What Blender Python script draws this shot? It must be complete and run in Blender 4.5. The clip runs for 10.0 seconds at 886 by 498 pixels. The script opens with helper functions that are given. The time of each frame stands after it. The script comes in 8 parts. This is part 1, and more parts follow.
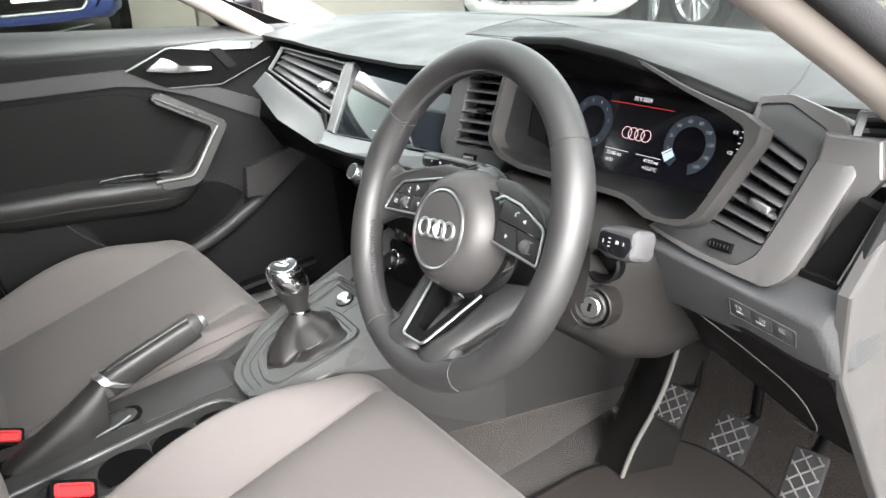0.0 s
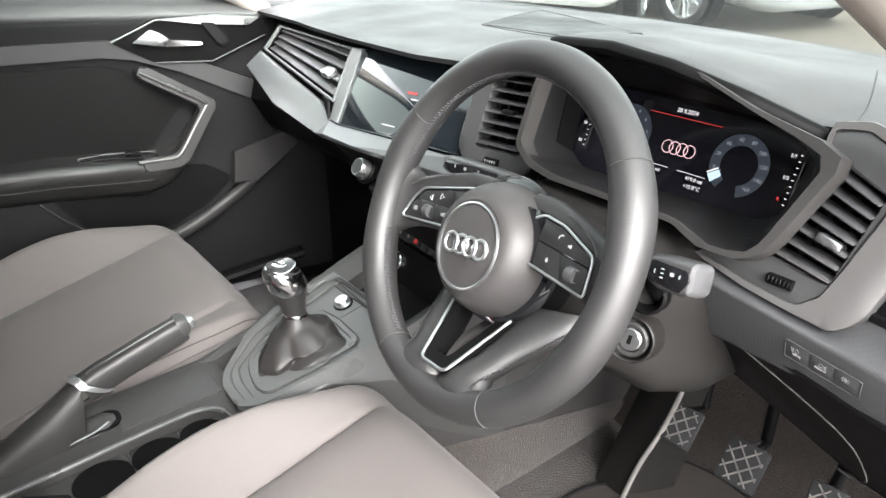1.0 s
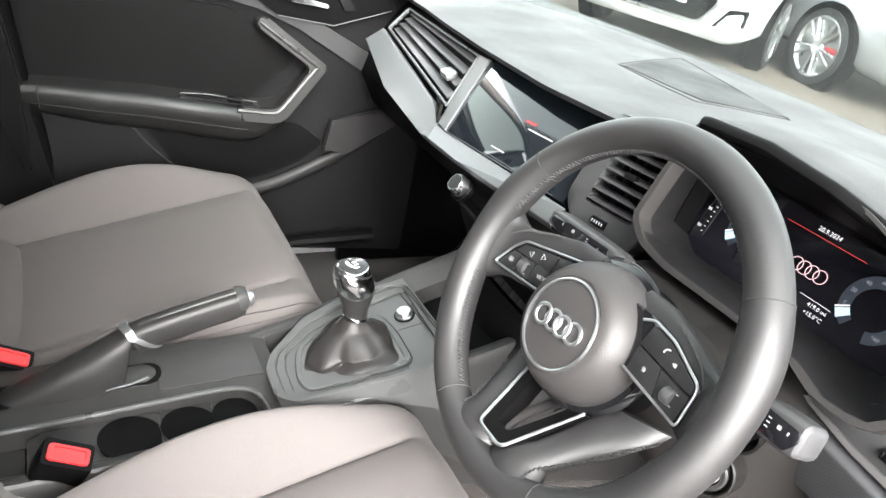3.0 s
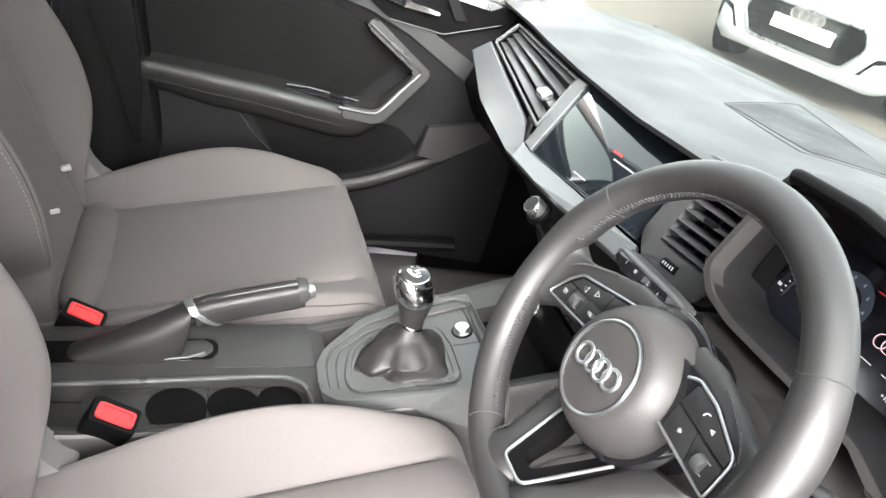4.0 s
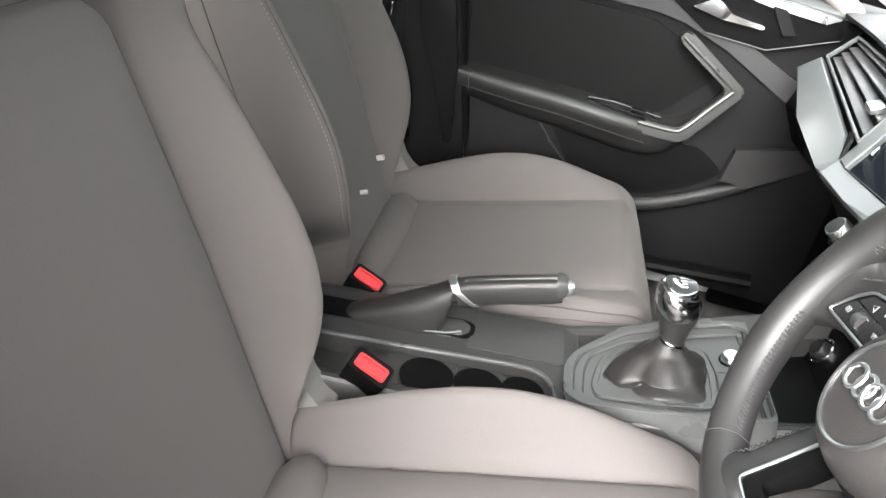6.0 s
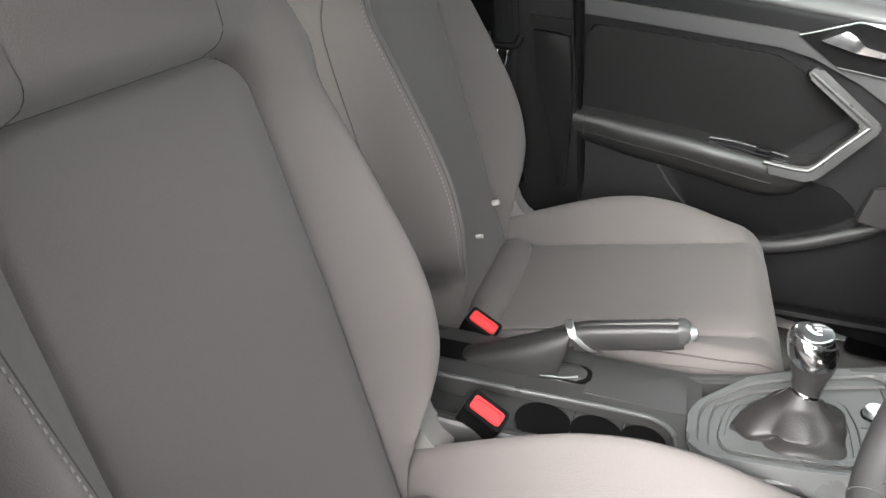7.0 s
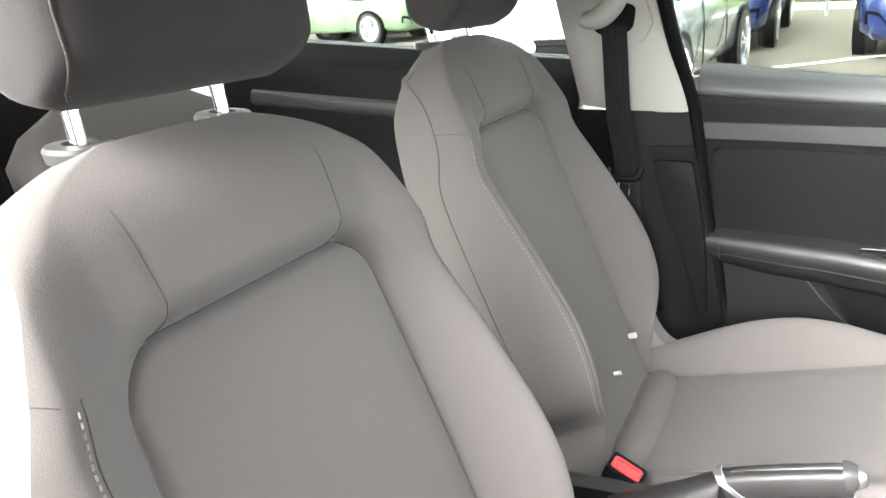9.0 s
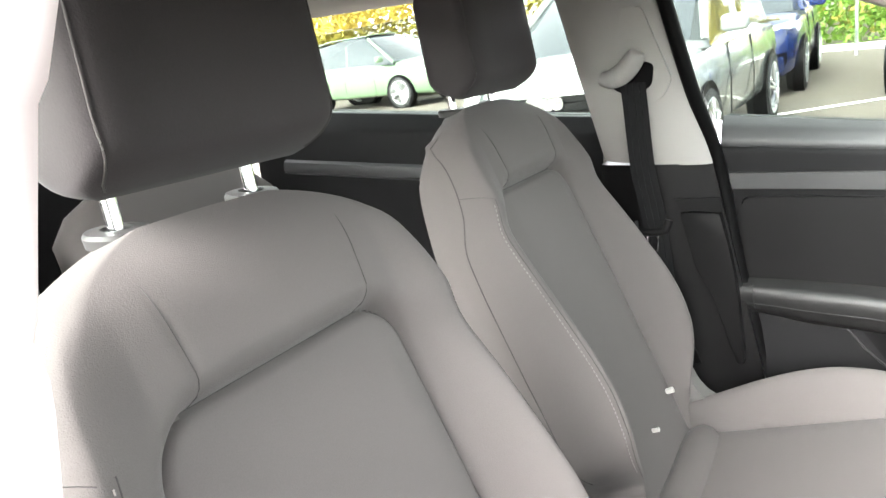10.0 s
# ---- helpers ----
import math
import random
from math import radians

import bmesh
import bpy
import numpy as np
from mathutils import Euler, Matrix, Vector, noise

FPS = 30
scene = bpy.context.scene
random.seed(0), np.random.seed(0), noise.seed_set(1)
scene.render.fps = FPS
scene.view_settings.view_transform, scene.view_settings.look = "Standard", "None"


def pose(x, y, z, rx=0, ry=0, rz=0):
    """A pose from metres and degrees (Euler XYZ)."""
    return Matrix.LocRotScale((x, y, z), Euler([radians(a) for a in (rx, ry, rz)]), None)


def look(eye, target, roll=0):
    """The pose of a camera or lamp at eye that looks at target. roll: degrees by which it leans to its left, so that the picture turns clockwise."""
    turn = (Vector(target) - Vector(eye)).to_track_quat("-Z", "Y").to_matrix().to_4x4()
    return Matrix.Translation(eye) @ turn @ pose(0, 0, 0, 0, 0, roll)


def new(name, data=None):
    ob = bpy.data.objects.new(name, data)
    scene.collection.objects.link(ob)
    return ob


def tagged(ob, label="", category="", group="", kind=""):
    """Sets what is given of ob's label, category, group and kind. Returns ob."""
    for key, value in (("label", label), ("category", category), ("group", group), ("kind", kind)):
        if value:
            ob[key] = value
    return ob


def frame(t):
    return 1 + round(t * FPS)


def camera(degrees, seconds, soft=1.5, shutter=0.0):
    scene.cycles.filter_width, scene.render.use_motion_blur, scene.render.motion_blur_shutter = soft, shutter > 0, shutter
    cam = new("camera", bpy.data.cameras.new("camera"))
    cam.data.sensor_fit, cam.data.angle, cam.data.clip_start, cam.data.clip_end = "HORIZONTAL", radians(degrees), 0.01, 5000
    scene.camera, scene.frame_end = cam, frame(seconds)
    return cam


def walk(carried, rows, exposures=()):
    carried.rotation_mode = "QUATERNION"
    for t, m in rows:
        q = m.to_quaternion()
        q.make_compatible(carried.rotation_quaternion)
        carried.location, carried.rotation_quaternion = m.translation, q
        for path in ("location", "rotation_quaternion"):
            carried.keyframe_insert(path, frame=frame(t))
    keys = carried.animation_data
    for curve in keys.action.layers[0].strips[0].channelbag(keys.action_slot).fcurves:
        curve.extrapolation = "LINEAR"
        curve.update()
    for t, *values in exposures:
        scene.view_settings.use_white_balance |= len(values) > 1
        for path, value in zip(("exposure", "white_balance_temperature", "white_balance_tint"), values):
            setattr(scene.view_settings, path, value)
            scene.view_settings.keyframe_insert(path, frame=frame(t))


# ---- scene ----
cam = camera(62.72, 10.0)
PATH = [
    (0, 0.938, 0, 1.18, 67.133, 3.003, 54.186),
    (0.5, 0.8848, -0.0024, 1.1836, 66.498, 1.808, 53.42),
    (1, 0.8454, 0.0006, 1.185, 65.745, -0.339, 53.173),
    (1.5, 0.8144, -0.0031, 1.1928, 64.998, -3.245, 53.993),
    (2, 0.7834, -0.0067, 1.2042, 64.293, -6.611, 55.837),
    (3.5, 0.7629, 0.0213, 1.2258, 62.255, -14.487, 68.232),
    (4, 0.7636, 0.05, 1.2278, 61.587, -15.393, 74.345),
    (4.5, 0.7621, 0.0775, 1.2191, 60.752, -15.321, 81.032),
    (5, 0.7657, 0.1035, 1.1994, 59.888, -14.24, 87.946),
    (5.5, 0.7731, 0.1163, 1.1824, 59.125, -12.385, 94.278),
    (7, 0.7902, 0.116, 1.1853, 61.567, -5.933, 107.552),
    (7.5, 0.784, 0.1132, 1.1977, 63.578, -3.561, 110.333),
    (8, 0.7846, 0.1181, 1.2077, 66.007, -1.311, 112.641),
    (8.5, 0.7824, 0.1298, 1.2193, 68.471, 0.905, 114.765),
    (9, 0.7793, 0.1481, 1.2269, 70.949, 2.834, 116.583),
    (9.5, 0.7781, 0.1567, 1.2313, 73.235, 4.397, 117.762),
    (10, 0.7834, 0.1666, 1.2393, 75.522, 5.75, 118.759),
]
# the phone brightens its picture as it turns to the seats
EXPOSURES = [(0, 3.75), (1.0, 3.78), (2.0, 3.95), (3.5, 4.0), (4.5, 4.02), (5.0, 3.97), (5.5, 3.82), (7.0, 3.84), (7.5, 4.26), (8.0, 4.46), (8.5, 4.6), (10.0, 4.74)]
walk(cam, [(t, pose(x, y, z, rx, ry, rz)) for t, x, y, z, rx, ry, rz in PATH], EXPOSURES)

# ---- light ----
world = bpy.data.worlds.new("overcast_sky")
scene.world = world
world.use_nodes = True
wn = world.node_tree.nodes
wl = world.node_tree.links
wn.clear()
sky = wn.new("ShaderNodeTexSky")
sky.sky_type = "NISHITA"
sky.sun_disc = False
sky.sun_elevation = radians(35)
sky.sun_rotation = radians(105)
sky.air_density, sky.dust_density, sky.ozone_density = 1.0, 4.0, 1.0
pale = wn.new("ShaderNodeHueSaturation")
pale.inputs["Saturation"].default_value = 0.10
back = wn.new("ShaderNodeBackground")
back.inputs["Strength"].default_value = 0.15
wout = wn.new("ShaderNodeOutputWorld")
wl.new(sky.outputs[0], pale.inputs["Color"])
wl.new(pale.outputs[0], back.inputs["Color"])
wl.new(back.outputs[0], wout.inputs["Surface"])
sun_data = bpy.data.lights.new("sun", "SUN")
sun_data.energy, sun_data.angle, sun_data.color = 0.21, radians(42), (1.0, 0.88, 0.84)
sun = new("sun", sun_data)
sun.matrix_world = look((5.9, -1.6, 4.3), (0, 0, 0))

# ---- materials ----
def mat(name, base, rough=0.5, metal=0.0, vary=0.12, vscale=9.0, bump=0.0, bscale=400.0, bdist=0.001, coat=0.0,
        sheen=0.0, kind="noise", spec=0.4, rvary=0.08, fine=0.06):
    m = bpy.data.materials.new(name)
    m.use_nodes = True
    nt = m.node_tree
    nd, lk = nt.nodes, nt.links
    b = nd["Principled BSDF"]
    b.inputs["Metallic"].default_value = metal
    b.inputs["Specular IOR Level"].default_value = spec
    b.inputs["Coat Weight"].default_value = coat
    b.inputs["Coat Roughness"].default_value = 0.06
    b.inputs["Sheen Weight"].default_value = sheen
    b.inputs["Sheen Roughness"].default_value = 0.4
    co = nd.new("ShaderNodeTexCoord")
    big = nd.new("ShaderNodeTexNoise")
    big.inputs["Scale"].default_value = vscale
    big.inputs["Detail"].default_value = 5.0
    lk.new(co.outputs["Object"], big.inputs["Vector"])
    small = nd.new("ShaderNodeTexNoise")
    small.inputs["Scale"].default_value = bscale
    small.inputs["Detail"].default_value = 2.0
    lk.new(co.outputs["Object"], small.inputs["Vector"])
    add = nd.new("ShaderNodeMath")
    add.operation = "MULTIPLY_ADD"
    lk.new(small.outputs["Fac"], add.inputs[0])
    add.inputs[1].default_value = fine / max(vary, 0.001)
    lk.new(big.outputs["Fac"], add.inputs[2])
    ramp = nd.new("ShaderNodeMapRange")
    ramp.inputs["From Min"].default_value = 0.3
    ramp.inputs["From Max"].default_value = 0.7 + fine / max(vary, 0.001)
    ramp.inputs["To Min"].default_value = 1.0 - vary
    ramp.inputs["To Max"].default_value = 1.0 + vary
    lk.new(add.outputs[0], ramp.inputs["Value"])
    col = nd.new("ShaderNodeMix")
    col.data_type, col.blend_type = "RGBA", "MULTIPLY"
    col.inputs["Factor"].default_value = 1.0
    col.inputs["A"].default_value = (*base, 1.0)
    lk.new(ramp.outputs["Result"], col.inputs["B"])
    lk.new(col.outputs["Result"], b.inputs["Base Color"])
    rr = nd.new("ShaderNodeMapRange")
    rr.inputs["From Min"].default_value, rr.inputs["From Max"].default_value = 0.3, 0.7
    rr.inputs["To Min"].default_value, rr.inputs["To Max"].default_value = max(rough - rvary, 0.0), min(rough + rvary, 1.0)
    lk.new(big.outputs["Fac"], rr.inputs["Value"])
    lk.new(rr.outputs["Result"], b.inputs["Roughness"])
    if bump > 0:
        bp = nd.new("ShaderNodeBump")
        bp.inputs["Strength"].default_value = bump
        bp.inputs["Distance"].default_value = bdist
        if kind == "noise":
            lk.new(small.outputs["Fac"], bp.inputs["Height"])
        elif kind == "grain":
            v = nd.new("ShaderNodeTexVoronoi")
            v.inputs["Scale"].default_value = bscale
            lk.new(co.outputs["Object"], v.inputs["Vector"])
            lk.new(v.outputs["Distance"], bp.inputs["Height"])
        elif kind == "hex":
            # rows of offset cells, laid along x and z
            sp = nd.new("ShaderNodeSeparateXYZ")
            lk.new(co.outputs["Object"], sp.inputs[0])
            waves = []
            for kx, kz in ((1.0, 0.0), (0.5, 0.866), (0.5, -0.866)):
                q1 = nd.new("ShaderNodeMath")
                q1.operation = "MULTIPLY"
                q1.inputs[1].default_value = kx * bscale
                lk.new(sp.outputs["X"], q1.inputs[0])
                q2 = nd.new("ShaderNodeMath")
                q2.operation = "MULTIPLY_ADD"
                q2.inputs[1].default_value = kz * bscale
                lk.new(sp.outputs["Z"], q2.inputs[0])
                lk.new(q1.outputs[0], q2.inputs[2])
                q3 = nd.new("ShaderNodeMath")
                q3.operation = "COSINE"
                lk.new(q2.outputs[0], q3.inputs[0])
                waves.append(q3)
            s1, s2 = nd.new("ShaderNodeMath"), nd.new("ShaderNodeMath")
            lk.new(waves[0].outputs[0], s1.inputs[0])
            lk.new(waves[1].outputs[0], s1.inputs[1])
            lk.new(s1.outputs[0], s2.inputs[0])
            lk.new(waves[2].outputs[0], s2.inputs[1])
            lk.new(s2.outputs[0], bp.inputs["Height"])
        elif kind == "weave":
            w1 = nd.new("ShaderNodeTexWave")
            w1.inputs["Scale"].default_value = bscale
            w1.bands_direction = "X"
            w2 = nd.new("ShaderNodeTexWave")
            w2.inputs["Scale"].default_value = bscale
            w2.bands_direction = "Z"
            mx = nd.new("ShaderNodeMath")
            mx.operation = "MULTIPLY"
            for w in (w1, w2):
                w.inputs["Distortion"].default_value = 1.2
                lk.new(co.outputs["Object"], w.inputs["Vector"])
            lk.new(w1.outputs["Fac"], mx.inputs[0])
            lk.new(w2.outputs["Fac"], mx.inputs[1])
            lk.new(mx.outputs[0], bp.inputs["Height"])
        lk.new(bp.outputs["Normal"], b.inputs["Normal"])
    return m


def glow(name, colour, strength):
    m = bpy.data.materials.new(name)
    m.use_nodes = True
    b = m.node_tree.nodes["Principled BSDF"]
    b.inputs["Base Color"].default_value = (*[0.02 * c for c in colour], 1)
    b.inputs["Emission Color"].default_value = (*colour, 1)
    b.inputs["Emission Strength"].default_value = strength
    b.inputs["Roughness"].default_value = 0.4
    return m


def glass(name, tint, rough=0.0):
    m = bpy.data.materials.new(name)
    m.use_nodes = True
    nd, lk = m.node_tree.nodes, m.node_tree.links
    nd.clear()
    tr = nd.new("ShaderNodeBsdfTransparent")
    tr.inputs["Color"].default_value = (*tint, 1)
    gl = nd.new("ShaderNodeBsdfGlossy")
    gl.inputs["Roughness"].default_value = rough
    lw = nd.new("ShaderNodeLayerWeight")
    lw.inputs["Blend"].default_value = 0.5
    pw = nd.new("ShaderNodeMath")
    pw.operation = "POWER"
    pw.inputs[1].default_value = 5.0
    ma = nd.new("ShaderNodeMath")
    ma.operation = "MULTIPLY_ADD"
    ma.inputs[1].default_value, ma.inputs[2].default_value = 0.6, 0.03
    mx = nd.new("ShaderNodeMixShader")
    out = nd.new("ShaderNodeOutputMaterial")
    lk.new(lw.outputs["Facing"], pw.inputs[0])
    lk.new(pw.outputs[0], ma.inputs[0])
    lk.new(ma.outputs[0], mx.inputs["Fac"])
    lk.new(tr.outputs[0], mx.inputs[1])
    lk.new(gl.outputs[0], mx.inputs[2])
    lk.new(mx.outputs[0], out.inputs["Surface"])
    return m


FABRIC = mat("seat_fabric", (0.0765, 0.0695, 0.0672), 0.85, vary=0.10, vscale=6, bump=0.75, bscale=850, bdist=0.0004, sheen=0.06, kind="noise", fine=0.6, spec=0.1)
FABRIC_SIDE = mat("seat_side_fabric", (0.031, 0.028, 0.0285), 0.85, vary=0.10, vscale=6, bump=0.5, bscale=520, bdist=0.0004, sheen=0.06, fine=0.3, spec=0.1)
THREAD = mat("thread", (0.115, 0.107, 0.103), 0.8, vary=0.1)
SEAMDARK = mat("seam_dark", (0.02, 0.02, 0.02), 0.8)
LEATHER = mat("black_leather", (0.0130, 0.0125, 0.0127), 0.52, vary=0.10, vscale=14, bump=0.22, bscale=900, bdist=0.0004, kind="grain", rvary=0.10, spec=0.5)
SOFT = mat("soft_touch_plastic", (0.0082, 0.0080, 0.0084), 0.42, vary=0.08, vscale=8, bump=0.3, bscale=1300, bdist=0.0004, kind="grain", spec=0.05)
DASHTOP = mat("dash_top_plastic", (0.025, 0.0254, 0.0258), 0.5, vary=0.07, vscale=7, bump=0.35, bscale=1100, bdist=0.0005, kind="grain", spec=0.25)
HARD = mat("hard_grey_plastic", (0.0045, 0.0043, 0.0044), 0.42, vary=0.1, vscale=10, bump=0.3, bscale=1500, bdist=0.0003, kind="grain", spec=0.08)
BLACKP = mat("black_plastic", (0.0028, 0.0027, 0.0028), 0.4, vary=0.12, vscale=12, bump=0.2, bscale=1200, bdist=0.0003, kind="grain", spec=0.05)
PIANO = mat("gloss_black", (0.006, 0.006, 0.007), 0.06, vary=0.1, vscale=5, coat=0.6, rvary=0.03)
TRIM = mat("satin_grey_trim", (0.085, 0.09, 0.0915), 0.34, metal=0.2, vary=0.05, vscale=6, bump=0.08, bscale=1400, bdist=0.0002)
BEZELM = mat("bezel_grey_paint", (0.037, 0.0372, 0.0377), 0.36, metal=0.2, vary=0.05, bump=0.1, bscale=1600, bdist=0.0002)
CHROME = mat("chrome", (0.78, 0.79, 0.8), 0.12, metal=1.0, vary=0.03, rvary=0.05)
SATIN = mat("satin_metal", (0.55, 0.56, 0.57), 0.32, metal=1.0, vary=0.04, bump=0.05, bscale=900)
CARPET = mat("carpet", (0.0195, 0.016, 0.0142), 0.95, vary=0.3, vscale=25, bump=1.0, bscale=420, bdist=0.004, sheen=0.2, fine=0.4, spec=0.1)
RUBBER = mat("rubber", (0.018, 0.018, 0.019), 0.7, vary=0.2, vscale=20, bump=0.3, bscale=600, spec=0.1)
LIGHTTRIM = mat("light_grey_trim", (0.4, 0.385, 0.365), 0.6, vary=0.04, bump=0.15, bscale=900, bdist=0.0004)
REDP = mat("red_plastic", (0.36, 0.016, 0.018), 0.4, vary=0.06)
WHITEINK = mat("white_ink", (0.75, 0.76, 0.76), 0.6, vary=0.03)
WEBBING = mat("belt_webbing", (0.006, 0.006, 0.0064), 0.6, vary=0.12, vscale=30, bump=0.5, bscale=500, spec=0.1)
DISPLAY = mat("display_glass", (0.004, 0.004, 0.006), 0.12, vary=0.1, coat=0.3, rvary=0.02)
SCREENM = mat("touchscreen_glass", (0.006, 0.008, 0.010), 0.05, vary=0.2, vscale=4, coat=0.0, rvary=0.02, spec=0.9)
GLOWW = glow("display_white", (0.85, 0.83, 0.85), 0.10)
GLOWPINK = glow("display_pink", (1.0, 0.66, 0.70), 0.085)
GLOWRED = glow("display_red", (0.75, 0.05, 0.05), 0.09)
GLOWBLUE = glow("display_blue_grey", (0.05, 0.062, 0.085), 0.045)
GLOWICE = glow("display_ice", (0.55, 0.75, 0.9), 0.10)
CARGLASS = glass("car_glass", (0.60, 0.64, 0.61))
WHITEPAINT = mat("white_car_paint", (0.75, 0.76, 0.77), 0.25, vary=0.02, coat=0.6)
CONCRETE = mat("forecourt", (0.09, 0.077, 0.062), 0.9, vary=0.12, vscale=0.8, bump=0.4, bscale=60, bdist=0.003, fine=0.1)
LINEWHITE = mat("line_paint", (0.8, 0.8, 0.78), 0.8, vary=0.08, vscale=5)
LEAF = mat("hedge_leaf", (0.1, 0.19, 0.02), 0.6, vary=0.35, vscale=4, fine=0.1)
LEAFY = mat("autumn_leaf", (0.24, 0.2, 0.03), 0.6, vary=0.3, vscale=3, fine=0.1)
# the lining's plastic in a lighter copy: window light on the ledge is coloured in
LEDGEM = mat("skylit_ledge_plastic", (0.030, 0.0305, 0.031), 0.42, vary=0.08, vscale=9, bump=0.3, bscale=1200, bdist=0.0004, kind="grain", spec=0.4)
TYRE = mat("tyre", (0.02, 0.02, 0.021), 0.8, vary=0.15)
DARKGLASS = mat("tinted_glass", (0.03, 0.035, 0.04), 0.05, vary=0.1, coat=0.5, rvary=0.02)
GREYP = mat("column_plastic", (0.0085, 0.0079, 0.0076), 0.48, vary=0.14, vscale=12, bump=0.3, bscale=1200, bdist=0.0003, kind="grain", spec=0.14)
GAITER = mat("gaiter_leather", (0.015, 0.0140, 0.0138), 0.42, vary=0.2, vscale=30, bump=0.4, bscale=700, bdist=0.0006, kind="grain", spec=0.25)
STITCHD = mat("dark_thread", (0.021, 0.021, 0.022), 0.7, vary=0.1)
SEAMFAB = mat("seam_fabric", (0.022, 0.02, 0.019), 0.8)
STALKEND = mat("stalk_silver", (0.042, 0.042, 0.0435), 0.4, vary=0.06)
HUB = mat("airbag_grain", (0.030, 0.0283, 0.028), 0.42, vary=0.10, vscale=12, bump=0.35, bscale=1000, bdist=0.0004, kind="grain", spec=0.25)
PEDALRIB = mat("worn_rubber_edge", (0.075, 0.071, 0.067), 0.5, vary=0.35, vscale=60)
PILLARM = mat("pillar_fabric", (0.21, 0.20, 0.19), 0.65, vary=0.04, bump=0.15, bscale=900, bdist=0.0004)
KNEEM = mat("pressed_grain", (0.034, 0.0346, 0.036), 0.42, vary=0.08, vscale=10, bump=0.10, bscale=1750, bdist=0.0003, kind="hex", spec=0.3)
PALEP = mat("pale_hinge_cover", (0.11, 0.105, 0.1), 0.55, vary=0.06)
MIRRORM = mat("mirror_glass", (0.86, 0.87, 0.88), 0.02, metal=1.0, vary=0.01, rvary=0.01)
GLOWDIM = glow("display_grey", (0.55, 0.6, 0.68), 0.035)
KEYM = mat("key_plastic", (0.012, 0.012, 0.0125), 0.38, vary=0.1, vscale=14, bump=0.15, bscale=1500, bdist=0.0002, spec=0.3)
VENTM = mat("vent_grey", (0.035, 0.035, 0.036), 0.35, vary=0.15, vscale=25, spec=0.5)
DOORGRIP = mat("door_grip_plastic", (0.0105, 0.0103, 0.0101), 0.42, vary=0.1, vscale=14, bump=0.3, bscale=1300, bdist=0.0003, kind="grain", spec=0.35)
JAMBM = mat("jamb_paint", (0.42, 0.375, 0.368), 0.5, vary=0.03)
SCREENGLASS = glass("windscreen_glass", (0.80, 0.84, 0.82))
TINTGLASS = glass("rear_glass", (0.42, 0.46, 0.44))
PILLARA = mat("pillar_beige", (0.27, 0.245, 0.225), 0.6, vary=0.05, bump=0.15, bscale=900, bdist=0.0004, spec=0.2)
CONSOLEM = mat("console_plastic", (0.024, 0.0236, 0.0232), 0.42, vary=0.1, vscale=12, bump=0.3, bscale=1400, bdist=0.0003, kind="grain", spec=0.3)
SURROUNDM = mat("gear_surround_paint", (0.062, 0.063, 0.063), 0.34, metal=0.2, vary=0.05, bump=0.1, bscale=1600, bdist=0.0002)
BRAKEM = mat("brake_leather", (0.013, 0.0124, 0.0124), 0.42, vary=0.14, vscale=25, bump=0.35, bscale=800, bdist=0.0005, kind="grain", spec=0.3)
MATM = mat("floor_mat_pile", (0.024, 0.021, 0.0195), 0.95, vary=0.15, vscale=30, bump=0.8, bscale=700, bdist=0.002, fine=0.3, spec=0.1)
TUNNELM = mat("tunnel_plastic", (0.02, 0.019, 0.0186), 0.5, vary=0.12, vscale=10, bump=0.3, bscale=1200, bdist=0.0004, kind="grain", spec=0.2)
FRAMEM = mat("vent_frame_satin", (0.066, 0.0642, 0.0632), 0.36, metal=0.25, vary=0.05, bump=0.1, bscale=1500, bdist=0.0002)
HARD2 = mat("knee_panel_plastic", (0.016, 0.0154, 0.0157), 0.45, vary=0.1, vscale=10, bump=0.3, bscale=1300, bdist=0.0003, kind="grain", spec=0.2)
ENDM = mat("end_cap_plastic", (0.045, 0.044, 0.043), 0.5, vary=0.06, vscale=14, bump=0.3, bscale=900, bdist=0.0004, kind="grain", spec=0.25)
STRIPM = mat("door_strip_plastic", (0.028, 0.028, 0.0285), 0.4, vary=0.06, bump=0.15, bscale=1500, bdist=0.0002, spec=0.25)
KEYINK = mat("key_ink", (0.24, 0.24, 0.24), 0.6, vary=0.03)
# twice as pale as the door grip, so edge highlights are in its colour
GLOSSGRIP = mat("grip_highlight_plastic", (0.022, 0.0215, 0.021), 0.30, vary=0.1, vscale=14, bump=0.2, bscale=1300, bdist=0.0003, kind="grain", spec=0.5)
DIMINK = mat("grey_ink", (0.2, 0.2, 0.2), 0.6, vary=0.03)
GUIDEM = mat("guide_plastic", (0.022, 0.0216, 0.0213), 0.5, vary=0.06)

# ---- building helpers ----
def part(name, bm, material, parent=None, label="", smooth=38.0):
    me = bpy.data.meshes.new(name)
    bmesh.ops.recalc_face_normals(bm, faces=bm.faces)
    bm.to_mesh(me)
    bm.free()
    me.materials.append(material)
    if smooth:
        me.polygons.foreach_set("use_smooth", [True] * len(me.polygons))
        me.set_sharp_from_angle(angle=radians(smooth))
    ob = new(name, me)
    if parent is not None:
        ob.parent = parent
    if label:
        ob["label"] = label
    return ob


def thing(name, label, category, group="", kind=""):
    return tagged(new(name), label, category, group, kind)


def fr(origin, ex, ey):
    """A frame: its x and y axes as given (made square), z = x cross y."""
    ex = Vector(ex).normalized()
    ez = ex.cross(Vector(ey)).normalized()
    ey = ez.cross(ex)
    m = Matrix((ex, ey, ez)).transposed().to_4x4()
    m.translation = Vector(origin)
    return m


ID = Matrix.Identity(4)


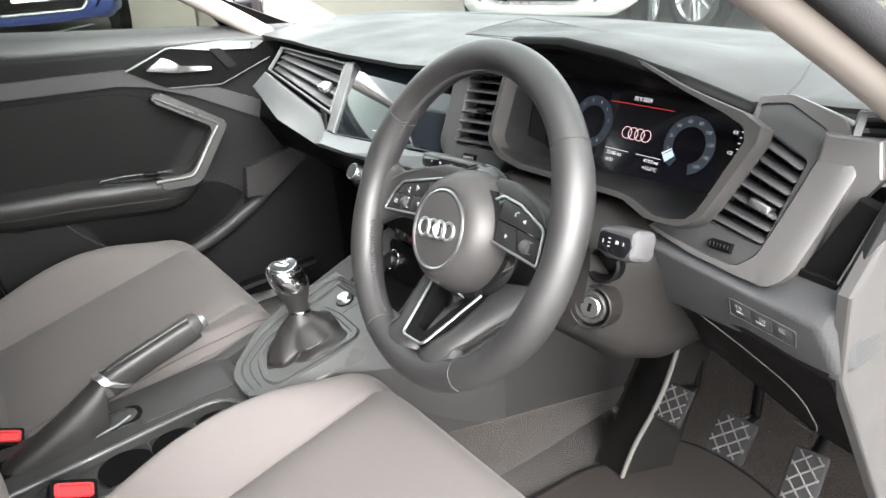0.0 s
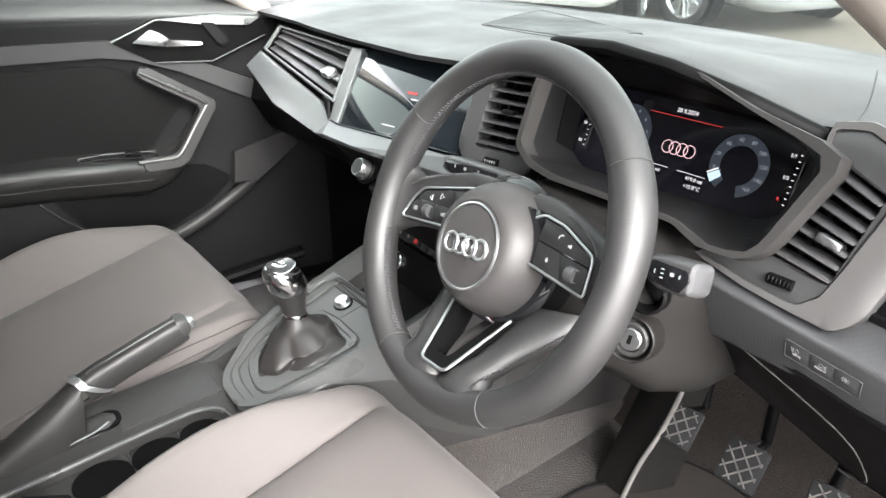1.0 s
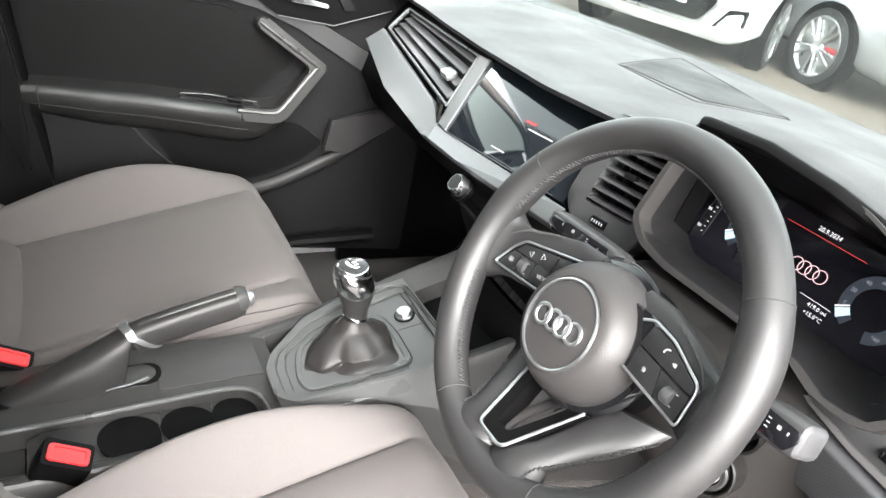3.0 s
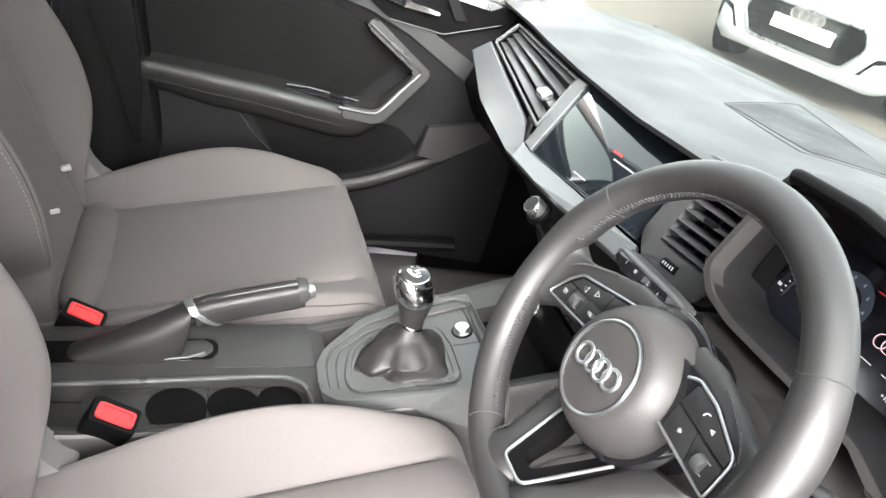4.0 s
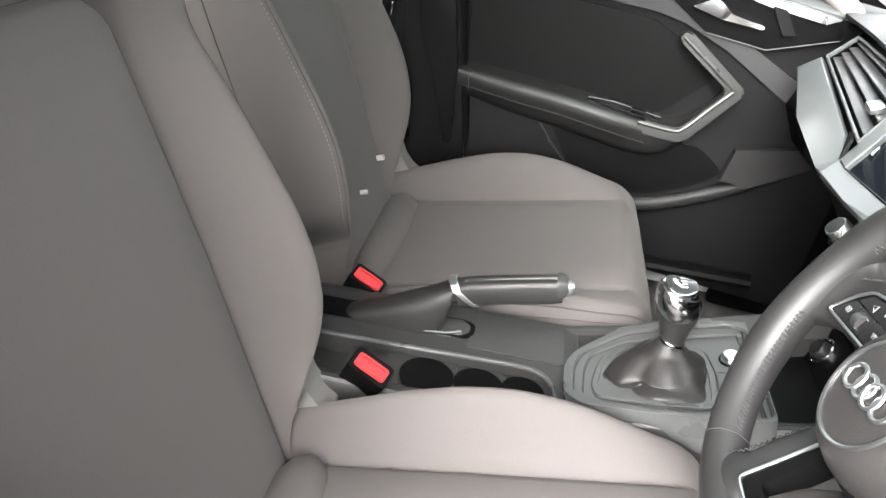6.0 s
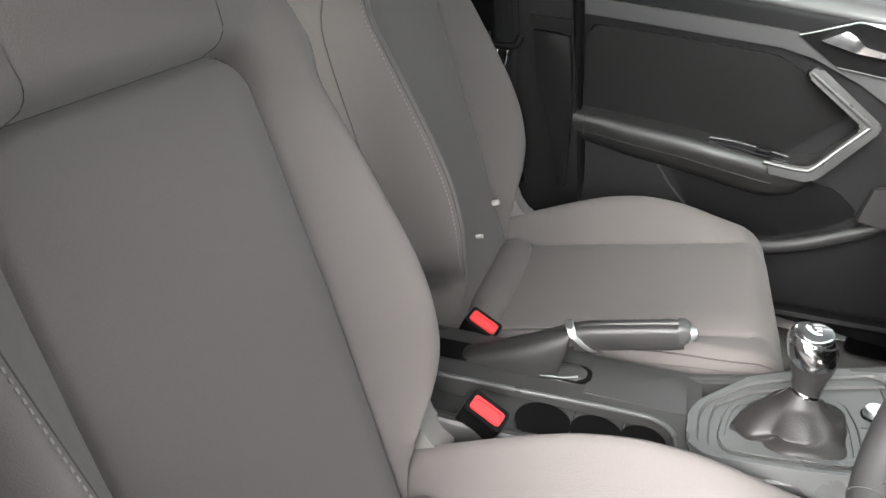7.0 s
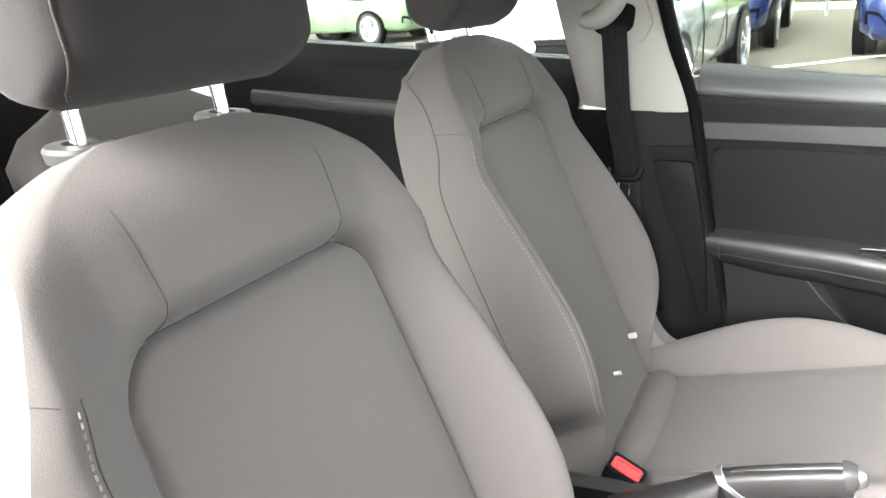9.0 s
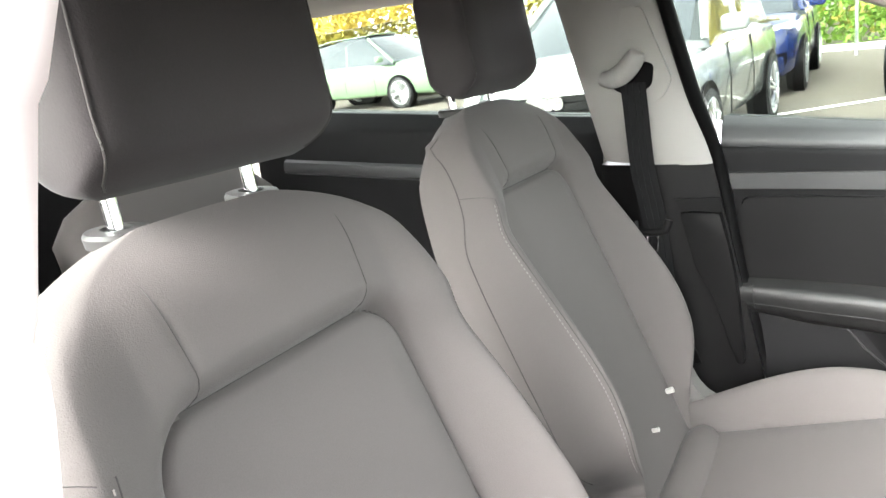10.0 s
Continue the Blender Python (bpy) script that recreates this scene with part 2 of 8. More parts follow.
def rounded(poly, r, seg=4):
    """A polygon with its corners rounded."""
    out = []
    n = len(poly)
    for i in range(n):
        p0, p1, p2 = (Vector(poly[(i + k) % n]) for k in (-1, 0, 1))
        a, b = p0 - p1, p2 - p1
        la, lb = a.length, b.length
        rr = r[i] if isinstance(r, (list, tuple)) else r
        if rr <= 0:
            out.append(tuple(p1))
            continue
        t = min(rr, la * 0.45, lb * 0.45)
        s, e = p1 + a / la * t, p1 + b / lb * t
        for k in range(seg + 1):
            q = k / seg
            out.append(tuple((1 - q) ** 2 * s + 2 * q * (1 - q) * p1 + q * q * e))
    return out


def prism(poly, depth, m=ID, bevel=0.0, seg=2, bm=None):
    """A plate: the polygon in m's xy plane, its face at z = 0 and its body down to z = -depth."""
    bm = bm or bmesh.new()
    top = [bm.verts.new((p[0], p[1], 0)) for p in poly]
    bot = [bm.verts.new((p[0], p[1], -depth)) for p in poly]
    faces = [bm.faces.new(top), bm.faces.new(bot[::-1])]
    n = len(poly)
    for i in range(n):
        faces.append(bm.faces.new((top[i], bot[i], bot[(i + 1) % n], top[(i + 1) % n])))
    vs = top + bot
    if bevel > 0:
        es = list(faces[0].edges)
        res = bmesh.ops.bevel(bm, geom=es, offset=bevel, segments=seg, affect="EDGES", profile=0.5, clamp_overlap=True)
        vs = list({v for v in vs if v.is_valid} | set(res["verts"]))
    bmesh.ops.transform(bm, matrix=m, verts=vs)
    return bm


def loft(rings, closed=True, cap=True, bm=None):
    bm = bm or bmesh.new()
    rows = [[bm.verts.new(p) for p in r] for r in rings]
    n = len(rows[0])
    for a, b in zip(rows, rows[1:]):
        for i in range(n if closed else n - 1):
            j = (i + 1) % n
            bm.faces.new((a[i], a[j], b[j], b[i]))
    if cap and closed:
        bm.faces.new(rows[0][::-1])
        bm.faces.new(rows[-1])
    return bm


def frame_plate(outer, inner, depth, m=ID, lip=0.0, bm=None):
    """A plate with a hole: outer and inner loops with as many points each."""
    bm = bm or bmesh.new()
    def ring(p, z):
        return [m @ Vector((a, b, z)) for a, b in p]
    n = len(outer)
    mid = [((o[0] + i[0]) / 2, (o[1] + i[1]) / 2) for o, i in zip(outer, inner)]
    rings = [ring(outer, -depth), ring(outer, -lip * 0.6), ring([(o[0] * 0.93 + k[0] * 0.07, o[1] * 0.93 + k[1] * 0.07) for o, k in zip(outer, inner)], 0), ring(mid, 0),
             ring([(o[0] * 0.07 + k[0] * 0.93, o[1] * 0.07 + k[1] * 0.93) for o, k in zip(outer, inner)], 0), ring(inner, -lip), ring(inner, -depth)]
    rows = [[bm.verts.new(p) for p in r] for r in rings]
    rows.append(rows[0])
    for a, b in zip(rows, rows[1:]):
        for i in range(n):
            j = (i + 1) % n
            bm.faces.new((a[i], a[j], b[j], b[i]))
    return bm


def resample(poly, n):
    """n points evenly spaced along a closed polygon."""
    pts = [Vector(p) for p in poly]
    seg = [(pts[i], pts[(i + 1) % len(pts)]) for i in range(len(pts))]
    ln = [(b - a).length for a, b in seg]
    tot = sum(ln)
    out = []
    for k in range(n):
        d = tot * k / n
        i = 0
        while d > ln[i] and i < len(ln) - 1:
            d -= ln[i]
            i += 1
        out.append(tuple(seg[i][0].lerp(seg[i][1], d / max(ln[i], 1e-9))))
    return out


def smooth_path(pts, n, closed=False):
    """Catmull-Rom through the points."""
    P = [Vector(p) for p in pts]
    m = len(P)
    out = []
    spans = m if closed else m - 1
    for k in range(n):
        t = k / (n if closed else n - 1) * spans
        i = min(int(t), spans - 1)
        q = t - i
        if closed:
            a, b, c, d = (P[(i + j) % m] for j in (-1, 0, 1, 2))
        else:
            a, b, c, d = (P[min(max(i + j, 0), m - 1)] for j in (-1, 0, 1, 2))
        out.append(0.5 * (2 * b + (c - a) * q + (2 * a - 5 * b + 4 * c - d) * q * q + (3 * b - a - 3 * c + d) * q ** 3))
    return out


def tube(path, r, seg=10, closed=False, bm=None, flat=1.0, up=(0, 0, 1), cap=True):
    """A tube along the path; r a number or a function of 0..1; flat squeezes it along up."""
    bm = bm or bmesh.new()
    P = [Vector(p) for p in path]
    n = len(P)
    rings = []
    for i, p in enumerate(P):
        if closed:
            d = P[(i + 1) % n] - P[i - 1]
        else:
            d = P[min(i + 1, n - 1)] - P[max(i - 1, 0)]
        d.normalize()
        a = d.cross(Vector(up))
        if a.length < 1e-4:
            a = d.cross(Vector((1, 0.1, 0)))
        a.normalize()
        b = a.cross(d)
        rr = r(i / max(n - 1, 1)) if callable(r) else r
        rings.append([p + a * (rr * math.cos(2 * math.pi * k / seg)) + b * (rr * flat * math.sin(2 * math.pi * k / seg)) for k in range(seg)])
    if closed:
        rows = [[bm.verts.new(p) for p in q] for q in rings]
        for i in range(n):
            a, b = rows[i], rows[(i + 1) % n]
            for k in range(seg):
                j = (k + 1) % seg
                bm.faces.new((a[k], a[j], b[j], b[k]))
        return bm
    return loft(rings, cap=cap, bm=bm)


def lathe(profile, seg=32, m=ID, bm=None):
    """Revolve (radius, height) pairs about m's z axis; ends are closed."""
    return loft([[m @ Vector((r * math.cos(2 * math.pi * k / seg), r * math.sin(2 * math.pi * k / seg), z)) for k in range(seg)] for r, z in profile], bm=bm)


def ring_of(profile, seg=32, m=ID, bm=None):
    """Revolve a closed section of (radius, height) pairs about m's z axis: an open ring."""
    bm = bm or bmesh.new()
    rows = [[bm.verts.new(m @ Vector((r * math.cos(2 * math.pi * k / seg), r * math.sin(2 * math.pi * k / seg), z))) for r, z in profile] for k in range(seg)]
    n = len(profile)
    for i in range(seg):
        a, b = rows[i], rows[(i + 1) % seg]
        for k in range(n):
            bm.faces.new((a[k], a[(k + 1) % n], b[(k + 1) % n], b[k]))
    return bm


def rbox(size, m=ID, bevel=0.004, seg=2, bm=None, taper=1.0):
    """A box with rounded edges, centred on m; taper scales its top."""
    bm = bm or bmesh.new()
    g = bmesh.ops.create_cube(bm, size=1.0)
    vs = g["verts"]
    for v in vs:
        k = taper if v.co.z > 0 else 1.0
        v.co = Vector((v.co.x * size[0] * k, v.co.y * size[1] * k, v.co.z * size[2]))
    es = list({e for v in vs for e in v.link_edges})
    if bevel > 0:
        res = bmesh.ops.bevel(bm, geom=es, offset=bevel, segments=seg, affect="EDGES", profile=0.5, clamp_overlap=True)
        vs = list({v for v in vs if v.is_valid} | set(res["verts"]))
    bmesh.ops.transform(bm, matrix=m, verts=vs)
    return bm


def sheet(f, nu, nv, bm=None):
    """An open sheet of f(u, v) over 0..1."""
    return loft([[f(i / nu, j / nv) for i in range(nu + 1)] for j in range(nv + 1)], closed=False, bm=bm)


def solid(f, nu, nv, thick):
    """A sheet with thickness: its back lies at the offset that thick gives."""
    t = Vector(thick)
    rings = []
    for j in range(nv + 1):
        front = [Vector(f(i / nu, j / nv)) for i in range(nu + 1)]
        rings.append(front + [p + t for p in reversed(front)])
    return loft(rings)


def lerp(a, b, t):
    return a + (b - a) * t




def line_at(table, x):
    if x <= table[0][0]:
        return table[0][1]
    for (x0, y0), (x1, y1) in zip(table, table[1:]):
        if x <= x1:
            return y0 + (y1 - y0) * (x - x0) / (x1 - x0)
    return table[-1][1]


def text_part(name, body, size, m, material, parent, label="", align="CENTER", depth=0.0003):
    """Lettering as a thin mesh on m's xy plane."""
    cu = bpy.data.curves.new(name, "FONT")
    cu.body, cu.size, cu.align_x, cu.align_y, cu.extrude = body, size, align, "CENTER", depth
    cu.resolution_u = 2
    tmp = bpy.data.objects.new(name, cu)
    me = bpy.data.meshes.new_from_object(tmp)
    bpy.data.objects.remove(tmp)
    me.transform(m)
    me.materials.clear()
    me.materials.append(material)
    ob = new(name, me)
    ob.parent = parent
    if label:
        ob["label"] = label
    return ob


def radial(poly, c, n):
    """n points on a polygon, at even angles about c."""
    out = []
    m = len(poly)
    for k in range(n):
        a = 2 * math.pi * k / n
        dx, dy = math.cos(a), math.sin(a)
        best = 0.0
        for i in range(m):
            x1, y1 = poly[i][0] - c[0], poly[i][1] - c[1]
            x2, y2 = poly[(i + 1) % m][0] - c[0], poly[(i + 1) % m][1] - c[1]
            den = dx * (y2 - y1) - dy * (x2 - x1)
            if abs(den) < 1e-12:
                continue
            t = (x1 * (y2 - y1) - y1 * (x2 - x1)) / den
            s = (x1 * dy - y1 * dx) / den
            if -1e-9 <= s <= 1 + 1e-9 and t > best:
                best = t
        out.append((c[0] + dx * best, c[1] + dy * best))
    return out



# ---- seats ----
def sdf_round_box(x, y, hx, hy, r):
    qx, qy = abs(x) - hx + r, abs(y) - hy + r
    return math.hypot(max(qx, 0), max(qy, 0)) + min(max(qx, qy), 0) - r


BACK_W = [(0, 0.165), (0.08, 0.172), (0.10, 0.192), (0.115, 0.222), (0.135, 0.246), (0.17, 0.261), (0.30, 0.264), (0.42, 0.261), (0.50, 0.253), (0.56, 0.241), (0.60, 0.227), (0.63, 0.206), (0.65, 0.182), (0.665, 0.150), (0.675, 0.115), (0.68, 0.092)]
def back_w(h):
    """Half width of the backrest at h up, with the table's corners eased."""
    r = min(0.024, max(0.68 - h, 0.0) * 0.5)
    return sum(line_at(BACK_W, min(max(h + r * k / 4, 0.0), 0.68)) for k in range(-4, 5)) / 9


# how far the bolster's ridge stands out, up the back
BACK_A = [(0.04, 0.014), (0.10, 0.044), (0.15, 0.070), (0.21, 0.082), (0.27, 0.082), (0.34, 0.068), (0.43, 0.048), (0.51, 0.026), (0.58, 0.006), (0.64, 0.0)]
RIDGE = 0.60


def ridge_height(h):
    return sum(line_at(BACK_A, h + 0.012 * k) for k in range(-3, 4)) / 7


def panel_half(h):
    """Half width of the inset centre panel."""
    return 0.1485 + 0.013 * min(max((0.54 - h) / 0.25, 0.0), 1.0)


def shoulder_line(h):
    return 0.104 + (h - 0.55) * 0.10


def bolster_s(h, q):
    """Place across the back, q of the way from the panel's seam to the outer edge."""
    hw = panel_half(h)
    return hw + (back_w(h) - hw) * q


def back_front(s, h):
    """How far the backrest's front stands proud at s across and h up."""
    w, hw = back_w(h), panel_half(h)
    a = abs(s)
    sd = sdf_round_box(s, h - 0.19, hw, 0.358, 0.045)
    rise = ridge_height(h)
    q = max(0.0, (a - hw) / max(w - hw, 0.02))
    d = 0.004
    if q < RIDGE:
        r = q / RIDGE
        d += rise * (0.55 * r * r * (3 - 2 * r) + 0.45 * r * (2 - r))
    else:
        f = min((q - RIDGE) / (1 - RIDGE), 1.0)
        d += rise - (rise + 0.030) * f ** 1.75
    lip = min(max((sd + 0.001) / 0.024, 0.0), 1.0)
    lip = lip * (2 - lip)
    d += lip * 0.024 / (1 + math.exp(-(h - 0.515) / 0.012))
    d -= (0.007 + 0.004 * min(max((h - 0.50) / 0.03, 0.0), 1.0)) * math.exp(-(sd / 0.0040) ** 2)
    pil = min(max(0.0, -sd) / 0.05, 1.0)
    d += 0.008 * pil * (2 - pil)
    # shoulder seams run from the panel's corners to the top
    if h > 0.5:
        d -= 0.0009 * math.exp(-((a - shoulder_line(h)) / 0.0050) ** 2) * min(max((h - 0.545) / 0.01, 0), 1) * min(max((0.645 - h) / 0.04, 0), 1)
    edge = max(0.0, (a / w - 0.80) / 0.20) * min(max((h - 0.56) / 0.08, 0.0), 1.0)
    d -= 0.034 * edge ** 2.4
    top = max(0.0, (h - 0.60) / 0.08)
    d -= 0.034 * top ** 2.4
    return d


def crown(s, h):
    """Slight dome of the backrest's top under the head restraint."""
    return 0.0085 * min(max((h - 0.57) / 0.11, 0.0), 1.0) ** 1.5 * max(0.0, 1 - (s / 0.17) ** 2)


def build_seat(name, label, recline, tall=1.0, inner=1.0):
    seat = thing(name, label, "car seat", "front seats")
    ca, sa = math.cos(recline), math.sin(recline)
    B = fr((0, -0.051, 0.503), (-1, 0, 0), (0, -sa, ca))  # x across, y up the back, z to the front
    B = B @ Matrix.Diagonal((1.0, tall, 1.0, 1.0))
    rings, NS = [], 190
    hs = [0.680 * (i / 180) for i in range(181)]
    for h in hs:
        w = back_w(h)
        front = []
        for i in range(NS + 1):
            s = w * math.sin((i / NS - 0.5) * math.pi * 0.999) * 0.35 + w * (i / NS * 2 - 1) * 0.65
            front.append(B @ Vector((s, h + crown(s, h), back_front(s, h))))
        th = 0.085 + 0.03 * math.sin(min(h / 0.6, 1) * math.pi)
        if h > 0.6:
            th -= (h - 0.6) * 0.5
        backp = []
        for q in (1.0, 0.985, 0.93, 0.75, 0.4, 0, -0.4, -0.75, -0.93, -0.985, -1.0):
            k = 0.72 + 0.28 * (1 - abs(q) ** 6)
            backp.append(B @ Vector((w * q * 0.985, h + crown(w * q, h), -th * k)))
        rings.append(front + backp)
    part("backrest", loft(rings), FABRIC, seat)
    # piping where the front cover meets the side cover
    for sg in (1, -1):
        pth = []
        for i in range(40):
            h = 0.12 + 0.555 * i / 39
            s = back_w(h) * 0.992
            pth.append(B @ Vector((sg * s, h, back_front(s, h) + 0.0004)))
        part("seam", tube(pth, 0.0009, 6), SEAMFAB, seat, "dark piped seam")
    # sewn seam round the centre panel
    for sg in (1, -1):
        pth = []
        for i in range(70):
            if i < 45:
                h = lerp(0.05, 0.503, i / 44)
                s = panel_half(h)
            elif i < 57:
                a = (i - 45) / 11 * math.pi / 2
                s, h = panel_half(0.52) - 0.045 + 0.045 * math.cos(a), 0.503 + 0.045 * math.sin(a)
            else:
                s, h = lerp(panel_half(0.52) - 0.049, 0.0, (i - 57) / 12), 0.548
            pth.append(B @ Vector((sg * s, h, back_front(s, h) + 0.0002)))
        part("panel_seam", tube(pth, 0.0010, 6), SEAMFAB, seat, "dark sewn seam round the back panel")
        pth = []
        for i in range(24):
            h = lerp(0.548, 0.675, i / 23)
            s = shoulder_line(h)
            pth.append(B @ Vector((sg * s, h, back_front(s, h) + 0.0006)))
        part("shoulder_seam", tube(pth, 0.0004, 6), SEAMFAB, seat, "fine seam over the shoulder")
    # dashed stitching on the bolsters and the shoulder seam
    outer_q = RIDGE + (0.055 if inner < 1.0 else -0.09)
    for sg in (1, -1):
        ridge_q = outer_q if sg < 0 else RIDGE + 0.055
        bm = bmesh.new()
        for i in range(68):
            h = 0.115 + 0.0062 * i
            def at(hh):
                s = bolster_s(hh, ridge_q + 0.045)
                return B @ Vector((sg * s, hh, back_front(s, hh) + 0.0006))
            tube([at(h), at(h + 0.0036)], 0.0009, 5, bm=bm)
        pth = []
        for i in range(40):
            hh = 0.10 + 0.44 * i / 39
            s = bolster_s(hh, ridge_q)
            pth.append(B @ Vector((sg * s, hh, back_front(s, hh) + 0.0001)))
        part("ridge_seam", tube(pth, 0.0007, 6), SEAMFAB, seat, "dark seam along the bolster's ridge")
        part("stitching", bm, THREAD, seat, "fine pale stitching")
        pth = []
        for i in range(16):
            s = lerp(bolster_s(0.54, RIDGE + 0.04), back_w(0.555) * 0.985, i / 15)
            hh = 0.540 + 0.022 * (i / 15)
            pth.append(B @ Vector((sg * s, hh, back_front(s, hh) + 0.0002)))
        part("seam", tube(pth, 0.0004, 6), SEAMFAB, seat, "fine cross seam")
    # cushion
    cc = math.radians(15.5)
    C = fr((0, -0.045, 0.492), (1, 0, 0), (0, math.cos(cc), math.sin(cc)))
    CW = [(0, 0.232), (0.2, 0.246), (0.40, 0.246), (0.44, 0.243), (0.465, 0.236), (0.48, 0.224)]
    CR = [(-0.03, 0.040), (0.0, 0.046), (0.08, 0.060), (0.15, 0.074), (0.24, 0.082), (0.31, 0.072), (0.37, 0.048), (0.43, 0.014), (0.48, 0.0)]

    def cush(s, l):
        """Height of the cushion's top at s across and l forward."""
        w = line_at(CW, max(l, 0))
        a = abs(s)
        hr = sum(line_at(CR, l + 0.014 * k) for k in range(-3, 4)) / 7 * (inner if s > 0 else 1.0)
        pil = min(max(0.163 - a, 0) / 0.06, 1.0)
        z = 0.012 + 0.009 * pil * (2 - pil)
        q = max(0.0, (a - 0.163) / (w - 0.163))
        if q < 0.62:
            r = q / 0.62
            z += hr * (0.5 * r * r * (3 - 2 * r) + 0.5 * r * (2 - r))
        else:
            z += hr - (hr + 0.040) * ((q - 0.62) / 0.38) ** 1.8
        fade = min(max((0.455 - l) / 0.02, 0.0), 1.0)
        z -= 0.0055 * math.exp(-((a - 0.163) / 0.0030) ** 2) * fade
        if l > 0.438:
            k = min((l - 0.438) / 0.046, 1.0)
            z -= 0.050 * (1 - math.sqrt(max(1 - k * k, 0.0)))
        return z

    rings = []
    ls = [-0.03 + 0.468 * i / 90 for i in range(91)] + [0.445, 0.452, 0.459, 0.465, 0.470, 0.474, 0.4775, 0.480, 0.482, 0.4835]
    for l in ls:
        w = line_at(CW, max(l, 0))
        front = [C @ Vector((w * (i / 120 * 2 - 1), l, cush(w * (i / 120 * 2 - 1), l))) for i in range(121)]
        low = -0.135
        side = [C @ Vector((w * q, l, lo)) for q, lo in ((1.004, -0.06), (1.0, -0.09), (0.97, low), (0.5, low - 0.01), (-0.5, low - 0.01), (-0.97, low), (-1.0, -0.09), (-1.004, -0.06))]
        rings.append(front + side)
    part("cushion", loft(rings), FABRIC, seat)
    # rolled fabric filler between cushion and back
    pth = [C @ Vector((s, 0.034 - 0.02 * abs(s), 0.016)) for s in [i * 0.02 - 0.17 for i in range(18)]]
    part("rear_roll", tube(pth, lambda q: 0.033 * (1 - abs(2 * q - 1) ** 8) + 0.002, 16, flat=0.8), FABRIC, seat, "thick rolled fabric edge")
    # sewn seams outside the bolster's ridge and along the cushion's panel
    def cushion_q(l, q):
        w = line_at(CW, max(l, 0))
        return 0.163 + (w - 0.163) * q
    for sg in (1, -1):
        for q, r, nm, lb in ((0.80, 0.0011, "seam", "dark piped seam"), (0.88, 0.0005, "top_stitch", "fine dark top stitch")):
            pth = [C @ Vector((sg * cushion_q(l, q), l, cush(sg * cushion_q(l, q), l) + 0.0003)) for l in [0.01 + 0.462 * i / 39 for i in range(40)]]
            part(nm, tube(pth, r, 6), SEAMFAB, seat, lb)
        pth = [C @ Vector((sg * 0.163, l, cush(sg * 0.163, l) + 0.0002)) for l in [0.03 + 0.43 * i / 39 for i in range(40)]]
        part("cushion_seam", tube(pth, 0.0010, 6), SEAMFAB, seat, "dark sewn seam along the cushion")
    # side valance and slide base
    for sg in (1, -1):
        m = C @ pose(sg * 0.233, 0.19, -0.16)
        part("side_cover", rbox((0.03, 0.40, 0.07), m, 0.012, 3), HARD, seat, "grey plastic side cover")
    # head restraint
    top = B @ Vector((0, 0.680, -0.042))
    ax = (B.to_3x3() @ Vector((0, 1, 0))).normalized()
    tilt = recline - radians(15)
    ax = Vector((0, -math.sin(tilt), math.cos(tilt)))
    hx = fr(top + ax * (0.048 if tall == 1.0 else 0.036) + Vector((0, 0.045, 0)), (-1, 0, 0), (0, -math.sin(tilt), math.cos(tilt)))
    for sg in (1, -1):
        foot = B @ Vector((sg * 0.075, 0.6912, -0.0285))
        mm = fr(foot, (1, 0, 0), (0, math.cos(recline - 0.42), math.sin(recline - 0.42)))
        mm.translation = foot
        part("guide", lathe([(0.0245, -0.008), (0.0255, -0.003), (0.0260, 0.0), (0.0240, 0.0035), (0.0125, 0.0045), (0.011, 0.001)], 28, mm), GUIDEM, seat, "flat grey plastic head restraint guide")
        part("post", tube([foot + ax * k for k in (-0.02, 0.03, 0.075, 0.12)], 0.0068, 14), CHROME, seat, "chrome head restraint post")
    def rest_at(q, th):
        """Point on the head restraint, q up and th round it (0: its side, a quarter turn: its front)."""
        lo = 1 - (1 - min(q / 0.20, 1.0)) ** 2.2
        hi = 1 - max(0.0, (q - 0.72) / 0.28) ** 2.6
        k = max(min(lo, hi), 0.02)
        corner = math.sqrt(max(1 - (1 - min(q / 0.30, 1.0)) ** 2, 0.0))
        hw = 0.141 * (0.80 + 0.20 * corner) * (0.93 + 0.07 * min(k * 2, 1.0)) * (1.0 - 0.06 * q)
        tf, tb = 0.058 * k, 0.050 * k
        c, s_ = math.cos(th), math.sin(th)
        xx = hw * math.copysign(abs(c) ** 0.42, c)
        zz = (tf if s_ > 0 else tb) * math.copysign(abs(s_) ** 0.50, s_)
        if s_ > 0:
            zz -= 0.013 * (1 - (xx / hw) ** 2) * k
        return hx @ Vector((xx, 0.195 * q, zz))
    NR, NA = 44, 72
    part("head_restraint", loft([[rest_at(i / NR, 2 * math.pi * (a + 0.5) / NA) for a in range(NA)] for i in range(NR + 1)]), FABRIC_SIDE, seat, "dark grey fabric head restraint")
    seam_th = radians(40)
    for sg in (1, -1):
        pth = [rest_at(lerp(0.03, 0.97, i / 40), seam_th if sg > 0 else math.pi - seam_th) for i in range(41)]
        part("seam", tube(pth, 0.0013, 6), SEAMFAB, seat, "dark piped seam")
    # pale hinge covers where the back meets the cushion
    hm = fr((-0.203, 0, 0), (0, 1, 0), (0, 0, 1))
    part("hinge_cover", prism(rounded([(-0.110, 0.50), (-0.020, 0.530), (-0.012, 0.552), (-0.030, 0.562), (-0.047, 0.581), (-0.060, 0.606), (-0.075, 0.622), (-0.110, 0.630)], 0.006), 0.045, hm, 0.008, 3), PALEP, seat, "pale grey curved recliner cover")
    return seat, B, C


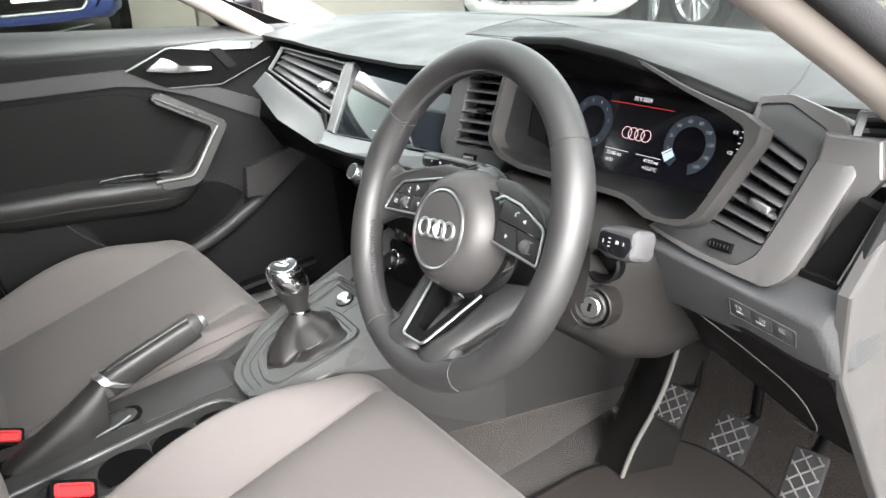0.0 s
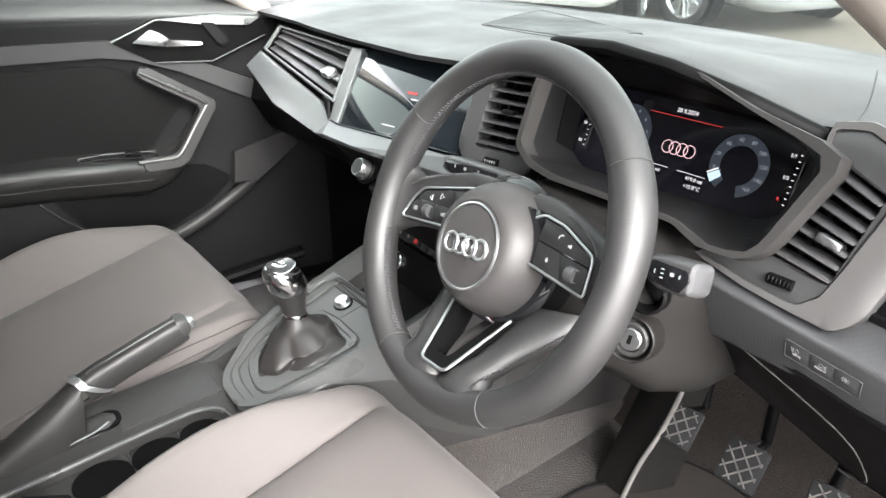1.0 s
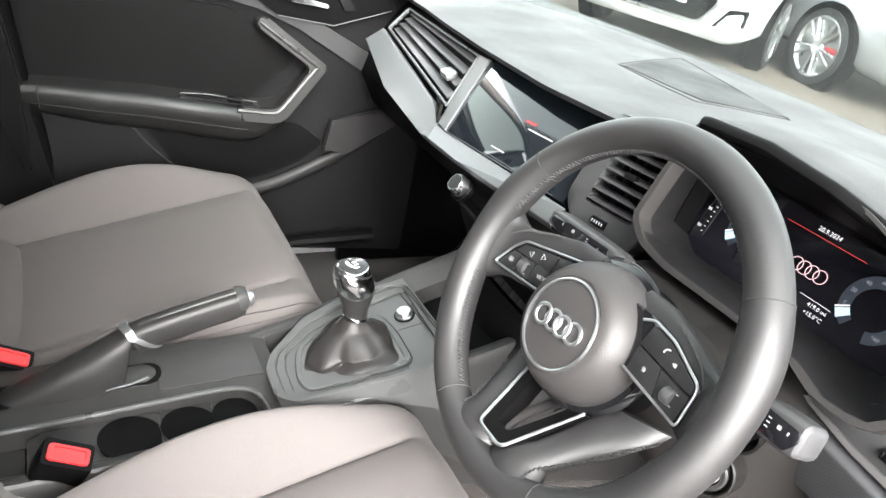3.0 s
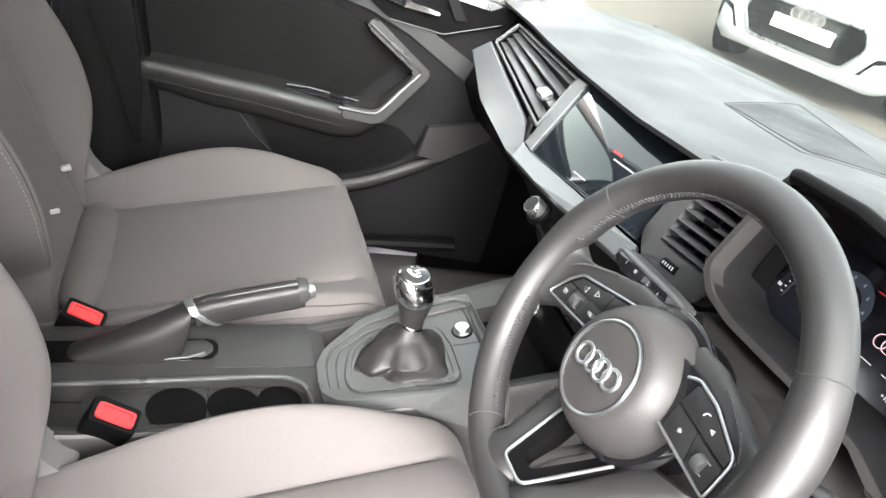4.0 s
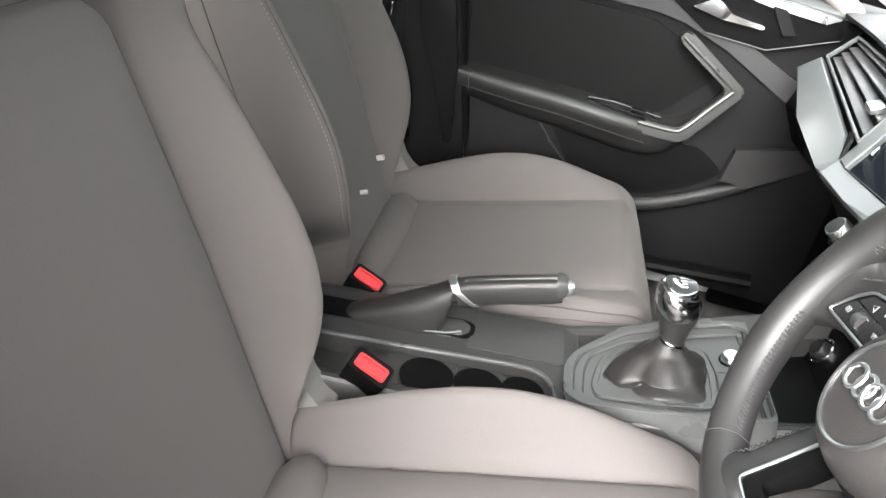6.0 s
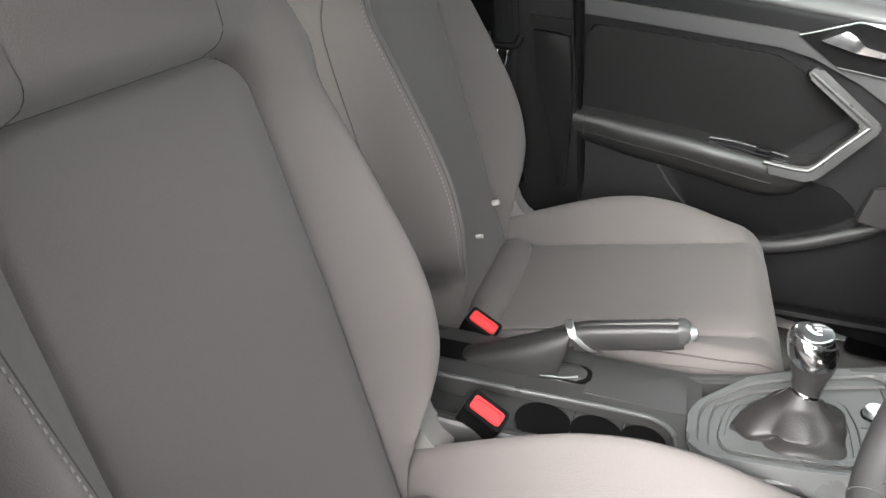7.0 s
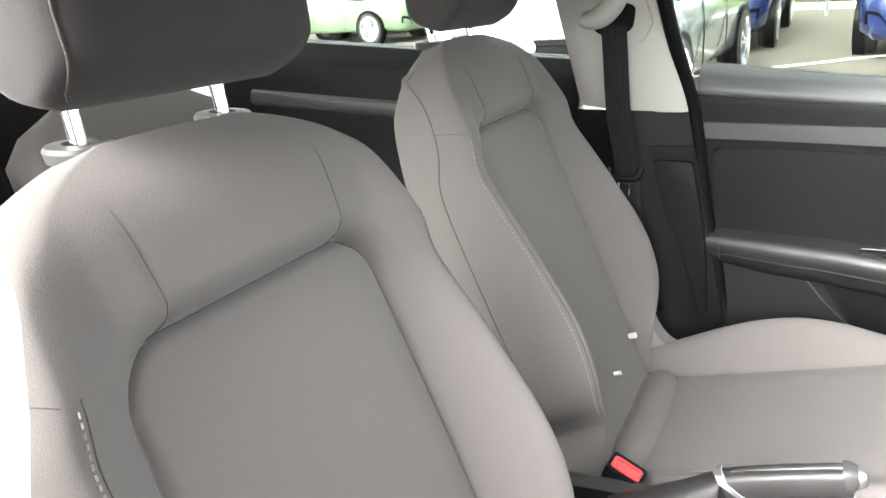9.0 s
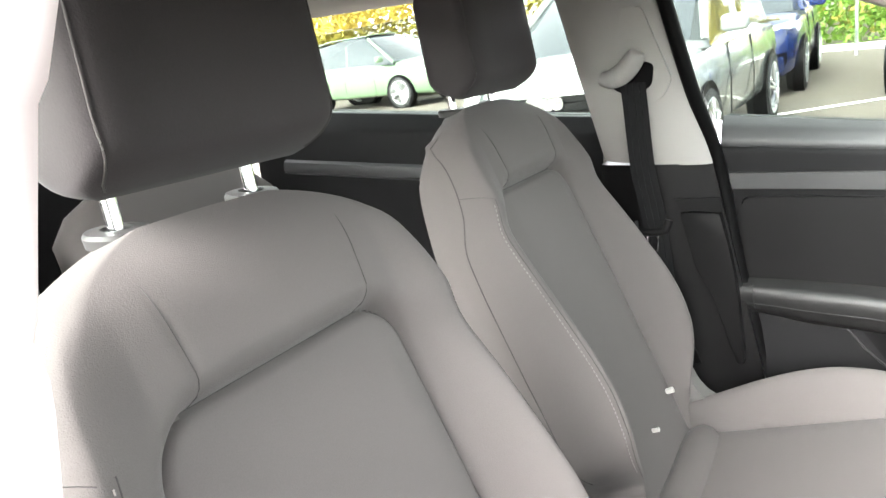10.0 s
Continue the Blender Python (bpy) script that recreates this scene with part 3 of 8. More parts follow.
driver_seat, DB, DC = build_seat("driver_seat", "grey-brown fabric driver seat with plain bolsters", math.radians(21.5))
driver_seat.matrix_world = pose(0.353, 0, 0)
passenger_seat, PB, PC = build_seat("passenger_seat", "grey fabric passenger seat with a recessed back panel", math.radians(23.5), 1.053, 0.42)
passenger_seat.matrix_world = pose(-0.353, -0.038, 0)

# tag and child-seat markers on the passenger seat's flank
tag_ = part("label_tag", rbox((0.004, 0.026, 0.034), pose(-0.649, -0.107, 0.605, 20, 0, 0), 0.001, 1), BLACKP)
tagged(tag_, "small black fabric tag sewn on the passenger seat flank", "tag")
for q, r_ in (((-0.468, -0.116, 0.612), 0.0055), ((-0.345, -0.114, 0.596), 0.004)):
    pin = part("anchor_marker", lathe([(r_, -0.010), (r_, 0.002), (r_ * 0.8, 0.004), (0.0008, 0.004)], 20, fr(q, (1, 0, 0), (0, -0.4, 0.92))), LIGHTTRIM)
    tagged(pin, "small white child-seat anchor marker on passenger seat", "marker", "anchor markers")

# ---- steering wheel ----
WM = fr((0.3717, 0.3930, 0.9298), (0.9983, -0.0167, 0.0561), (-0.0449, 0.3964, 0.917))  # x across, y up the rim's plane, z to the driver
HUBY = -0.015  # the hub sits a little under the rim's centre
wheel = thing("steering_wheel", "round black leather three-spoke steering wheel", "steering wheel")


def rim_point(a, r=0.1624):
    return r * math.sin(a), r * math.cos(a)


def rim_ring(a, seg, grow=0.0):
    x, y = rim_point(a)
    x2, y2 = rim_point(a + 0.01)
    x1, y1 = rim_point(a - 0.01)
    t = Vector((x2 - x1, y2 - y1, 0)).normalized()
    o = Vector((-t.y, t.x, 0))
    if o.dot(Vector((x, y, 0))) < 0:
        o = -o
    a = (a + math.pi) % (2 * math.pi) - math.pi
    fat = 0.0164 + 0.0018 * math.exp(-((abs(a) - 1.25) / 0.22) ** 2) + 0.0016 * math.exp(-((abs(a) - 2.0) / 0.3) ** 2)
    deep = fat * 1.08
    c = Vector((x, y, -0.012))
    return [WM @ (c + o * ((fat + grow) * math.cos(q)) + Vector((0, 0, (deep + grow) * math.sin(q)))) for q in [2 * math.pi * k / seg for k in range(seg)]]


bm = bmesh.new()
rows_ = [[bm.verts.new(p) for p in rim_ring(2 * math.pi * i / 160, 22)] for i in range(160)]
for i in range(160):
    a_, b_ = rows_[i], rows_[(i + 1) % 160]
    for k in range(22):
        bm.faces.new((a_[k], a_[(k + 1) % 22], b_[(k + 1) % 22], b_[k]))
part("rim", bm, LEATHER, wheel, "smooth black leather rim")
for a in (0.995, -0.995, 2.65, -2.65):
    part("rim_seam", loft([rim_ring(a - 0.006, 22, -0.0004), rim_ring(a - 0.003, 22, 0.0006), rim_ring(a + 0.003, 22, 0.0006), rim_ring(a + 0.006, 22, -0.0004)], cap=False), SEAMDARK, wheel, "dark stitched seam across the rim")


def stitch(a0, a1, n):
    bm = bmesh.new()
    for i in range(n):
        a = lerp(a0, a1, i / n)
        da = (a1 - a0) / n
        for off, sgn in ((0.0, 1), (0.5, -1)):
            pts = []
            for q in (0.0, 0.5, 1.0):
                r = rim_ring(a + da * (off + 0.5 * q), 22, 0.0006)
                ang = math.pi - 0.30 * (q if sgn > 0 else 1 - q) - 0.05
                k = ang / (2 * math.pi) * 22
                k0 = int(k)
                pts.append(r[k0 % 22].lerp(r[(k0 + 1) % 22], k - k0))
            tube(pts, 0.0008, 5, bm=bm)
    return bm


for a0, a1 in ((-0.995, 0.995), (1.0, 1.32), (-1.32, -1.0), (1.82, 2.62), (-2.62, -1.82)):
    part("stitching", stitch(a0, a1, int(abs(a1 - a0) / 0.026)), STITCHD, wheel, "dark cross-stitched thread")

# airbag cover: a round dome
prof = [(0.050, -0.052), (0.0625, -0.048), (0.0645, -0.040), (0.0640, -0.030), (0.0605, -0.018), (0.0545, -0.007), (0.049, -0.001), (0.044, 0.0015), (0.041, 0.002), (0.0402, 0.0008), (0.02, 0.0008), (0.001, 0.0008)]
part("airbag_cover", lathe(prof, 72, WM @ pose(0, HUBY, 0)), HUB, wheel, "grained dark grey round airbag cover")
part("badge_ring", ring_of([(0.0385, 0.0), (0.0388, 0.0022), (0.0402, 0.0028), (0.0414, 0.0022), (0.0416, 0.0)], 64, WM @ pose(0.0, -0.018, 0.001)), SATIN, wheel, "thin bright ring round the badge")
part("badge_disc", lathe([(0.0384, -0.002), (0.0384, 0.0012), (0.036, 0.0018), (0.001, 0.0018)], 64, WM @ pose(0.0, -0.018, 0.0008)), HUB, wheel, "flat dark badge disc")
for k in range(4):
    c = WM @ pose((k - 1.5) * 0.0132, -0.018 + (k - 1.5) * 0.0010, 0.0042)
    pth = [c @ Vector((0.0088 * math.cos(a), 0.0088 * math.sin(a), 0.0006 * (-1) ** k)) for a in [2 * math.pi * i / 40 for i in range(40)]]
    part("badge_loop", tube(pth, 0.0017, 8, closed=True, up=WM.to_3x3() @ Vector((0, 0, 1))), SATIN, wheel, "chrome loop of the badge")


def spoke(pts, depth, z, material, name, label, bev=0.005, r=0.01):
    return part(name, prism(rounded(pts, r), depth, WM @ pose(0, 0, z), bev, 3), material, wheel, label)


for sg in (1, -1):
    def mir(p):
        q = [(sg * x, y) for x, y in p]
        return q if sg > 0 else q[::-1]
    # leather shoulder that joins the rim, pad carrier and keys
    def arm_ring(x, y0, y1, zt, th):
        yc, hh = (y0 + y1) / 2, (y1 - y0) / 2
        return [WM @ Vector((sg * x, yc + hh * math.copysign(abs(math.cos(t)) ** 0.5, math.cos(t)), zt - th / 2 + th / 2 * math.copysign(abs(math.sin(t)) ** 0.6, math.sin(t)))) for t in [2 * math.pi * k / 28 for k in range(28)]]
    part("side_spoke", loft([arm_ring(*q) for q in ((0.030, -0.016, 0.048, -0.030, 0.020), (0.060, -0.018, 0.0475, -0.027, 0.020), (0.095, -0.022, 0.038, -0.0235, 0.020), (0.120, -0.025, 0.0295, -0.0215, 0.020), (0.134, -0.030, 0.0275, -0.0190, 0.022), (0.142, -0.036, 0.031, -0.0145, 0.024), (0.150, -0.045, 0.040, -0.0085, 0.022), (0.158, -0.052, 0.048, -0.0050, 0.020), (0.166, -0.052, 0.048, -0.0080, 0.012))]), LEATHER, wheel, "leather-faced side spoke")
    if sg < 0:
        plate = [(0.035, 0.0365), (0.060, 0.0275), (0.112, 0.0162), (0.123, 0.0040), (0.1375, -0.0195), (0.045, -0.0125)]
        line_ = ([(0.050, -0.0120), (0.1370, -0.0195), (0.1230, 0.0045), (0.1115, 0.0165), (0.060, 0.0275), (0.028, 0.0345)], [0, 0.005, 0.003, 0.006, 0.004, 0])
        cells = [([(0.062, 0.0065), (0.1170, 0.0035), (0.1085, 0.0140), (0.062, 0.0240)], "arrows"), ([(0.035, 0.0090), (0.0605, 0.0068), (0.0605, 0.0243), (0.035, 0.0300)], ""),
                 ([(0.1080, -0.0150), (0.1330, -0.0172), (0.1190, 0.0020), (0.1080, 0.0028)], "page"), ([(0.0845, -0.0128), (0.1065, -0.0148), (0.1065, 0.0030), (0.0845, 0.0048)], "roll"), ([(0.050, -0.0098), (0.083, -0.0126), (0.083, 0.0049), (0.050, 0.0078)], "VIEW")]
    else:
        plate = [(0.035, 0.034), (0.060, 0.034), (0.0885, 0.0290), (0.1285, 0.0130), (0.1300, -0.0215), (0.060, -0.0140)]
        line_ = ([(0.062, -0.0125), (0.1295, -0.0208), (0.1275, 0.0125), (0.0890, 0.0285), (0.0640, 0.0320), (0.0540, 0.0270)], [0, 0.004, 0.006, 0.004, 0.004, 0])
        cells = [([(0.064, 0.0105), (0.1250, 0.0040), (0.1240, 0.0115), (0.0885, 0.0258), (0.066, 0.0290)], "phone"),
                 ([(0.066, -0.0118), (0.1000, -0.0162), (0.0915, 0.0055), (0.064, 0.0085)], "star"), ([(0.1012, -0.0164), (0.1262, -0.0186), (0.1250, 0.0020), (0.0928, 0.0053)], "roll")]
    spoke(mir(plate), 0.010, -0.0195, PIANO, "key_carrier", "gloss black key carrier", 0.001, 0.004)
    pl = rounded([(sg * x, y) for x, y in line_[0]], line_[1])
    part("key_trim", tube([WM @ Vector((x, y, -0.0172)) for x, y in pl], 0.0013, 8, up=WM.to_3x3() @ Vector((0, 0, 1))), SATIN, wheel, "satin metal trim round the keys")
    for poly, word in cells:
        key = part("key", prism(rounded(mir(poly), 0.0016), 0.008, WM @ pose(0, 0, -0.0172), 0.0008, 2), KEYM, wheel, "black switch key")
        cx = sg * sum(q[0] for q in poly) / len(poly)
        cy = sum(q[1] for q in poly) / len(poly)
        L = WM @ pose(cx, cy, -0.0169)
        if word == "VIEW":
            text_part("legend", "VIEW", 0.0062, L @ pose(0, 0, 0, 0, 0, 8), KEYINK, key, "white lettering")
        elif word == "arrows":
            for dx, s1 in ((-0.0085, -1), (0.0085, 1)):
                tri_ = [L @ pose(dx, dx * 0.25, 0) @ Vector((q[0] * s1, q[1], 0)) for q in ((-0.0022, 0.0030), (-0.0022, -0.0030), (0.0032, 0))]
                part("legend", tube(tri_, 0.00035, 5, closed=True, up=WM.to_3x3() @ Vector((0, 0, 1))), KEYINK, key, "white outlined arrow")
        elif word == "page":
            part("legend", frame_plate(radial([(-0.0030, -0.0024), (0.0030, -0.0024), (0.0030, 0.0024), (-0.0030, 0.0024)], (0, 0), 16), radial([(-0.0024, -0.0018), (0.0024, -0.0018), (0.0024, 0.0018), (-0.0024, 0.0018)], (0, 0), 16), 0.0004, L), KEYINK, key, "white outlined mark", 0)
            part("legend", rbox((0.0014, 0.0028, 0.0004), L, 0), KEYINK, key, "white mark", 0)
        elif word == "phone":
            pp = [L @ pose(-0.004, 0.0015, 0, 0, 0, 40) @ Vector((0.0034 * math.cos(a), 0.0030 * math.sin(a), 0)) for a in [math.pi * (0.15 + 0.7 * k / 10) for k in range(11)]]
            part("legend", tube(pp, 0.0007, 6), KEYINK, key, "white handset mark")
            for k in range(3):
                part("legend", rbox((0.0009, 0.0016 + 0.0010 * k, 0.0004), L @ pose(0.0055 + 0.0014 * k, -0.002, 0), 0), KEYINK, key, "white mark", 0)
        elif word == "star":
            for a in (0, 60, 120):
                part("legend", rbox((0.0042, 0.0006, 0.0004), L @ pose(0, 0, 0, 0, 0, a), 0), KEYINK, key, "white star mark", 0)
        elif word == "roll":
            for dy in (-0.0075, 0.0075):
                part("legend", rbox((0.0024, 0.0007, 0.0004), L @ pose(0.005, dy * 0.7, 0), 0), KEYINK, key, "white mark", 0)
            roll = WM @ pose(cx - 0.001, cy, -0.0185) @ pose(0, 0, 0, 0, 90, 0)
            rl = part("roller", lathe([(0.003, -0.0045), (0.0062, -0.0045), (0.0068, -0.003), (0.0068, 0.003), (0.0062, 0.0045), (0.003, 0.0045)], 20, roll), VENTM, key, "ribbed satin thumb roller")
    # lower leather arm: from deep behind the hub out to the rim
    def leg(x0, x1, y0, y1, z, th, tilt=0.0):
        return [WM @ Vector((sg * lerp(x0, x1, (1 - math.cos(t)) / 2), lerp(y0, y1, (1 - math.cos(t)) / 2), z + th * math.sin(t) - tilt * (1 - math.cos(t)) / 2)) for t in [2 * math.pi * k / 20 for k in range(20)]]
    part("lower_spoke", loft([leg(*q) for q in ((0.040, 0.090, -0.056, -0.046, -0.064, 0.010, 0.026), (0.040, 0.088, -0.072, -0.060, -0.054, 0.013, 0.024), (0.034, 0.078, -0.092, -0.082, -0.043, 0.015, 0.018), (0.026, 0.066, -0.114, -0.106, -0.031, 0.0165, 0.010), (0.010, 0.055, -0.132, -0.126, -0.022, 0.0168, 0.003), (0.0, 0.062, -0.146, -0.138, -0.017, 0.0166), (0.0, 0.078, -0.156, -0.146, -0.0145, 0.0155), (0.0, 0.090, -0.164, -0.150, -0.0125, 0.010))]), LEATHER, wheel, "leather-faced lower spoke")
    pth = [WM @ Vector((sg * x, y, z)) for x, y, z in ((0.0875, -0.056, -0.080), (0.0855, -0.064, -0.070), (0.0745, -0.086, -0.050), (0.0625, -0.109, -0.030), (0.0510, -0.128, -0.012), (0.0530, -0.141, -0.002))]
    bm = bmesh.new()
    sp_ = smooth_path(pth, 57)
    for i in range(0, 56):
        o1 = WM.to_3x3() @ Vector((sg * (0.003 if i % 2 else 0.0), 0, 0.0))
        o2 = WM.to_3x3() @ Vector((sg * (0.0 if i % 2 else 0.003), 0, 0.0))
        tube([sp_[i] + o1, sp_[i + 1] + o2], 0.0006, 5, bm=bm)
    part("stitching", bm, STITCHD, wheel, "dark cross-stitched thread")
    # stitched leather edge above the keys
    bm = bmesh.new()
    sp_ = smooth_path([WM @ Vector((sg * x, y, z)) for x, y, z in ((0.080, 0.0385, -0.0248), (0.095, 0.034, -0.0228), (0.108, 0.029, -0.0205), (0.120, 0.0235, -0.0175), (0.132, 0.014, -0.0133))], 41)
    for i in range(40):
        o1 = WM.to_3x3() @ Vector((0, 0.0022 if i % 2 else 0.0, 0.0))
        o2 = WM.to_3x3() @ Vector((0, 0.0 if i % 2 else 0.0022, 0.0))
        tube([sp_[i] + o1, sp_[i + 1] + o2], 0.0006, 5, bm=bm)
    part("stitching", bm, STITCHD, wheel, "dark cross-stitched thread")
# open gloss-black insert between the lower legs
IM = fr(WM @ Vector((0, -0.1325, -0.0035)), WM.to_3x3() @ Vector((1, 0, 0)), WM.to_3x3() @ Vector((0, 0.056, -0.037)))
i_out = [(-0.0175, -0.002), (0.0175, -0.002), (0.0415, 0.075), (-0.0415, 0.075)]
i_in = [(-0.0075, 0.012), (0.0075, 0.012), (0.0265, 0.070), (-0.0265, 0.070)]
part("lower_insert", frame_plate(radial(rounded(i_out, 0.005), (0, 0.035), 64), radial(rounded(i_in, 0.004), (0, 0.035), 64), 0.020, IM, 0.004), BLACKP, wheel, "gloss black U-shaped lower insert")
pl = rounded([(-0.0405, 0.072), (-0.0185, -0.003), (0.0185, -0.003), (0.0405, 0.072)], [0, 0.007, 0.007, 0])
part("lower_trim", tube([IM @ Vector((x, y, 0.0015)) for x, y in pl], 0.0016, 8, up=IM.to_3x3() @ Vector((0, 0, 1))), SATIN, wheel, "bright metal edge of the lower spoke")
part("lower_fin", tube(smooth_path([IM @ Vector(q) for q in ((-0.010, 0.070, -0.030), (-0.013, 0.040, -0.022), (-0.009, 0.014, -0.016), (0.0, 0.004, -0.014))], 20), 0.006, 10, flat=0.6), HUB, wheel, "grey curved fin in the lower spoke")
part("hub_ring", ring_of([(0.060, -0.056), (0.0690, -0.054), (0.0705, -0.047), (0.0690, -0.040), (0.064, -0.038)], 72, WM @ pose(0, HUBY, 0)), PIANO, wheel, "gloss black ring behind the airbag cover")
for a0, a1 in ((38, 96), (104, 142)):
    for r, dz in ((0.0692, -0.0420), (0.0716, -0.0400)):
        part("hub_edge", tube([WM @ Vector((r * math.cos(radians(lerp(a0, a1, k / 24))), HUBY + r * math.sin(radians(lerp(a0, a1, k / 24))), dz)) for k in range(25)], 0.0009, 6, up=WM.to_3x3() @ Vector((0, 0, 1))), PIANO, wheel, "thin bright edge beside the hub")
part("hub_boss", lathe([(0.055, -0.10), (0.062, -0.09), (0.062, -0.045), (0.05, -0.042)], 40, WM @ pose(0, HUBY, 0)), BLACKP, wheel, "black hub boss")

# ---- dashboard ----
dash = thing("dashboard", "dark grey soft-touch dashboard with satin trim", "dashboard")
LIP = [(-0.70, 0.655, 1.012), (-0.45, 0.622, 1.018), (-0.18, 0.585, 1.017), (0.0, 0.572, 1.022), (0.20, 0.569, 1.033), (0.262, 0.572, 1.045), (0.285, 0.572, 1.076), (0.36, 0.574, 1.079), (0.43, 0.577, 1.071), (0.50, 0.592, 1.052), (0.56, 0.620, 1.027), (0.60, 0.632, 1.034), (0.70, 0.655, 1.030)]


def lip_at(x):
    return line_at([(p[0], p[1]) for p in LIP], x), line_at([(p[0], p[2]) for p in LIP], x)


def dash_top(u, v):
    x = lerp(-0.70, 0.70, u)
    y0, z0 = lip_at(x)
    y1 = 1.115 - 0.22 * (x + 0.12) ** 2
    y = lerp(y0, y1, v)
    base = lerp(line_at([(-0.7, 1.012), (0.7, 1.034)], x), 1.028, v)
    hump = max(z0 - line_at([(-0.7, 1.012), (0.7, 1.034)], x), 0)
    k = max(0.0, 1 - v * 1.5)
    z = base + hump * k * k * (3 - 2 * k) + 0.010 * math.sin(v * math.pi)
    if v < 0.02:
        z -= 0.002
    return Vector((x, y, z))


part("top_pad", solid(dash_top, 140, 40, (0, 0.004, -0.007)), DASHTOP, dash, "pale-lit grey soft dash top")
part("pad_end", solid(lambda u, v: dash_top(lerp(0.905, 0.998, u), 0.002 + 0.3 * v) + Vector((0, 0.002, -0.005)), 12, 8, (0, 0.003, -0.016)), DASHTOP, dash, "thick end of the dash top")

# passenger side fascia: vent band, satin trim and screen


def on(m, x, y, z=0.0):
    return m @ Vector((x, y, z))


# recess behind the vent and the lower body
def body(u, v):
    x = lerp(-0.70, 0.26, u)
    yl, zl = lip_at(x)
    pts = [(yl + 0.055, zl - 0.012), (line_at([(-0.7, 0.64), (-0.14, 0.575), (0.26, 0.59)], x), line_at([(-0.7, 0.900), (-0.14, 0.875), (0.26, 0.86)], x)), (0.62, 0.83), (0.66, 0.76), (0.80, 0.70), (0.95, 0.62)]
    t = v * (len(pts) - 1)
    i = min(int(t), len(pts) - 2)
    q = t - i
    return Vector((x, lerp(pts[i][0], pts[i + 1][0], q), lerp(pts[i][1], pts[i + 1][1], q)))


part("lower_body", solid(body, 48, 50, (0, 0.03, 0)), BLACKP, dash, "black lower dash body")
# satin trim: wedge under the vent, bar beside the screen, strip under the screen


def plate3(pts, depth, material, name, parent, label="", bevel=0.0):
    bm = bmesh.new()
    nrm = Vector((0, 0, 0))
    P = [Vector(p) for p in pts]
    for i in range(len(P)):
        nrm += P[i].cross(P[(i + 1) % len(P)])
    nrm.normalize()
    if nrm.y > 0:
        nrm = -nrm
        P = P[::-1]
    top = [bm.verts.new(p) for p in P]
    bot = [bm.verts.new(p - nrm * depth) for p in P]
    f = bm.faces.new(top)
    bm.faces.new(bot[::-1])
    n = len(P)
    for i in range(n):
        bm.faces.new((top[i], bot[i], bot[(i + 1) % n], top[(i + 1) % n]))
    if bevel:
        bmesh.ops.bevel(bm, geom=list(f.edges), offset=bevel, segments=2, affect="EDGES", profile=0.5, clamp_overlap=True)
    bmesh.ops.triangulate(bm, faces=[q for q in bm.faces if len(q.verts) > 4])
    return part(name, bm, material, parent, label, 14)


plate3([(-0.619, 0.589, 0.912), (-0.590, 0.612, 0.944), (-0.225, 0.552, 0.917), (-0.163, 0.537, 0.900), (-0.134, 0.505, 0.886), (-0.176, 0.516, 0.876), (-0.398, 0.546, 0.880)], 0.012, TRIM, "trim_wedge", dash, "satin grey trim wedge under the passenger vent", 0.003)
plate3([(-0.163, 0.534, 0.901), (-0.200, 0.603, 1.000), (-0.160, 0.598, 1.004), (-0.131, 0.529, 0.902)], 0.010, TRIM, "trim_bar", dash, "satin grey trim bar beside the screen", 0.0006)
plate3([(-0.160, 0.533, 0.8995), (-0.131, 0.5325, 0.8985), (0.150, 0.549, 0.9125), (0.150, 0.534, 0.890), (-0.05, 0.5095, 0.8875), (-0.134, 0.503, 0.888)], 0.010, TRIM, "trim_strip", dash, "satin grey trim strip under the screen", 0.002)
# passenger vent
vent_p = [(-0.560, 0.611, 0.950), (-0.548, 0.642, 0.993), (-0.204, 0.605, 0.997), (-0.180, 0.553, 0.923)]
plate3([(x, y + 0.03, z) for x, y, z in vent_p], 0.008, BLACKP, "vent_back", dash, "black vent recess")
for k in range(4):
    t = (k + 0.5) / 4
    a = Vector(vent_p[0]).lerp(Vector(vent_p[1]), t) + Vector((0.012, 0, 0))
    b = Vector(vent_p[3]).lerp(Vector(vent_p[2]), t) + Vector((-0.012, 0, 0))
    d = (b - a)
    m = fr((a + b) / 2 + Vector((0, 0.008, 0)), d, (0, 0.9, 0.35))
    part("vent_slat", rbox((d.length, 0.016, 0.0030), m, 0.0012, 2), VENTM, dash, "plain grey vent slat")
for a, b, r in ((0, 1, 0.004), (1, 2, 0.0025), (2, 3, 0.0025), (3, 0, 0.0025)):
    part("vent_edge", tube([vent_p[a], vent_p[b]], r, 8), TRIM, dash, "grey vent surround")
vt = Vector(vent_p[3]).lerp(Vector(vent_p[2]), 0.45).lerp(Vector(vent_p[0]).lerp(Vector(vent_p[1]), 0.45), 0.12)
part("vent_tab", rbox((0.03, 0.02, 0.012), fr(vt + Vector((0, -0.006, 0.0)), (1, -0.1, 0), (0, 0.9, 0.4)), 0.003), SATIN, dash, "satin vent tab")
# dark gap between vent and trim bar, and a chrome tab on the vent
plate3([(-0.214, 0.551, 0.925), (-0.178, 0.541, 0.925), (-0.166, 0.533, 0.899)], 0.004, BLACKP, "vent_gap", dash, "black triangular gap beside the vent")
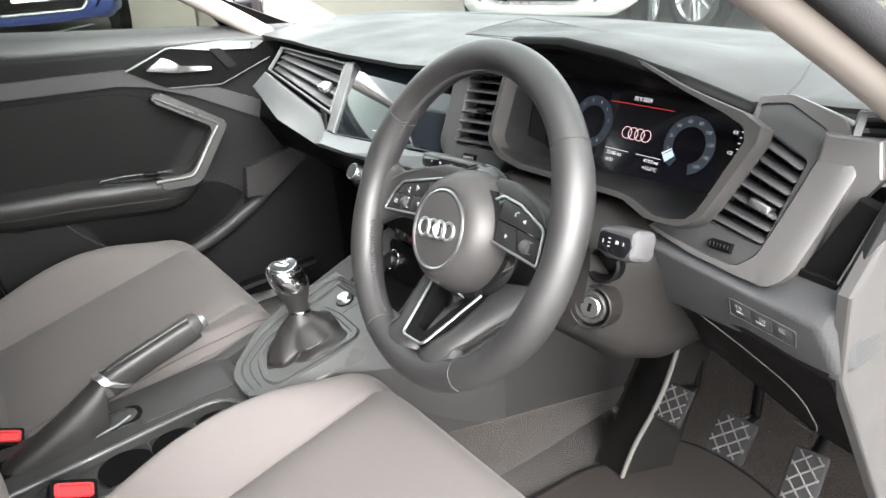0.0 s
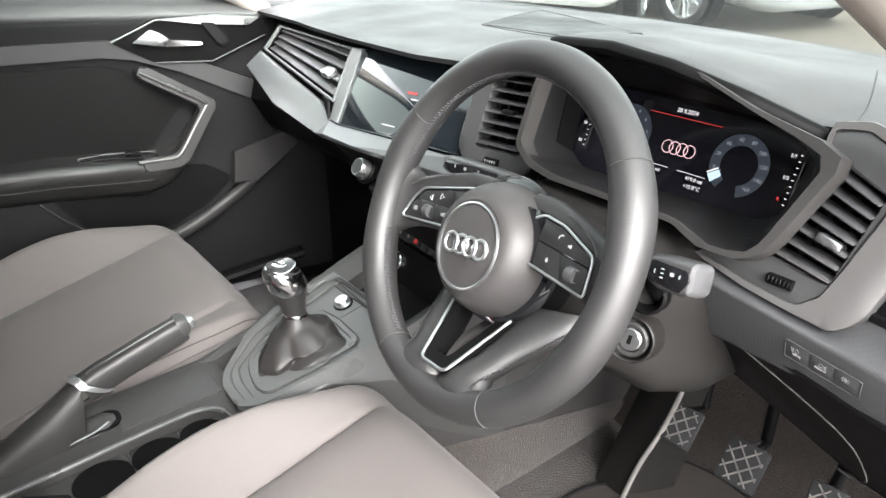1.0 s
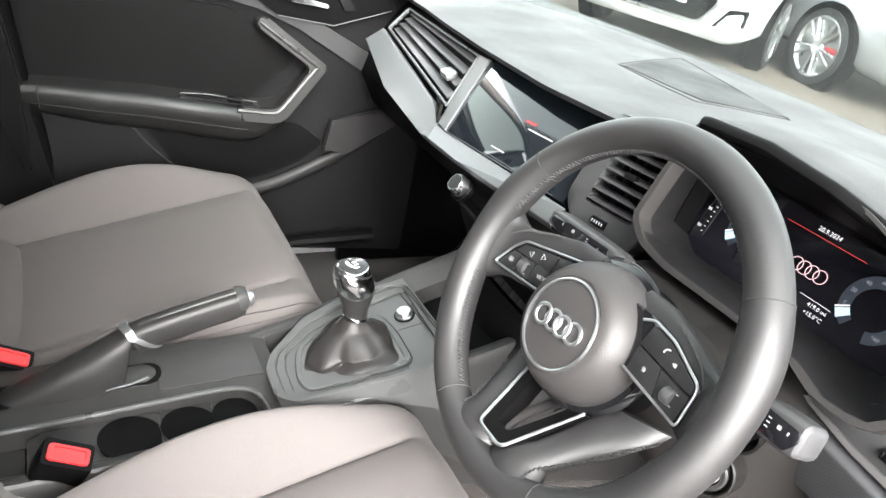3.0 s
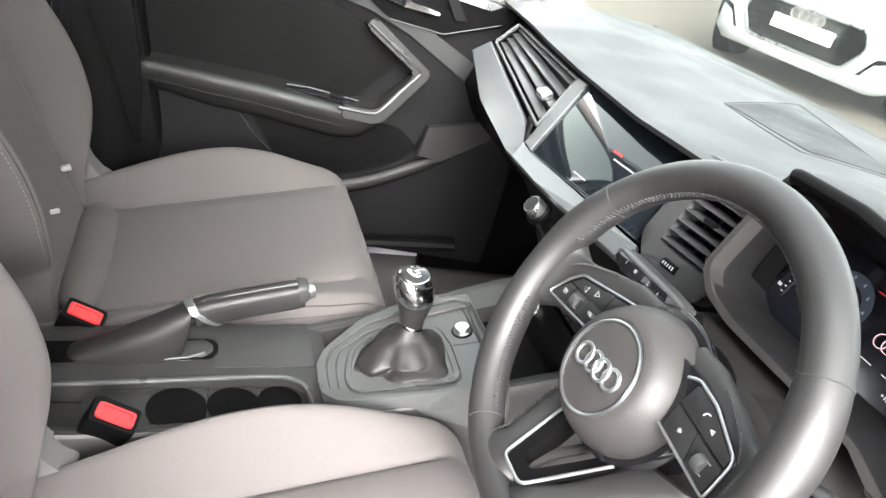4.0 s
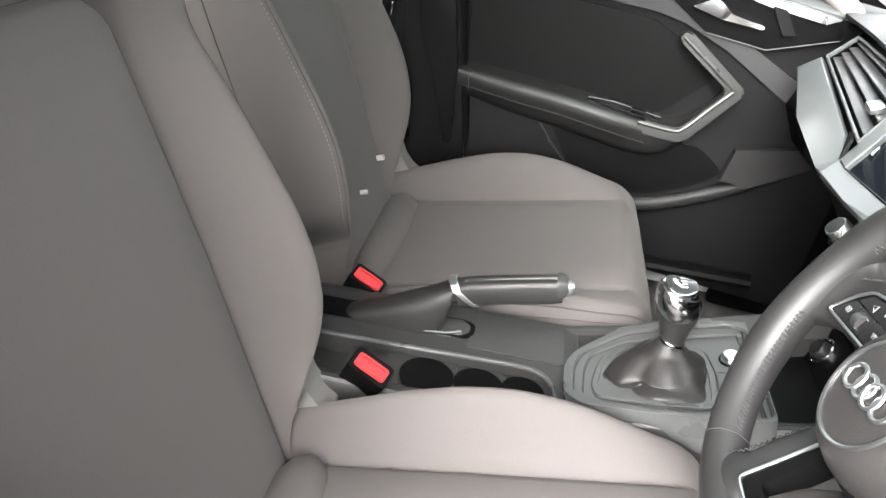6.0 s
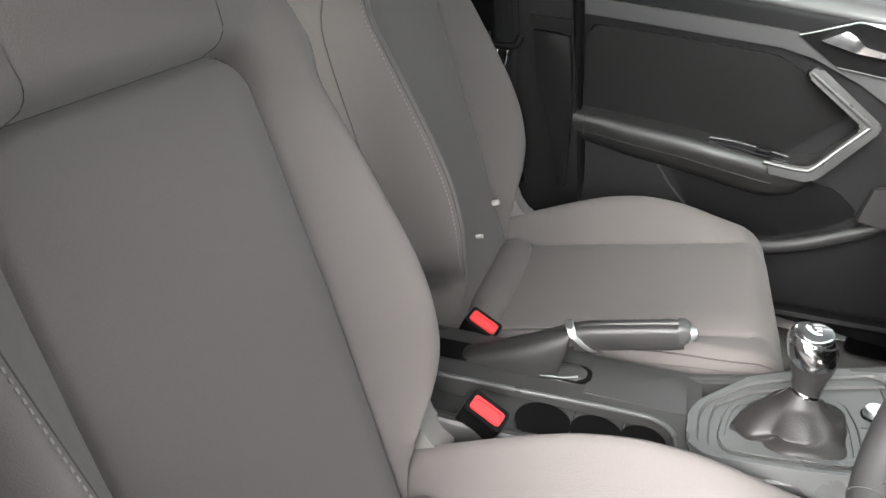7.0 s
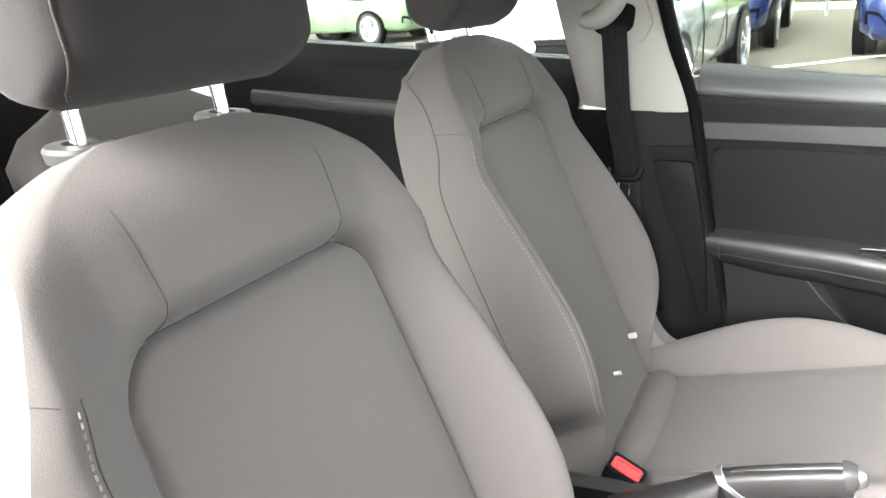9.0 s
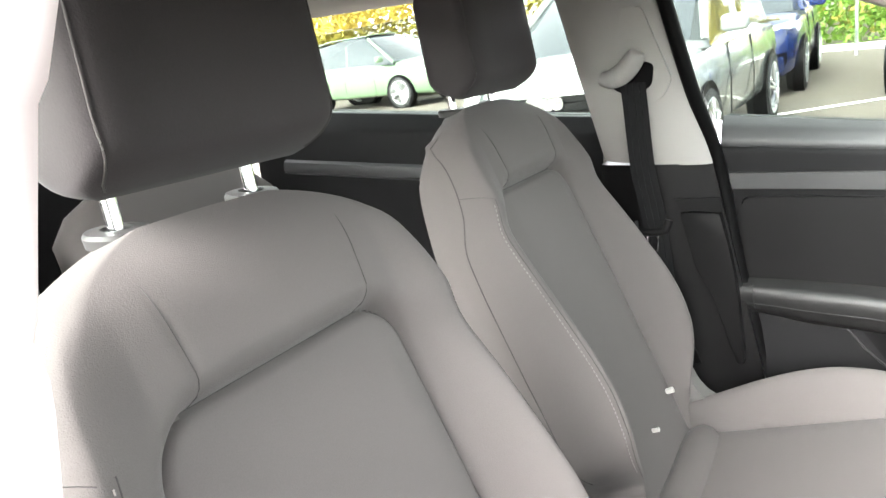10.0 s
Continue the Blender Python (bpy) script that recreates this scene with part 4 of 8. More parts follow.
# touchscreen
SM = fr((0.0, 0.5402, 0.907), (0.271, 0.019, 0.014), (0, 0.56, 0.83))
scr = rounded([(-0.131, 0.0), (0.142, 0.0), (0.142, 0.126), (-0.149, 0.126)], 0.004)
touch = part("touchscreen", prism(scr, 0.012, SM, 0.0015), SCREENM, dash, "glossy dark touchscreen with faint writing")
part("screen_mark", rbox((0.022, 0.0036, 0.0003), SM @ pose(0.0100, 0.0690, 0.0006), 0), GLOWRED, touch, "red heading bar", 0)
part("screen_line", rbox((0.052, 0.0019, 0.0003), SM @ pose(0.0380, 0.0600, 0.0006), 0), GLOWW, touch, "unread white line of writing", 0)
part("screen_line", rbox((0.030, 0.0017, 0.0003), SM @ pose(-0.0120, 0.0160, 0.0006), 0), GLOWW, touch, "unread white line of writing", 0)
part("screen_rule", rbox((0.100, 0.0006, 0.0003), SM @ pose(0.0205, 0.0040, 0.0006), 0), GLOWDIM, touch, "thin pale line", 0)
part("screen_gap", tube([SM @ Vector((-0.152, 0.126, 0.001)), SM @ Vector((-0.1335, 0.0, 0.001))], 0.0006, 6), SEAMDARK, dash, "fine gap beside the screen")
# volume knob and its dark panel
plate3([(-0.118, 0.5085, 0.8835), (0.150, 0.538, 0.887), (0.150, 0.556, 0.815), (-0.085, 0.546, 0.832)], 0.012, HARD, "knob_panel", dash, "dark panel under the trim")
km = fr((-0.033, 0.520, 0.853), (1, 0, 0), (0, 0.55, 0.83))
part("volume_knob", lathe([(0.010, -0.008), (0.0145, -0.006), (0.0140, 0.014), (0.0125, 0.017), (0.001, 0.017)], 32, km), SATIN, dash, "satin volume knob")
part("knob_face", lathe([(0.0115, 0.0165), (0.0115, 0.0176), (0.001, 0.0178)], 28, km), KEYM, dash, "dark knob face")
part("knob_collar", ring_of([(0.019, -0.006), (0.019, 0.0), (0.0165, 0.003), (0.0150, 0.002)], 32, km), BLACKP, dash, "black knob collar")
# lower centre stack
plate3([(-0.10, 0.560, 0.800), (0.150, 0.548, 0.800), (0.150, 0.600, 0.690), (-0.08, 0.610, 0.690)], 0.05, HARD, "centre_facia", dash, "dark grey centre stack", 0.006)
KRM = fr((0.0, 0.586, 0.737), (1, -0.03, 0), (0, 0.42, 0.9))
for k in range(7):
    kx = -0.038 + k * 0.022
    key = part("stack_key", rbox((0.0206, 0.019, 0.010), KRM @ pose(kx, 0, 0), 0.002), KEYM, dash, "black stack key with the hazard triangle" if k == 2 else "black stack key")
    if k == 2:
        part("hazard_mark", prism([(-0.0055, -0.0045), (0.0055, -0.0045), (0.0, 0.0055)], 0.0006, KRM @ pose(kx, 0, 0.0056)), REDP, key, "red hazard triangle", 0)
    elif k < 2:
        part("legend", rbox((0.004, 0.005, 0.0004), KRM @ pose(kx, 0, 0.0052), 0), DIMINK, key, "pale mark", 0)
part("stack_recess", prism(rounded([(-0.055, -0.072), (0.14, -0.070), (0.14, -0.016), (-0.055, -0.016)], 0.006), 0.004, KRM @ pose(0, 0, 0.002), 0.001), BLACKP, dash, "black panel under the stack keys")
jm = KRM @ pose(-0.027, -0.047, 0.003)
part("mode_ring", ring_of([(0.0150, -0.004), (0.0185, -0.002), (0.0185, 0.003), (0.0168, 0.0045), (0.0150, 0.002)], 32, jm), CHROME, dash, "chrome ring of the round stack knob")
part("mode_knob", lathe([(0.0125, -0.004), (0.0125, 0.009), (0.0105, 0.0125), (0.001, 0.013)], 28, jm), KEYM, dash, "black round stack knob")
# creases and seams moulded into the dash top
def top_line(pts, n=30):
    out = []
    for x, y in [tuple(q)[:2] for q in smooth_path([(a, b, 0) for a, b in pts], n)]:
        u = (x + 0.70) / 1.40
        y0 = lip_at(x)[0]
        y1 = 1.115 - 0.22 * (x + 0.12) ** 2
        out.append(dash_top(u, min(max((y - y0) / (y1 - y0), 0), 1)) + Vector((0, 0, 0.0002)))
    return out


for pts in ([(-0.09, 0.78), (-0.145, 0.90), (-0.20, 1.02)], [(0.09, 0.766), (0.12, 0.83), (0.145, 0.89)], [(-0.09, 0.78), (0.0, 0.772), (0.09, 0.766)], [(-0.20, 1.02), (-0.02, 0.955), (0.145, 0.89)], [(0.576, 0.632), (0.555, 0.70), (0.488, 0.861)]):
    part("top_seam", tube(top_line(pts), 0.0008, 6), SEAMDARK, dash, "fine seam in the dash top")
part("top_grille", solid(lambda u, v: top_line([(lerp(-0.085, 0.085, u), 0.785), (lerp(-0.185, 0.135, u), lerp(1.00, 0.90, u))], 5)[int(round(v * 4))] + Vector((0, 0, 0.0006)), 16, 4, (0, 0, -0.001)), HARD, dash, "fine dark grille plate on the dash top")


# ---- instrument cluster ----
CM = fr((0.4, 0.545, 0.98), (1, 0, 0), (0, 0.342, 0.94))
DM = fr((0.4, 0.650, 0.966), (1, 0, 0), (0, 0.342, 0.94))
b_out = rounded([(-0.130, 0.096), (-0.04, 0.102), (0.06, 0.090), (0.120, 0.070), (0.190, 0.055), (0.208, 0.045), (0.175, -0.038), (0.160, -0.054), (0.115, -0.057), (0.085, -0.044), (-0.07, -0.046), (-0.110, -0.040), (-0.137, -0.022), (-0.136, 0.04)], 0.008)
b_in = rounded([(-0.124, 0.092), (-0.04, 0.098), (0.06, 0.086), (0.120, 0.066), (0.184, 0.047), (0.192, 0.036), (0.166, -0.036), (0.155, -0.048), (0.117, -0.051), (0.085, -0.038), (-0.07, -0.039), (-0.106, -0.033), (-0.129, -0.017), (-0.128, 0.04)], 0.006)
d_out = rounded([(-0.150, 0.052), (0.105, 0.048), (0.135, 0.030), (0.128, -0.030), (0.110, -0.044), (-0.120, -0.050), (-0.150, -0.030)], 0.008)
NB = 96
ro, ri = radial(b_out, (0.0, 0.02), NB), radial(b_in, (0.0, 0.02), NB)
rd = radial(d_out, (0.0, 0.0), NB)
part("cluster_bezel", frame_plate(ro, ri, 0.02, CM, 0.003), TUNNELM, dash, "grey painted instrument bezel")
funnel = [[CM @ Vector((x, y, -0.004)) for x, y in ri], [(CM @ Vector((x, y, -0.004))).lerp(DM @ Vector((u_, v_, 0.0)), 0.5) for (x, y), (u_, v_) in zip(ri, rd)], [DM @ Vector((x, y, 0.0)) for x, y in rd]]
part("cluster_surround", loft(funnel, cap=False), SOFT, dash, "dark grey funnel round the display")
display = part("instrument_display", prism(rd, 0.006, DM), DISPLAY, dash, "black instrument display with white writing")
part("display_visor", rbox((0.19, 0.05, 0.010), DM @ pose(-0.005, 0.062, 0.02, 62, 0, -2), 0.004, 3), BLACKP, dash, "black visor over the display")


def on_disp(a, b, z=0.0007):
    return DM @ pose(a, b, z)


def disp_text(body, a, b, size, align="CENTER", material=None):
    text_part("writing", body, size, on_disp(a, b), material or GLOWW, display, "white display writing", align, 0.0001)


disp_text("20.9.2024", -0.006, 0.0395, 0.0066)
disp_text("32280 mi", -0.038, -0.0265, 0.0060, "LEFT")
disp_text("16:51", -0.038, -0.0345, 0.0060, "LEFT")
disp_text("419.0 mi", 0.038, -0.0265, 0.0060, "RIGHT")
disp_text("+15.0\u00b0C", 0.038, -0.0345, 0.0060, "RIGHT")
part("display_rule", rbox((0.090, 0.0005, 0.0002), on_disp(-0.006, 0.0325), 0), GLOWRED, display, "thin red line", 0)
part("display_rule", rbox((0.034, 0.0006, 0.0002), on_disp(-0.024, -0.0215), 0), GLOWW, display, "thin pale line", 0)
part("display_rule", rbox((0.034, 0.0006, 0.0002), on_disp(0.022, -0.0215), 0), GLOWW, display, "thin pale line", 0)
for k in range(4):
    c = on_disp((k - 1.5) * 0.0092 - 0.002, 0.0, 0.0010)
    part("display_loop", ring_of([(0.0063, -0.0002), (0.0063, 0.0002 + 0.0001 * (k % 2)), (0.0071, 0.0002 + 0.0001 * (k % 2)), (0.0071, -0.0002)], 36, c), GLOWPINK, display, "pink-white display loop")


def gauge(cx, cy, numbers, first):
    n = 60
    a0, a1 = math.radians(238), math.radians(-76)
    bm = bmesh.new()
    for i in range(n):
        p = lerp(a0, a1, i / n)
        q = lerp(a0, a1, (i + 1) / n)
        quad = [(0.0200, p), (0.0315, p), (0.0315, q), (0.0200, q)]
        bm.faces.new([bm.verts.new(on_disp(cx, cy, 0.0004) @ Vector((r * math.cos(t), r * math.sin(t), 0))) for r, t in quad])
    bmesh.ops.remove_doubles(bm, verts=bm.verts, dist=1e-6)
    g = bmesh.ops.extrude_face_region(bm, geom=list(bm.faces))
    bmesh.ops.translate(bm, verts=[v for v in g["geom"] if isinstance(v, bmesh.types.BMVert)], vec=DM.to_3x3() @ Vector((0, 0, -0.0003)))
    part("gauge_band", bm, GLOWBLUE, display, "dim blue-grey gauge band", 0)
    for i, w in enumerate(numbers):
        t = math.radians(196 - 31 * i)
        text_part("gauge_number", w, 0.0056, on_disp(cx + 0.0258 * math.cos(t), cy + 0.0258 * math.sin(t), 0.0008), GLOWDIM, display, "gauge number", "CENTER", 0.0001)
    t = math.radians(218)
    part("gauge_pointer", prism([(0.0195, -0.0042), (0.0325, -0.0055), (0.0325, 0.0035), (0.0195, 0.0028)], 0.0003, on_disp(cx, cy, 0.0013) @ pose(0, 0, 0, 0, 0, math.degrees(t))), GLOWICE, display, "ice-blue gauge pointer", 0)
    part("gauge_pointer", prism([(0.0195, -0.0068), (0.0325, -0.0080), (0.0325, -0.0064), (0.0195, -0.0055)], 0.0003, on_disp(cx, cy, 0.0013) @ pose(0, 0, 0, 0, 0, math.degrees(t))), GLOWW, display, "white pointer line", 0)


gauge(0.069, 0.0, ["0", "20", "40", "60", "80", "100", "120", "140", "160"], 0)
gauge(-0.073, 0.004, ["0", "1", "2", "3", "4", "5", "6", "7", "8"], 0)
for sg, x0, words in ((1, 0.120, ["1/1", "1/2", "R"]), (-1, -0.133, ["130", "90", "50"])):
    part("side_scale", prism(rounded([(x0 - 0.009, -0.030), (x0 + 0.009, -0.030), (x0 + 0.010, 0.030), (x0 - 0.007, 0.030)], 0.003), 0.001, on_disp(0, 0, 0.0012)), PIANO, display, "gloss black side scale")
    for i, w in enumerate(words):
        text_part("scale_mark", w, 0.0052, on_disp(x0 - 0.001, 0.022 - 0.021 * i, 0.0018), GLOWRED if w in ("R", "130") else GLOWW, display, "scale number", "CENTER", 0.0001)
    for i in range(9):
        part("scale_tick", rbox((0.0022, 0.0008, 0.0002), on_disp(x0 + 0.006, 0.024 - 0.006 * i, 0.0016), 0), GLOWW, display, "white tick", 0)

# hood underside and its leather-grained lip
def hood(u, v):
    x = lerp(0.272, 0.575, u)
    yl, zl = lip_at(x)
    y2 = 0.66
    z2 = line_at([(0.27, 1.045), (0.40, 1.045), (0.50, 1.022), (0.575, 0.99)], x)
    return Vector((x, lerp(yl + 0.004, y2, v), lerp(zl - 0.010, z2, v)))


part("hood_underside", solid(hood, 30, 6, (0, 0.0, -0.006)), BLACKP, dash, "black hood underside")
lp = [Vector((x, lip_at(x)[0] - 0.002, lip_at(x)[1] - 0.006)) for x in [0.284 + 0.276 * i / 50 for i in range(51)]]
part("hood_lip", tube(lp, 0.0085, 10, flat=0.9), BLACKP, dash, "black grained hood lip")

# ---- centre vent between screen and cluster ----
VM = fr((0.205, 0.575, 0.968), (0.97, 0.20, 0.0), (0, 0.30, 0.95))
v_out = rounded([(-0.052, 0.070), (0.046, 0.072), (0.052, 0.00), (0.052, -0.040), (0.040, -0.070), (-0.040, -0.072), (-0.066, -0.040)], 0.010)
v_in = rounded([(-0.026, 0.055), (0.036, 0.055), (0.030, -0.036), (-0.036, -0.036)], 0.004)
cv_c = (0.0, 0.008)
part("centre_vent_frame", frame_plate(radial(v_out, cv_c, 72), radial(v_in, cv_c, 72), 0.03, VM, 0.003), BEZELM, dash, "grey centre vent frame")
part("vent_back", prism([(-0.05, -0.05), (0.05, -0.05), (0.05, 0.065), (-0.05, 0.065)], 0.004, VM @ pose(0, 0, -0.034)), BLACKP, dash, "black vent recess")


def vent_grid(m, quad, n, parent, uprights=5, depth=0.02):
    a, b, c, d = (Vector((*q, 0)) for q in quad)  # bl, br, tr, tl
    for k in range(n):
        t = (k + 0.5) / n
        p, q = a.lerp(d, t), b.lerp(c, t)
        e = q - p
        mm = m @ fr((p + q) / 2 + Vector((0, 0, -0.006)), e, (0, 0.28, -1))
        part("vent_slat", rbox((e.length, depth, 0.0017), mm, 0.0007, 2), VENTM, parent, "dark vent slat")
    for k in range(uprights):
        t = (k + 0.5) / uprights
        p, q = a.lerp(b, t), d.lerp(c, t)
        e = q - p
        mm = m @ fr((p + q) / 2 + Vector((0, 0, -0.024)), e, (0, 0, -1))
        part("vent_upright", rbox((e.length, 0.014, 0.0018), mm, 0.0006, 1), BLACKP, parent, "black vane behind the slats")


vent_grid(VM, [(-0.036, -0.036), (0.030, -0.036), (0.036, 0.055), (-0.026, 0.055)], 7, dash)
part("vent_tab", rbox((0.016, 0.007, 0.012), VM @ pose(0.004, 0.010, 0.0), 0.002), HARD, dash, "vent direction tab")
tw = VM @ pose(-0.006, -0.052, 0.0005) @ pose(0, 0, 0, 0, 90, 0)
part("vent_wheel", lathe([(0.002, -0.010), (0.0052, -0.010), (0.0052, 0.010), (0.002, 0.010)], 14, tw), BLACKP, dash, "ribbed vent thumbwheel")
for i in range(5):
    part("wheel_rib", rbox((0.0012, 0.004, 0.0012), VM @ pose(-0.013 + 0.0036 * i, -0.052, 0.0058), 0.0003, 1), SATIN, dash, "bright rib")

# ---- driver vent at the door end ----
RM = fr((0.6, 0.575, 0.95), (1, 0.0, 0.0), (0, 0.342, 0.94))
r_out = rounded([(-0.030, 0.094), (0.000, 0.100), (0.052, 0.086), (0.0725, 0.046), (0.0690, 0.031), (0.0480, -0.047), (0.0390, -0.059), (0.0270, -0.068), (0.0050, -0.0665), (-0.052, -0.060), (-0.106, -0.048), (-0.108, -0.040), (-0.060, -0.030), (-0.030, 0.030)], 0.004)
r_mid = rounded([(-0.026, 0.088), (0.000, 0.092), (0.038, 0.074), (0.041, 0.060), (0.0345, 0.040), (0.0115, -0.043), (-0.003, -0.0575), (-0.012, -0.0580), (-0.052, -0.0540), (-0.104, -0.0450), (-0.104, -0.042), (-0.058, -0.028), (-0.028, 0.030)], 0.003)
r_in = rounded([(-0.018, 0.066), (0.030, 0.046), (0.014, -0.034), (-0.046, -0.024)], 0.004)
rc = (-0.006, 0.010)
part("driver_vent_frame", frame_plate(radial(r_out, rc, 110), radial(r_mid, rc, 110), 0.04, RM @ pose(0, 0, 0.0012), 0.003), FRAMEM, dash, "satin grey driver vent frame")
part("vent_panel", frame_plate(radial(r_mid, rc, 110), radial(r_in, rc, 110), 0.04, RM @ pose(0, 0, -0.0012), 0.002), BEZELM, dash, "dark grey panel round the driver vent")
part("vent_back", prism([(-0.06, -0.05), (0.04, -0.05), (0.04, 0.07), (-0.04, 0.08)], 0.004, RM @ pose(0, 0, -0.040)), BLACKP, dash, "black vent recess")
vent_grid(RM, [(-0.046, -0.024), (0.014, -0.034), (0.030, 0.046), (-0.018, 0.066)], 7, dash)
part("vent_tab", rbox((0.022, 0.008, 0.014), RM @ pose(0.004, 0.000, 0.0, 0, 0, -14), 0.002), SATIN, dash, "bright vent direction tab")
tw = RM @ pose(-0.022, -0.044, 0.0) @ pose(0, 0, 0, 0, 90, 0)
part("vent_wheel", lathe([(0.002, -0.011), (0.005, -0.011), (0.005, 0.011), (0.002, 0.011)], 14, tw), BLACKP, dash, "ribbed vent thumbwheel")
for i in range(6):
    part("wheel_rib", rbox((0.0012, 0.005, 0.0012), RM @ pose(-0.031 + 0.0036 * i, -0.044, 0.0054), 0.0003, 1), HARD, dash, "grey rib")
# outer cheek of the vent housing, and upper trim that runs to the pillar
plate3([(0.640, 0.592, 1.020), (0.684, 0.598, 1.020), (0.692, 0.592, 0.990), (0.6815, 0.5855, 0.9727), (0.6526, 0.5850, 0.9085), (0.628, 0.580, 0.893)], 0.012, FRAMEM, "vent_cheek", dash, "grey cheek beside the driver vent", 0.003)

# ---- knee trim, switches, lower panel, end cap ----
knee_cols = [((0.503, 0.600, 0.896), (0.503, 0.572, 0.897), (0.503, 0.546, 0.893), (0.507, 0.572, 0.823), (0.507, 0.60, 0.823)),
             ((0.620, 0.600, 0.884), (0.620, 0.572, 0.882), (0.620, 0.5455, 0.8785), (0.617, 0.570, 0.821), (0.617, 0.60, 0.821)),
             ((0.648, 0.600, 0.905), (0.648, 0.574, 0.9020), (0.652, 0.5452, 0.8745), (0.654, 0.566, 0.821), (0.654, 0.60, 0.821)),
             ((0.689, 0.600, 0.910), (0.689, 0.568, 0.9065), (0.6805, 0.545, 0.8705), (0.6985, 0.560, 0.823), (0.6985, 0.60, 0.823)),
             ((0.7035, 0.610, 0.902), (0.7035, 0.563, 0.9000), (0.7055, 0.563, 0.8680), (0.7090, 0.566, 0.8360), (0.709, 0.61, 0.836))]
bm = loft([[Vector(p) for p in c] for c in knee_cols])
bmesh.ops.recalc_face_normals(bm, faces=bm.faces)
bmesh.ops.bevel(bm, geom=[e for e in bm.edges if e.calc_face_angle(0) > radians(24)], offset=0.005, segments=4, profile=0.5, affect="EDGES")
knee = part("knee_trim", bm, KNEEM, dash, "grey trim with a pressed hexagon grain", 60)
KM = fr((0.60, 0.5457, 0.8805), (0.1775, -0.001, -0.0225), (-0.002, -0.0260, 0.0585))
for i, w in enumerate(("REAR", "FRONT", "")):
    x0 = 0.0000 + 0.0213 * i
    cell = [(x0, -0.0375), (x0 + 0.0213, -0.0370), (x0 + 0.0213, -0.0165), (x0, -0.0165)]
    sw = part("light_switch", prism(rounded([(lerp(x, x0 + 0.01065, 0.03), y) for x, y in cell], 0.0008), 0.003, KM @ pose(0, 0, 0.0020), 0.0005), KNEEM, dash, "grey light switch")
    c = KM @ pose(x0 + 0.0100, -0.0240, 0.0024)
    up_ = KM.to_3x3() @ Vector((0, 0, 1))
    if w:
        text_part("legend", w, 0.0031, c @ pose(0, -0.0055, 0), DIMINK, sw, "white lettering")
        part("legend", tube([c @ Vector((0.0016 * math.cos(a), 0.0026 * math.sin(a), 0)) for a in [2 * math.pi * k / 14 for k in range(14)]], 0.00022, 5, closed=True, up=up_), DIMINK, sw, "white lamp mark")
        for k in range(3):
            part("legend", rbox((0.0028, 0.0005, 0.0003), c @ pose(0.0038 * (1 if i else -1), 0.0018 - 0.0018 * k, 0, 0, 0, 20 if i else 0), 0), DIMINK, sw, "white beam mark", 0)
    else:
        part("legend", tube([c @ Vector((0.0014 * math.cos(a), 0.0014 * math.sin(a), 0)) for a in [2 * math.pi * k / 12 for k in range(12)]], 0.00022, 5, closed=True, up=up_), DIMINK, sw, "white lamp mark")
        for k in range(8):
            part("legend", rbox((0.0012, 0.0004, 0.0003), c @ pose(0, 0, 0, 0, 0, 45 * k) @ pose(0.0030, 0, 0), 0), DIMINK, sw, "white ray mark", 0)
part("switch_trim", tube([KM @ Vector((x, y, 0.0020)) for x, y in rounded([(-0.0010, -0.0385), (0.0650, -0.0380), (0.0650, -0.0155), (-0.0010, -0.0155)], 0.002)], 0.0008, 6, closed=True, up=(0, -1, 0)), SEAMDARK, dash, "thin dark switch surround")
plate3([(0.500, 0.566, 0.848), (0.697, 0.561, 0.820), (0.716, 0.625, 0.706), (0.655, 0.630, 0.708), (0.500, 0.650, 0.742)], 0.03, HARD, "knee_panel", dash, "dark grey lower knee panel", 0.006)
pl = [(0.525, 0.5705, 0.835), (0.640, 0.586, 0.783), (0.668, 0.601, 0.745), (0.662, 0.616, 0.722), (0.640, 0.621, 0.720)]
part("panel_gap", tube(smooth_path([Vector(p) + Vector((0, -0.001, 0)) for p in pl], 30), 0.0008, 6), SEAMDARK, dash, "fine gap of a flap")
plate3([(0.704, 0.548, 0.905), (0.722, 0.60, 1.02), (0.730, 0.95, 1.02), (0.730, 0.95, 0.62), (0.724, 0.64, 0.66), (0.702, 0.562, 0.822)], 0.012, ENDM, "end_cap", dash, "pale grey dash end cap", 0.003)
plate3([(0.6830, 0.5765, 0.9770), (0.7015, 0.5750, 0.9728), (0.6805, 0.5720, 0.9030), (0.6470, 0.5750, 0.9030)], 0.012, HARD, "end_trim", dash, "black end trim", 0.002)
plate3([(0.6460, 0.5700, 0.9065), (0.6830, 0.5640, 0.9065), (0.6830, 0.5640, 0.8990), (0.6470, 0.5700, 0.8990)], 0.012, HARD, "trim_foot", dash, "black foot of the end trim", 0.0015)
part("trim_edge", tube([(0.7035, 0.5725, 0.9740), (0.6930, 0.5690, 0.9380), (0.6830, 0.5660, 0.9050)], 0.0011, 8), PALEP, dash, "thin pale edge of the end trim")
plate3([(0.7050, 0.5690, 0.9830), (0.7150, 0.5650, 0.9800), (0.6975, 0.5600, 0.9180), (0.6945, 0.5580, 0.8900), (0.6850, 0.5640, 0.9050)], 0.012, RUBBER, "edge_seal", dash, "black rubber seal at the dash end", 0.002)
SVM = fr((0.690, 0.612, 1.010), (0.85, 0.5, 0), (0, 0.30, 0.95))
